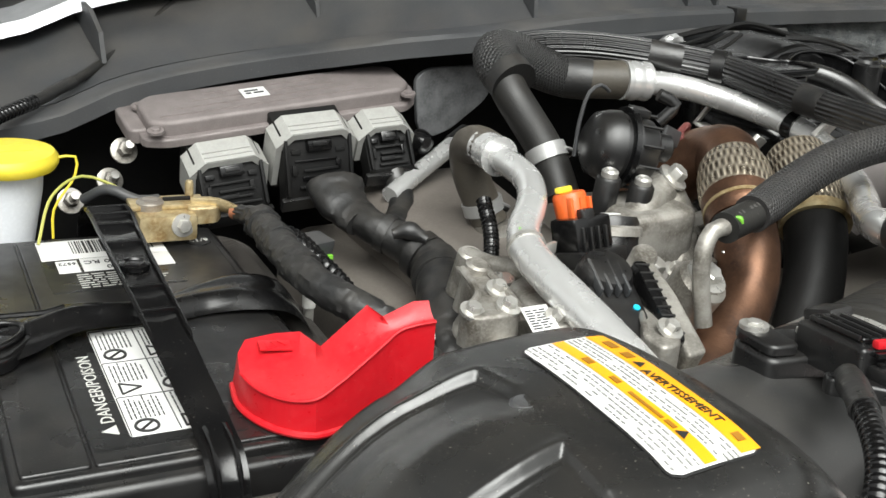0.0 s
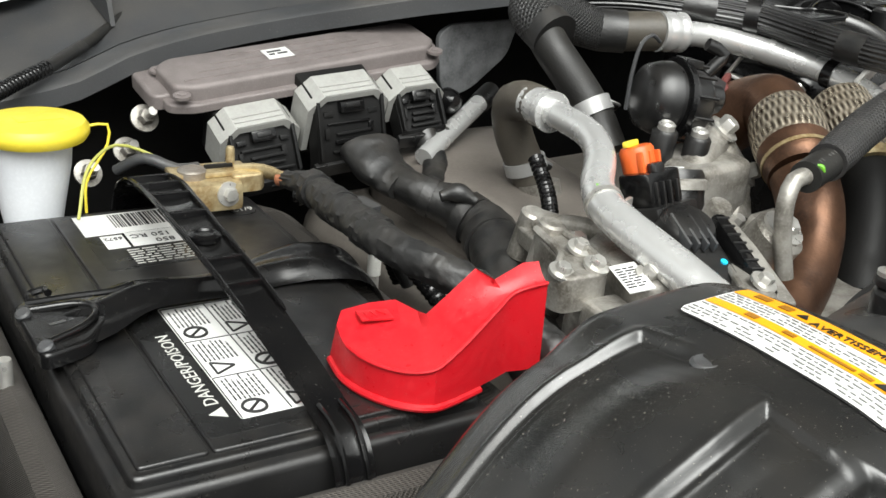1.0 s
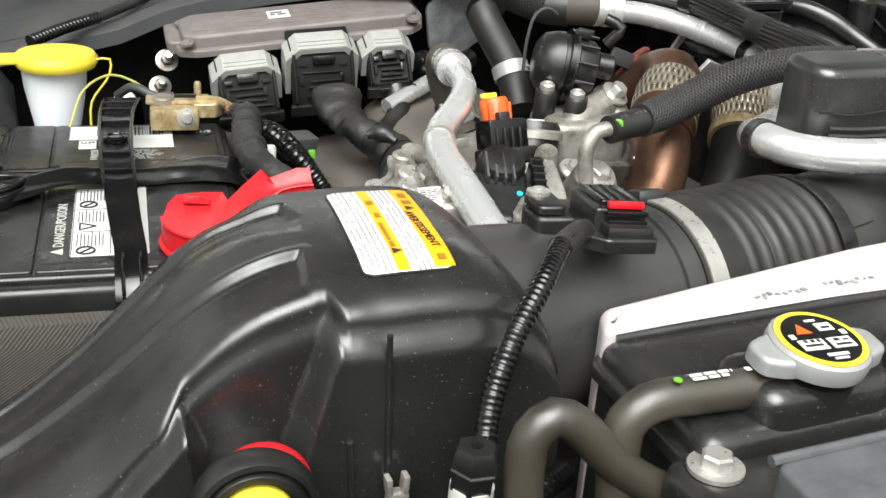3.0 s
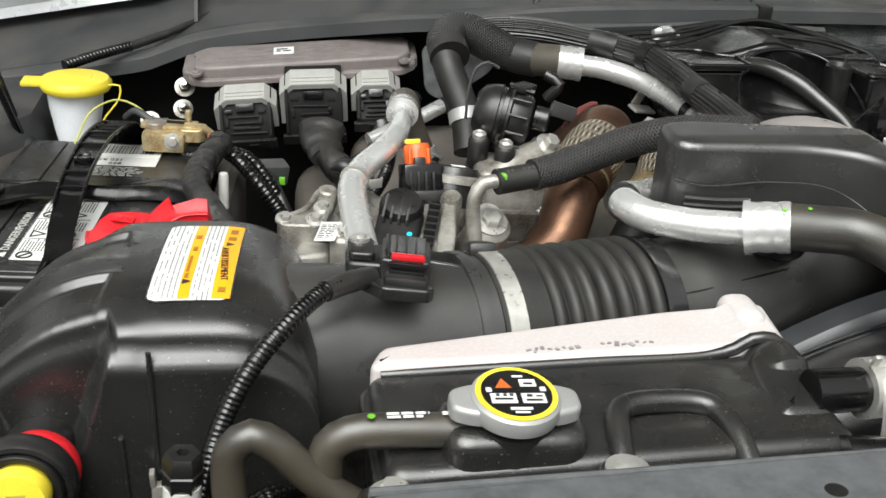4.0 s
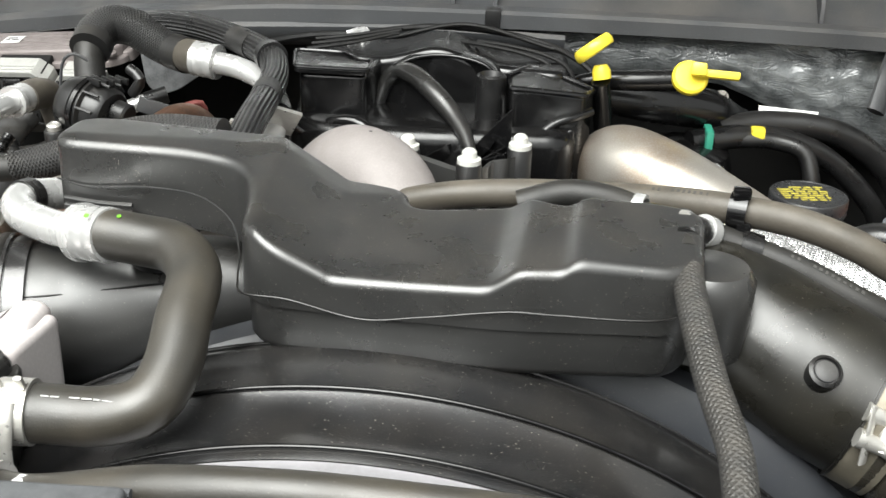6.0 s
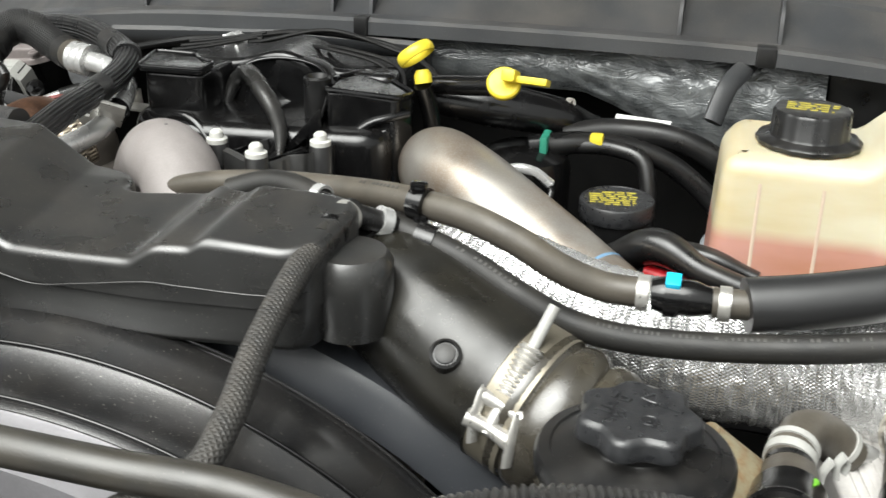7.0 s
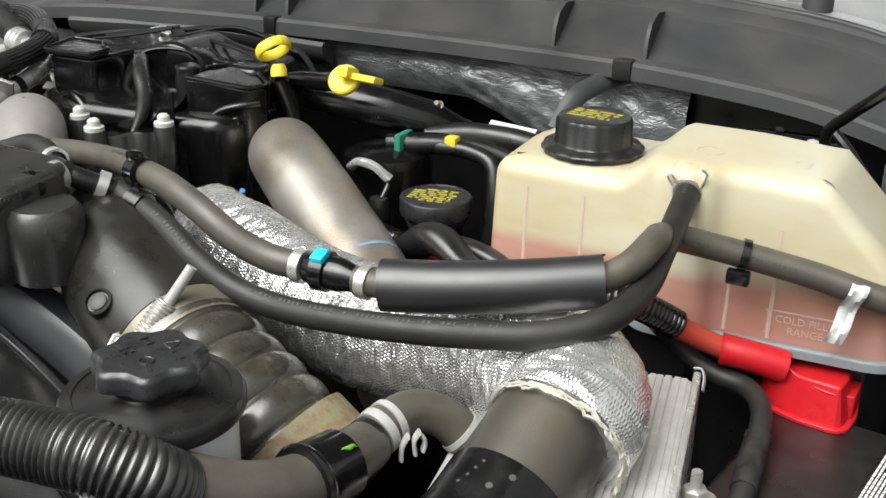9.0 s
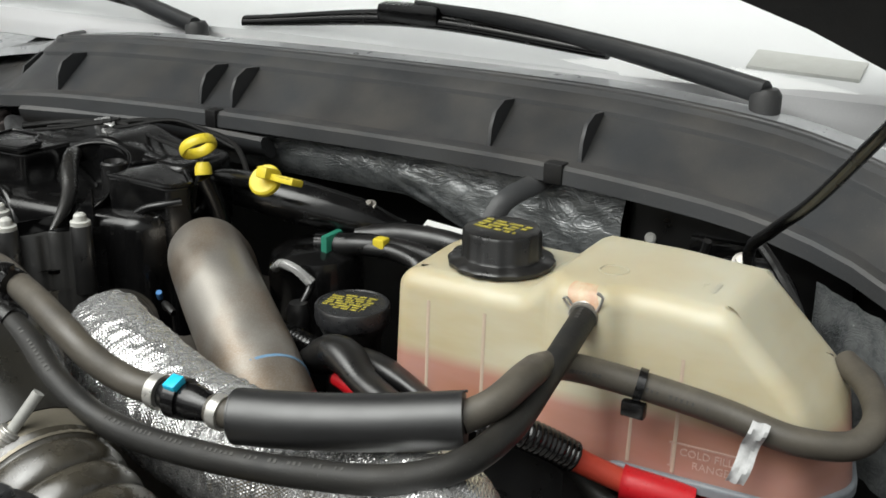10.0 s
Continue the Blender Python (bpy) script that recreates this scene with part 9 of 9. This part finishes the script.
tp = rounded([(1.304, 0.600), (1.44, 0.600), (1.452, 0.588), (1.495, 0.588), (1.506, 0.600), (1.64, 0.607), (1.668, 0.655), (1.650, 0.728), (1.31, 0.728), (1.300, 0.69)], 0.014, 4)
part("body", cushion(tp, 1.24, 1.356, 0.018, tank_top, n=6, draft=0.004), TANK, dt)
part("cradle", cushion(inset(tp, 0.02), 1.08, 1.232, 0.006, n=4), BLACK, dt, "black cradle under the tank")
part("weld_seam", cushion(inset(tp, -0.008), 1.232, 1.241, 0.003), material("grey_seam", (0.22, 0.24, 0.26), 0.45), dt, "pale grey weld flange")
for x in (1.337, 1.389, 1.517, 1.552):
    part("rib", tube([(x, 0.5962 + 0.0442 * max(0, x - 1.506), 1.243), (x, 0.5980 + 0.0442 * max(0, x - 1.506), 1.285), (x, 0.5998 + 0.0442 * max(0, x - 1.506), 1.334)], 0.0016, 10, flat=(0.35, 1), up=(0, -1, 0)), TANKRIB, dt)
tcap = part("cap", lathe([(0.0409, -0.010), (0.0442, -0.008), (0.0446, -0.005), (0.0428, -0.003), (0.0344, -0.001), (0.0330, 0.001), (0.0327, 0.019), (0.0312, 0.0215), (0.0288, 0.0222), (0.001, 0.0222)], (1.374, 0.655, 1.366), seg=96, lobes=16, lobe=0.014), BLACK, dt, "black screw cap with yellow print")
CP = pose(1.374, 0.655, 1.3884, 0, 0, -5)
part("print", bars([q for q in print_lines(-0.022, -0.016, 0.022, 0.016, 0.0065, 0.55, 31) if math.hypot(*q[:2]) < 0.026 and math.hypot(*q[2:]) < 0.026], CP, 0.0004), CAPPRINT, tcap)
FACE = pose(1.578, 0.6015, 1.2575, 90, 0, 3)
EMB = material("raised_tank_print", (0.55, 0.38, 0.32), 0.45)
writing("COLD FILL", 0.0085, FACE @ Matrix.Translation((-0.022, 0.001, 0.001)), EMB, "raised_print", dt, depth=0.0008)
writing("RANGE", 0.0085, FACE @ Matrix.Translation((-0.012, -0.008, 0.001)), EMB, "raised_print", dt, depth=0.0008)
part("raised_line", bars([(-0.024, 0.0095, 0.024, 0.0108), (-0.0285, -0.010, -0.0275, 0.011), (-0.030, 0.009, -0.026, 0.0105), (-0.030, -0.010, -0.026, -0.0085)], FACE, 0.0015), EMB, dt)
part("nipple", tube([(1.478, 0.60, 1.358), (1.478, 0.585, 1.356)], 0.0075, 14), TANK, dt)
STAIN = material("rusty_stain", (0.46, 0.27, 0.17), 0.45, second=(0.53, 0.44, 0.30), blot=90, amount=1.0, bump=0.02)
stain = loft([[(1.476 + w * (0.0105 + 0.003 * math.sin(3 * a + w)), 0.606 - 0.01835 * math.cos(a), 1.360 + 0.01835 * math.sin(a)) for w in (-1, -0.5, 0, 0.5, 1)] for a in [0.12 * k - 0.15 for k in range(13)]])
bmesh.ops.solidify(stain, geom=stain.faces[:], thickness=0.0004)
part("stain", stain, STAIN, dt, "rusty orange stain above the nipple")
part("print_panel", cushion(rounded(rect(-0.024, -0.012, 0.024, 0.012), 0.004), 0.0, 0.0007, 0.0004, m=pose(1.5359, 0.6500, 1.3742, 0, 0, 0)), TANK, dt)
part("raised_print", bars(print_lines(-0.018, -0.008, 0.018, 0.008, 0.006, 0.55, 41), pose(1.5359, 0.6500, 1.3750, 0, 0, 0), 0.0006), TANK, dt)
part("moulded_ring", tube([(1.4809 + 0.011 * math.cos(a), 0.6369 + 0.011 * math.sin(a), 1.3775) for a in [2 * math.pi * k / 20 for k in range(21)]], 0.0011, 8, 0.004), TANK, dt)
for k in range(7):
    part("spring_turn", tube([(1.4775 + 0.011 * math.cos(a), 0.590 - 0.003 * k / 6, 1.3565 + 0.011 * math.sin(a)) for a in [0.25 * math.pi * j for j in range(9)]], 0.0009, 6, 0.003), STEEL, dt) if k in (0, 4) else None
part("clip_ear", tube([(1.468, 0.588, 1.360), (1.462, 0.586, 1.368), (1.466, 0.584, 1.370), (1.470, 0.586, 1.364)], 0.0009, 6), STEEL, dt)
part("clip_ear", tube([(1.488, 0.588, 1.362), (1.493, 0.587, 1.374), (1.489, 0.585, 1.378)], 0.0012, 6), STEEL, dt)
tgc = thing("tank_hose_clip", "black ratchet clip on the tank hose", "clip", (1.555, 0.565, 1.29), group="hose clips")
part("loop", clip_band((1.531, 0.5735, 1.320), (1, 0.25, -0.2), 0.0115, w=0.006), GLOSS, tgc)
part("foot", box((1.530, 0.566, 1.304), (0.018, 0.008, 0.012), 0.002), GLOSS, tgc)
tg = thing("paper_tag", "white printed paper tag round a hose", "tag", (1.62, 0.57, 1.27))
part("paper", loft([[(1.6175 + dx - 0.0012 * k + 0.0008 * math.sin(k * 0.9), 0.5795 - 0.0035 * math.sin(k * 0.8) + 0.0012 * math.sin(dx * 700 + k), 1.3115 + 0.002 * math.sin(math.pi * k / 11) - 0.0046 * k) for dx in (-0.0065, -0.004, -0.0015, 0.0015, 0.004, 0.0065)] for k in range(12)]), material("crumpled_tag_paper", (0.48, 0.48, 0.48), 0.6, second=(0.36, 0.36, 0.36), blot=120, amount=0.8, bump=0.5, bump_scale=180), tg)

# second battery with its red cover
B2 = pose(1.63, 0.47, 0, 0, 0, -8)
bat2 = thing("battery", "black battery with a white label beside the cooler", "battery", (1.63, 0.47, 1.0))
part("case", cushion(rounded(rect(-0.075, -0.17, 0.10, 0.12), 0.008), 1.0, 1.165, 0.004, m=B2), BLACK, bat2)
part("lid", cushion(rounded(rect(-0.079, -0.174, 0.104, 0.124), 0.008), 1.160, 1.188, 0.005, m=B2), BLACK, bat2)
part("handle", tube([tuple(B2 @ Vector(p)) for p in ((0.03, 0.11, 1.19), (0.034, 0.10, 1.205), (0.04, 0.02, 1.207), (0.045, -0.1, 1.2))], 0.005, 8, flat=(2.2, 0.6)), GLOSS, bat2)
l2 = part("label", cushion(rect(0.010, -0.12, 0.060, 0.122), 1.1875, 1.189, 0.0002, m=B2), LABEL_BLACK, bat2, "black warning label with dense white print")
part("print", bars(print_lines(-0.115, -0.034, 0.118, -0.013, 0.0030, 0.6, 8) + print_lines(-0.115, -0.057, 0.118, -0.038, 0.0026, 0.55, 18), B2 @ Matrix.Translation((0, 0, 1.189)) @ TXT), PAPER, l2)
c2 = thing("terminal_cover", "bright red terminal cover with a cable sleeve", "terminal cover", (1.6, 0.59, 1.18))
top2 = rounded([(1.5560, 0.6000), (1.5680, 0.5900), (1.5880, 0.5830), (1.6160, 0.5790), (1.6190, 0.6000), (1.6165, 0.6330), (1.5640, 0.6500), (1.5550, 0.6330)], 0.004, 3)
part("hood_shell", cushion(top2, 1.189, 1.2210, 0.0025, lambda x, y: 0.004 * max(0.0, (x - 1.58) / 0.04) + 0.002 * math.sin((x - 1.555) * 60), draft=0.006, net=0.006), RED, c2, sharp=26)
part("top_wall", tube([(1.5570, 0.6030, 1.2210), (1.5690, 0.5915, 1.2265), (1.5880, 0.5845, 1.2195), (1.6145, 0.5805, 1.2170), (1.6170, 0.5990, 1.2170)], 0.0011, 8, 0.004), RED, c2)
part("skirt", cushion(inset(top2, -0.010), 1.1885, 1.1915, 0.001), RED, c2)
part("notch_block", cushion(rounded([(1.618, 0.592), (1.626, 0.594), (1.627, 0.622), (1.618, 0.622)], 0.002), 1.189, 1.2115, 0.0015), RED, c2)
part("sleeve", tube([(1.5205, 0.5805, 1.2335), (1.5230, 0.581, 1.2333), (1.545, 0.586, 1.2300), (1.570, 0.594, 1.2240)], [0.0140, 0.0130, 0.0128, 0.0135], 24, 0.003), RED, c2)
part("latch", box((1.5610, 0.5960, 1.2175), (0.008, 0.012, 0.010), 0.002, (0, 10, 20)), RED, c2)
part("emblem", box((1.598, 0.602, 1.2195), (0.014, 0.002, 0.001), 0, (0, 0, -8)), RED, c2)
part("emblem", box((1.601, 0.604, 1.2193), (0.002, 0.007, 0.001), 0, (0, 0, -8)), RED, c2)
solid("positive_cable", tube([(1.478, 0.548, 1.266), (1.498, 0.566, 1.248), (1.524, 0.581, 1.2335)], 0.0092, 16), material("red_cable", (0.5, 0.06, 0.035), 0.5, bump=0.1), "thick red battery cable", "cable")
solid("cable_loom", tube([(1.43, 0.52, 1.285), (1.458, 0.530, 1.281), (1.476, 0.546, 1.268), (1.489, 0.557, 1.257)], 0.0118, 24, 0.0009, ribs(0.0045, 0.12)), GLOSS, "black corrugated loom on the battery cable", "wire loom", group="wire looms")
drain = hose("drain_hose", [(1.470, 0.568, 1.250), (1.483, 0.578, 1.233), (1.499, 0.580, 1.2187), (1.522, 0.575, 1.2117), (1.546, 0.570, 1.2105), (1.565, 0.540, 1.2109), (1.5725, 0.490, 1.2036), (1.5765, 0.440, 1.1975), (1.575, 0.38, 1.17)], 0.0082, RUBBER, "black hose between the cooler and the battery")
part("tape", tube([(1.571, 0.508, 1.2062), (1.573, 0.48, 1.2023), (1.576, 0.445, 1.198)], 0.0098, 22, 0.002, lump=0.06, crinkle=0.0012), TAPE, drain, "shiny black tape")
sb_ = thing("tie_down_bolt", "zinc tie-down bolt with a flange nut", "bolt", (1.554, 0.395, 1.15))
part("shank", lathe([(0.004, -0.1), (0.004, 0.000), (0.0035, 0.002)], (1.554, 0.395, 1.235), seg=14), STEEL, sb_)
part("nut", bolt((1.554, 0.395, 1.214), r=0.009, h=0.010), STEEL, sb_)
solid("battery_tray", cushion(rounded(rect(-0.10, -0.19, 0.12, 0.14), 0.02), 0.95, 1.0, 0.01, m=B2), BLACK, "black tray under the second battery", "battery tray")

# parts deep between tank and engine
oc2 = thing("oil_filler", "black oil filler neck with a yellow-printed cap", "oil filler", (1.213, 0.667, 1.15))
part("neck", lathe([(0.026, -0.14), (0.027, -0.03), (0.031, -0.022), (0.031, -0.016)], (1.213, 0.667, 1.280), seg=28), BLACK, oc2)
part("cap", lathe([(0.030, -0.018), (0.0345, -0.016), (0.0355, -0.013), (0.0355, -0.0005), (0.0345, 0.0012), (0.0325, 0.0016), (0.0315, 0.0008), (0.001, 0.0008)], (1.213, 0.667, 1.280), seg=40), CAPBLACK, oc2)
part("print", bars([q for q in print_lines(-0.026, -0.02, 0.026, 0.02, 0.0052, 0.55, 33) if math.hypot(*q[:2]) < 0.029 and math.hypot(*q[2:]) < 0.029], pose(1.213, 0.667, 1.2809, 0, 0, 10), 0.0004), CAPPRINT, oc2)
md = thing("fuel_filter_housing", "black round filter housing with a foil-wrapped wire", "filter housing", (1.12, 0.74, 1.1))
part("body", lathe([(0.048, -0.16), (0.050, -0.02), (0.046, -0.006), (0.030, 0.002), (0.012, 0.004)], (1.105, 0.755, 1.292), seg=36), GLOSS, md)
part("outlet", tube([(1.11, 0.75, 1.296), (1.14, 0.762, 1.298), (1.17, 0.785, 1.296)], 0.012, 16), GLOSS, md)
solid("foil_wire", tube([(1.095, 0.70, 1.282), (1.11, 0.693, 1.292), (1.13, 0.690, 1.290), (1.145, 0.694, 1.278)], 0.005, 12, lump=0.3), ALU, "foil-wrapped wire on the filter housing", "wire")
for pts, r in ((((1.13, 0.755, 1.297), (1.165, 0.77, 1.298), (1.21, 0.79, 1.292), (1.26, 0.80, 1.27), (1.32, 0.80, 1.21), (1.34, 0.79, 1.12)), 0.011), (((1.16, 0.765, 1.297), (1.195, 0.77, 1.296), (1.225, 0.765, 1.288), (1.235, 0.755, 1.262), (1.236, 0.74, 1.20)), 0.0085), (((1.14, 0.78, 1.30), (1.19, 0.80, 1.305), (1.27, 0.81, 1.295), (1.33, 0.81, 1.25), (1.36, 0.80, 1.15)), 0.013)):
    solid("fuel_line", tube(pts, r, 16), BLACK, "glossy black fuel line with clips", "pipe", group="fuel lines")
for at, mt, s in (((1.128, 0.752, 1.296), TEAL, (0.008, 0.03, 0.03)), ((1.178, 0.768, 1.303), YELLOW, (0.014, 0.014, 0.014))):
    cl = thing("line_clip", "coloured lock clip on a fuel line", "clip", at, group="line clips")
    part("clip", box(at, s, 0.003), mt, cl)
cf = thing("corrugated_line", "black corrugated line low beside the filler", "wire loom", (1.17, 0.66, 1.2), group="wire looms")
part("line", tube([(1.10, 0.66, 1.24), (1.15, 0.655, 1.235), (1.20, 0.64, 1.235)], 0.011, 16, 0.0014, ribs(0.0055, 0.2)), GLOSS, cf)
wl2 = thing("wiring_cover", "glossy black wiring cover along the firewall", "wiring cover", (1.06, 0.78, 1.3))
part("cover", tube([(1.01, 0.75, 1.34), (1.07, 0.765, 1.332), (1.13, 0.79, 1.318), (1.17, 0.82, 1.30)], [0.02, 0.024, 0.022, 0.014], 20, flat=(1, 0.8)), GLOSS, wl2)
part("nut", bolt((1.143, 0.80, 1.330), (0, -0.6, 0.8), 0.004, 0.006), CAST, wl2)
paper = thing("emission_sticker", "white printed sticker on a dark bracket", "sticker", (1.22, 0.80, 1.29))
part("sheet", box((1.215, 0.815, 1.297), (0.06, 0.05, 0.001), 0, (35, 0, -10)), PAPER, paper)
part("print", bars(print_lines(-0.026, -0.02, 0.026, 0.02, 0.004, 0.4, 6), pose(1.215, 0.815, 1.2977, 35, 0, -10)), INK, paper)
fg = thing("fuse_guard", "black moulded guard over a red cable", "guard", (1.27, 0.60, 1.2))
part("guard", tube([(1.22, 0.60, 1.25), (1.26, 0.585, 1.272), (1.30, 0.565, 1.262), (1.36, 0.55, 1.25)], [0.012, 0.016, 0.012, 0.01], 16, flat=(1, 1.5)), BLACK, fg)
part("cable", tube([(1.25, 0.59, 1.245), (1.31, 0.57, 1.242), (1.37, 0.555, 1.24)], 0.007, 12), RED, fg)
solid("hood_wire", tube([(1.695, 0.58, 1.56), (1.66, 0.62, 1.51), (1.61, 0.69, 1.44), (1.57, 0.74, 1.395), (1.552, 0.755, 1.372), (1.56, 0.76, 1.33)], 0.0052, 12), GLOSS, "black wire rising to the hood", "wire")
solid("side_insulation", loft([[(1.60 + 0.15 * i / 20, 0.80 - 0.12 * i / 20 + 0.008 * noise.noise(Vector((i * 0.7, j * 0.8, 3))), 1.34 - 0.02 * j - 0.01 * i / 20) for j in range(8)] for i in range(21)]), FOILDARK, "crumpled foil insulation in the corner", "insulation", sharp=60)
for k, pts in enumerate(((((1.44, 0.84, 1.30), (1.48, 0.82, 1.325), (1.53, 0.80, 1.33)), ((1.52, 0.81, 1.335), (1.57, 0.79, 1.34), (1.60, 0.76, 1.30))))):
    solid("corner_hose", tube(pts, 0.009, 12), GLOSS, "black hose in the rear corner", "hose", group="hoses")
solid("corner_bolt", bolt((1.535, 0.80, 1.345), (0, -0.7, 0.6), 0.005, 0.006), CAST, "steel bolt in the rear corner", "bolt")
sup = tube([(1.335, 0.905, 1.39), (1.315, 0.84, 1.372), (1.30, 0.80, 1.36), (1.29, 0.78, 1.33)], 0.006, 10, flat=(1, 1.8))
solid("tank_strap", sup, COWL, "dark strap from the cowl to the tank", "strap")

# clutter between the charge pipe and the tank
sc_ = thing("drain_connector", "black hanging connector with a pale ring", "connector", (1.12, 0.66, 1.2))
part("body", lathe([(0.010, -0.03), (0.012, -0.01), (0.012, 0.012), (0.009, 0.02)], (1.145, 0.672, 1.245), seg=20), BLACK, sc_)
part("ring", lathe([(0.0145, -0.006), (0.0145, 0.004), (0.012, 0.006)], (1.145, 0.672, 1.222), seg=24), CAST, sc_, "pale ring")
part("lead", tube([(1.145, 0.678, 1.262), (1.147, 0.686, 1.272), (1.145, 0.694, 1.278)], 0.004, 10), GLOSS, sc_)
cw = thing("cable_cover", "black hinged cable cover by the coolant tank", "cable cover", (1.30, 0.60, 1.22))
part("shell", tube([(1.235, 0.625, 1.238), (1.265, 0.612, 1.256), (1.30, 0.598, 1.260), (1.345, 0.588, 1.250)], [0.008, 0.014, 0.014, 0.010], 18, flat=(0.8, 1.5)), BLACK, cw)
part("hinge", tube([(1.262, 0.600, 1.268), (1.285, 0.592, 1.272), (1.31, 0.584, 1.270)], 0.003, 8), GLOSS, cw)
for k, (pts, r) in enumerate(((((1.42, 0.83, 1.31), (1.47, 0.815, 1.322), (1.50, 0.80, 1.345), (1.505, 0.795, 1.36)), 0.004), (((1.45, 0.84, 1.30), (1.52, 0.82, 1.335), (1.56, 0.80, 1.35)), 0.0035), (((1.55, 0.79, 1.37), (1.575, 0.77, 1.352), (1.60, 0.755, 1.32), (1.605, 0.74, 1.28)), 0.0045))):
    solid("corner_wire", tube(pts, r, 8), BLACK, "thin black wire in the rear corner", "wire", group="wires in the corner")
ub = thing("valley_tube", "blue and black line end beside the charge pipe", "line", (1.03, 0.60, 1.25))
part("line", tube([(1.02, 0.62, 1.25), (1.035, 0.605, 1.262), (1.05, 0.60, 1.258)], 0.0035, 8), BLACK, ub)
part("cap", tube([(1.018, 0.615, 1.262), (1.022, 0.610, 1.270)], 0.003, 8), material("blue_cap", (0.02, 0.16, 0.42), 0.4, bump=0), ub, "blue cap")
oc3 = thing("orange_connector", "small orange plug on a dark sensor deep in the bay", "plug", (1.0088, 0.4, 1.2221))
OP = pose(1.0088, 0.4000, 1.2221, 20, 10, 25)
part("shell", box((0, 0, 0), (0.020, 0.012, 0.011), 0.002, m=OP), ORANGE, oc3)
part("latch", box((0.006, -0.005, 0.007), (0.008, 0.010, 0.006), 0.0015, m=OP), ORANGE, oc3)
part("socket", lathe([(0.010, -0.03), (0.011, 0.0), (0.008, 0.002)], tuple(OP @ Vector((-0.014, 0.004, 0.004))), (0.6, -0.5, 0.3), 18), COWL, oc3)
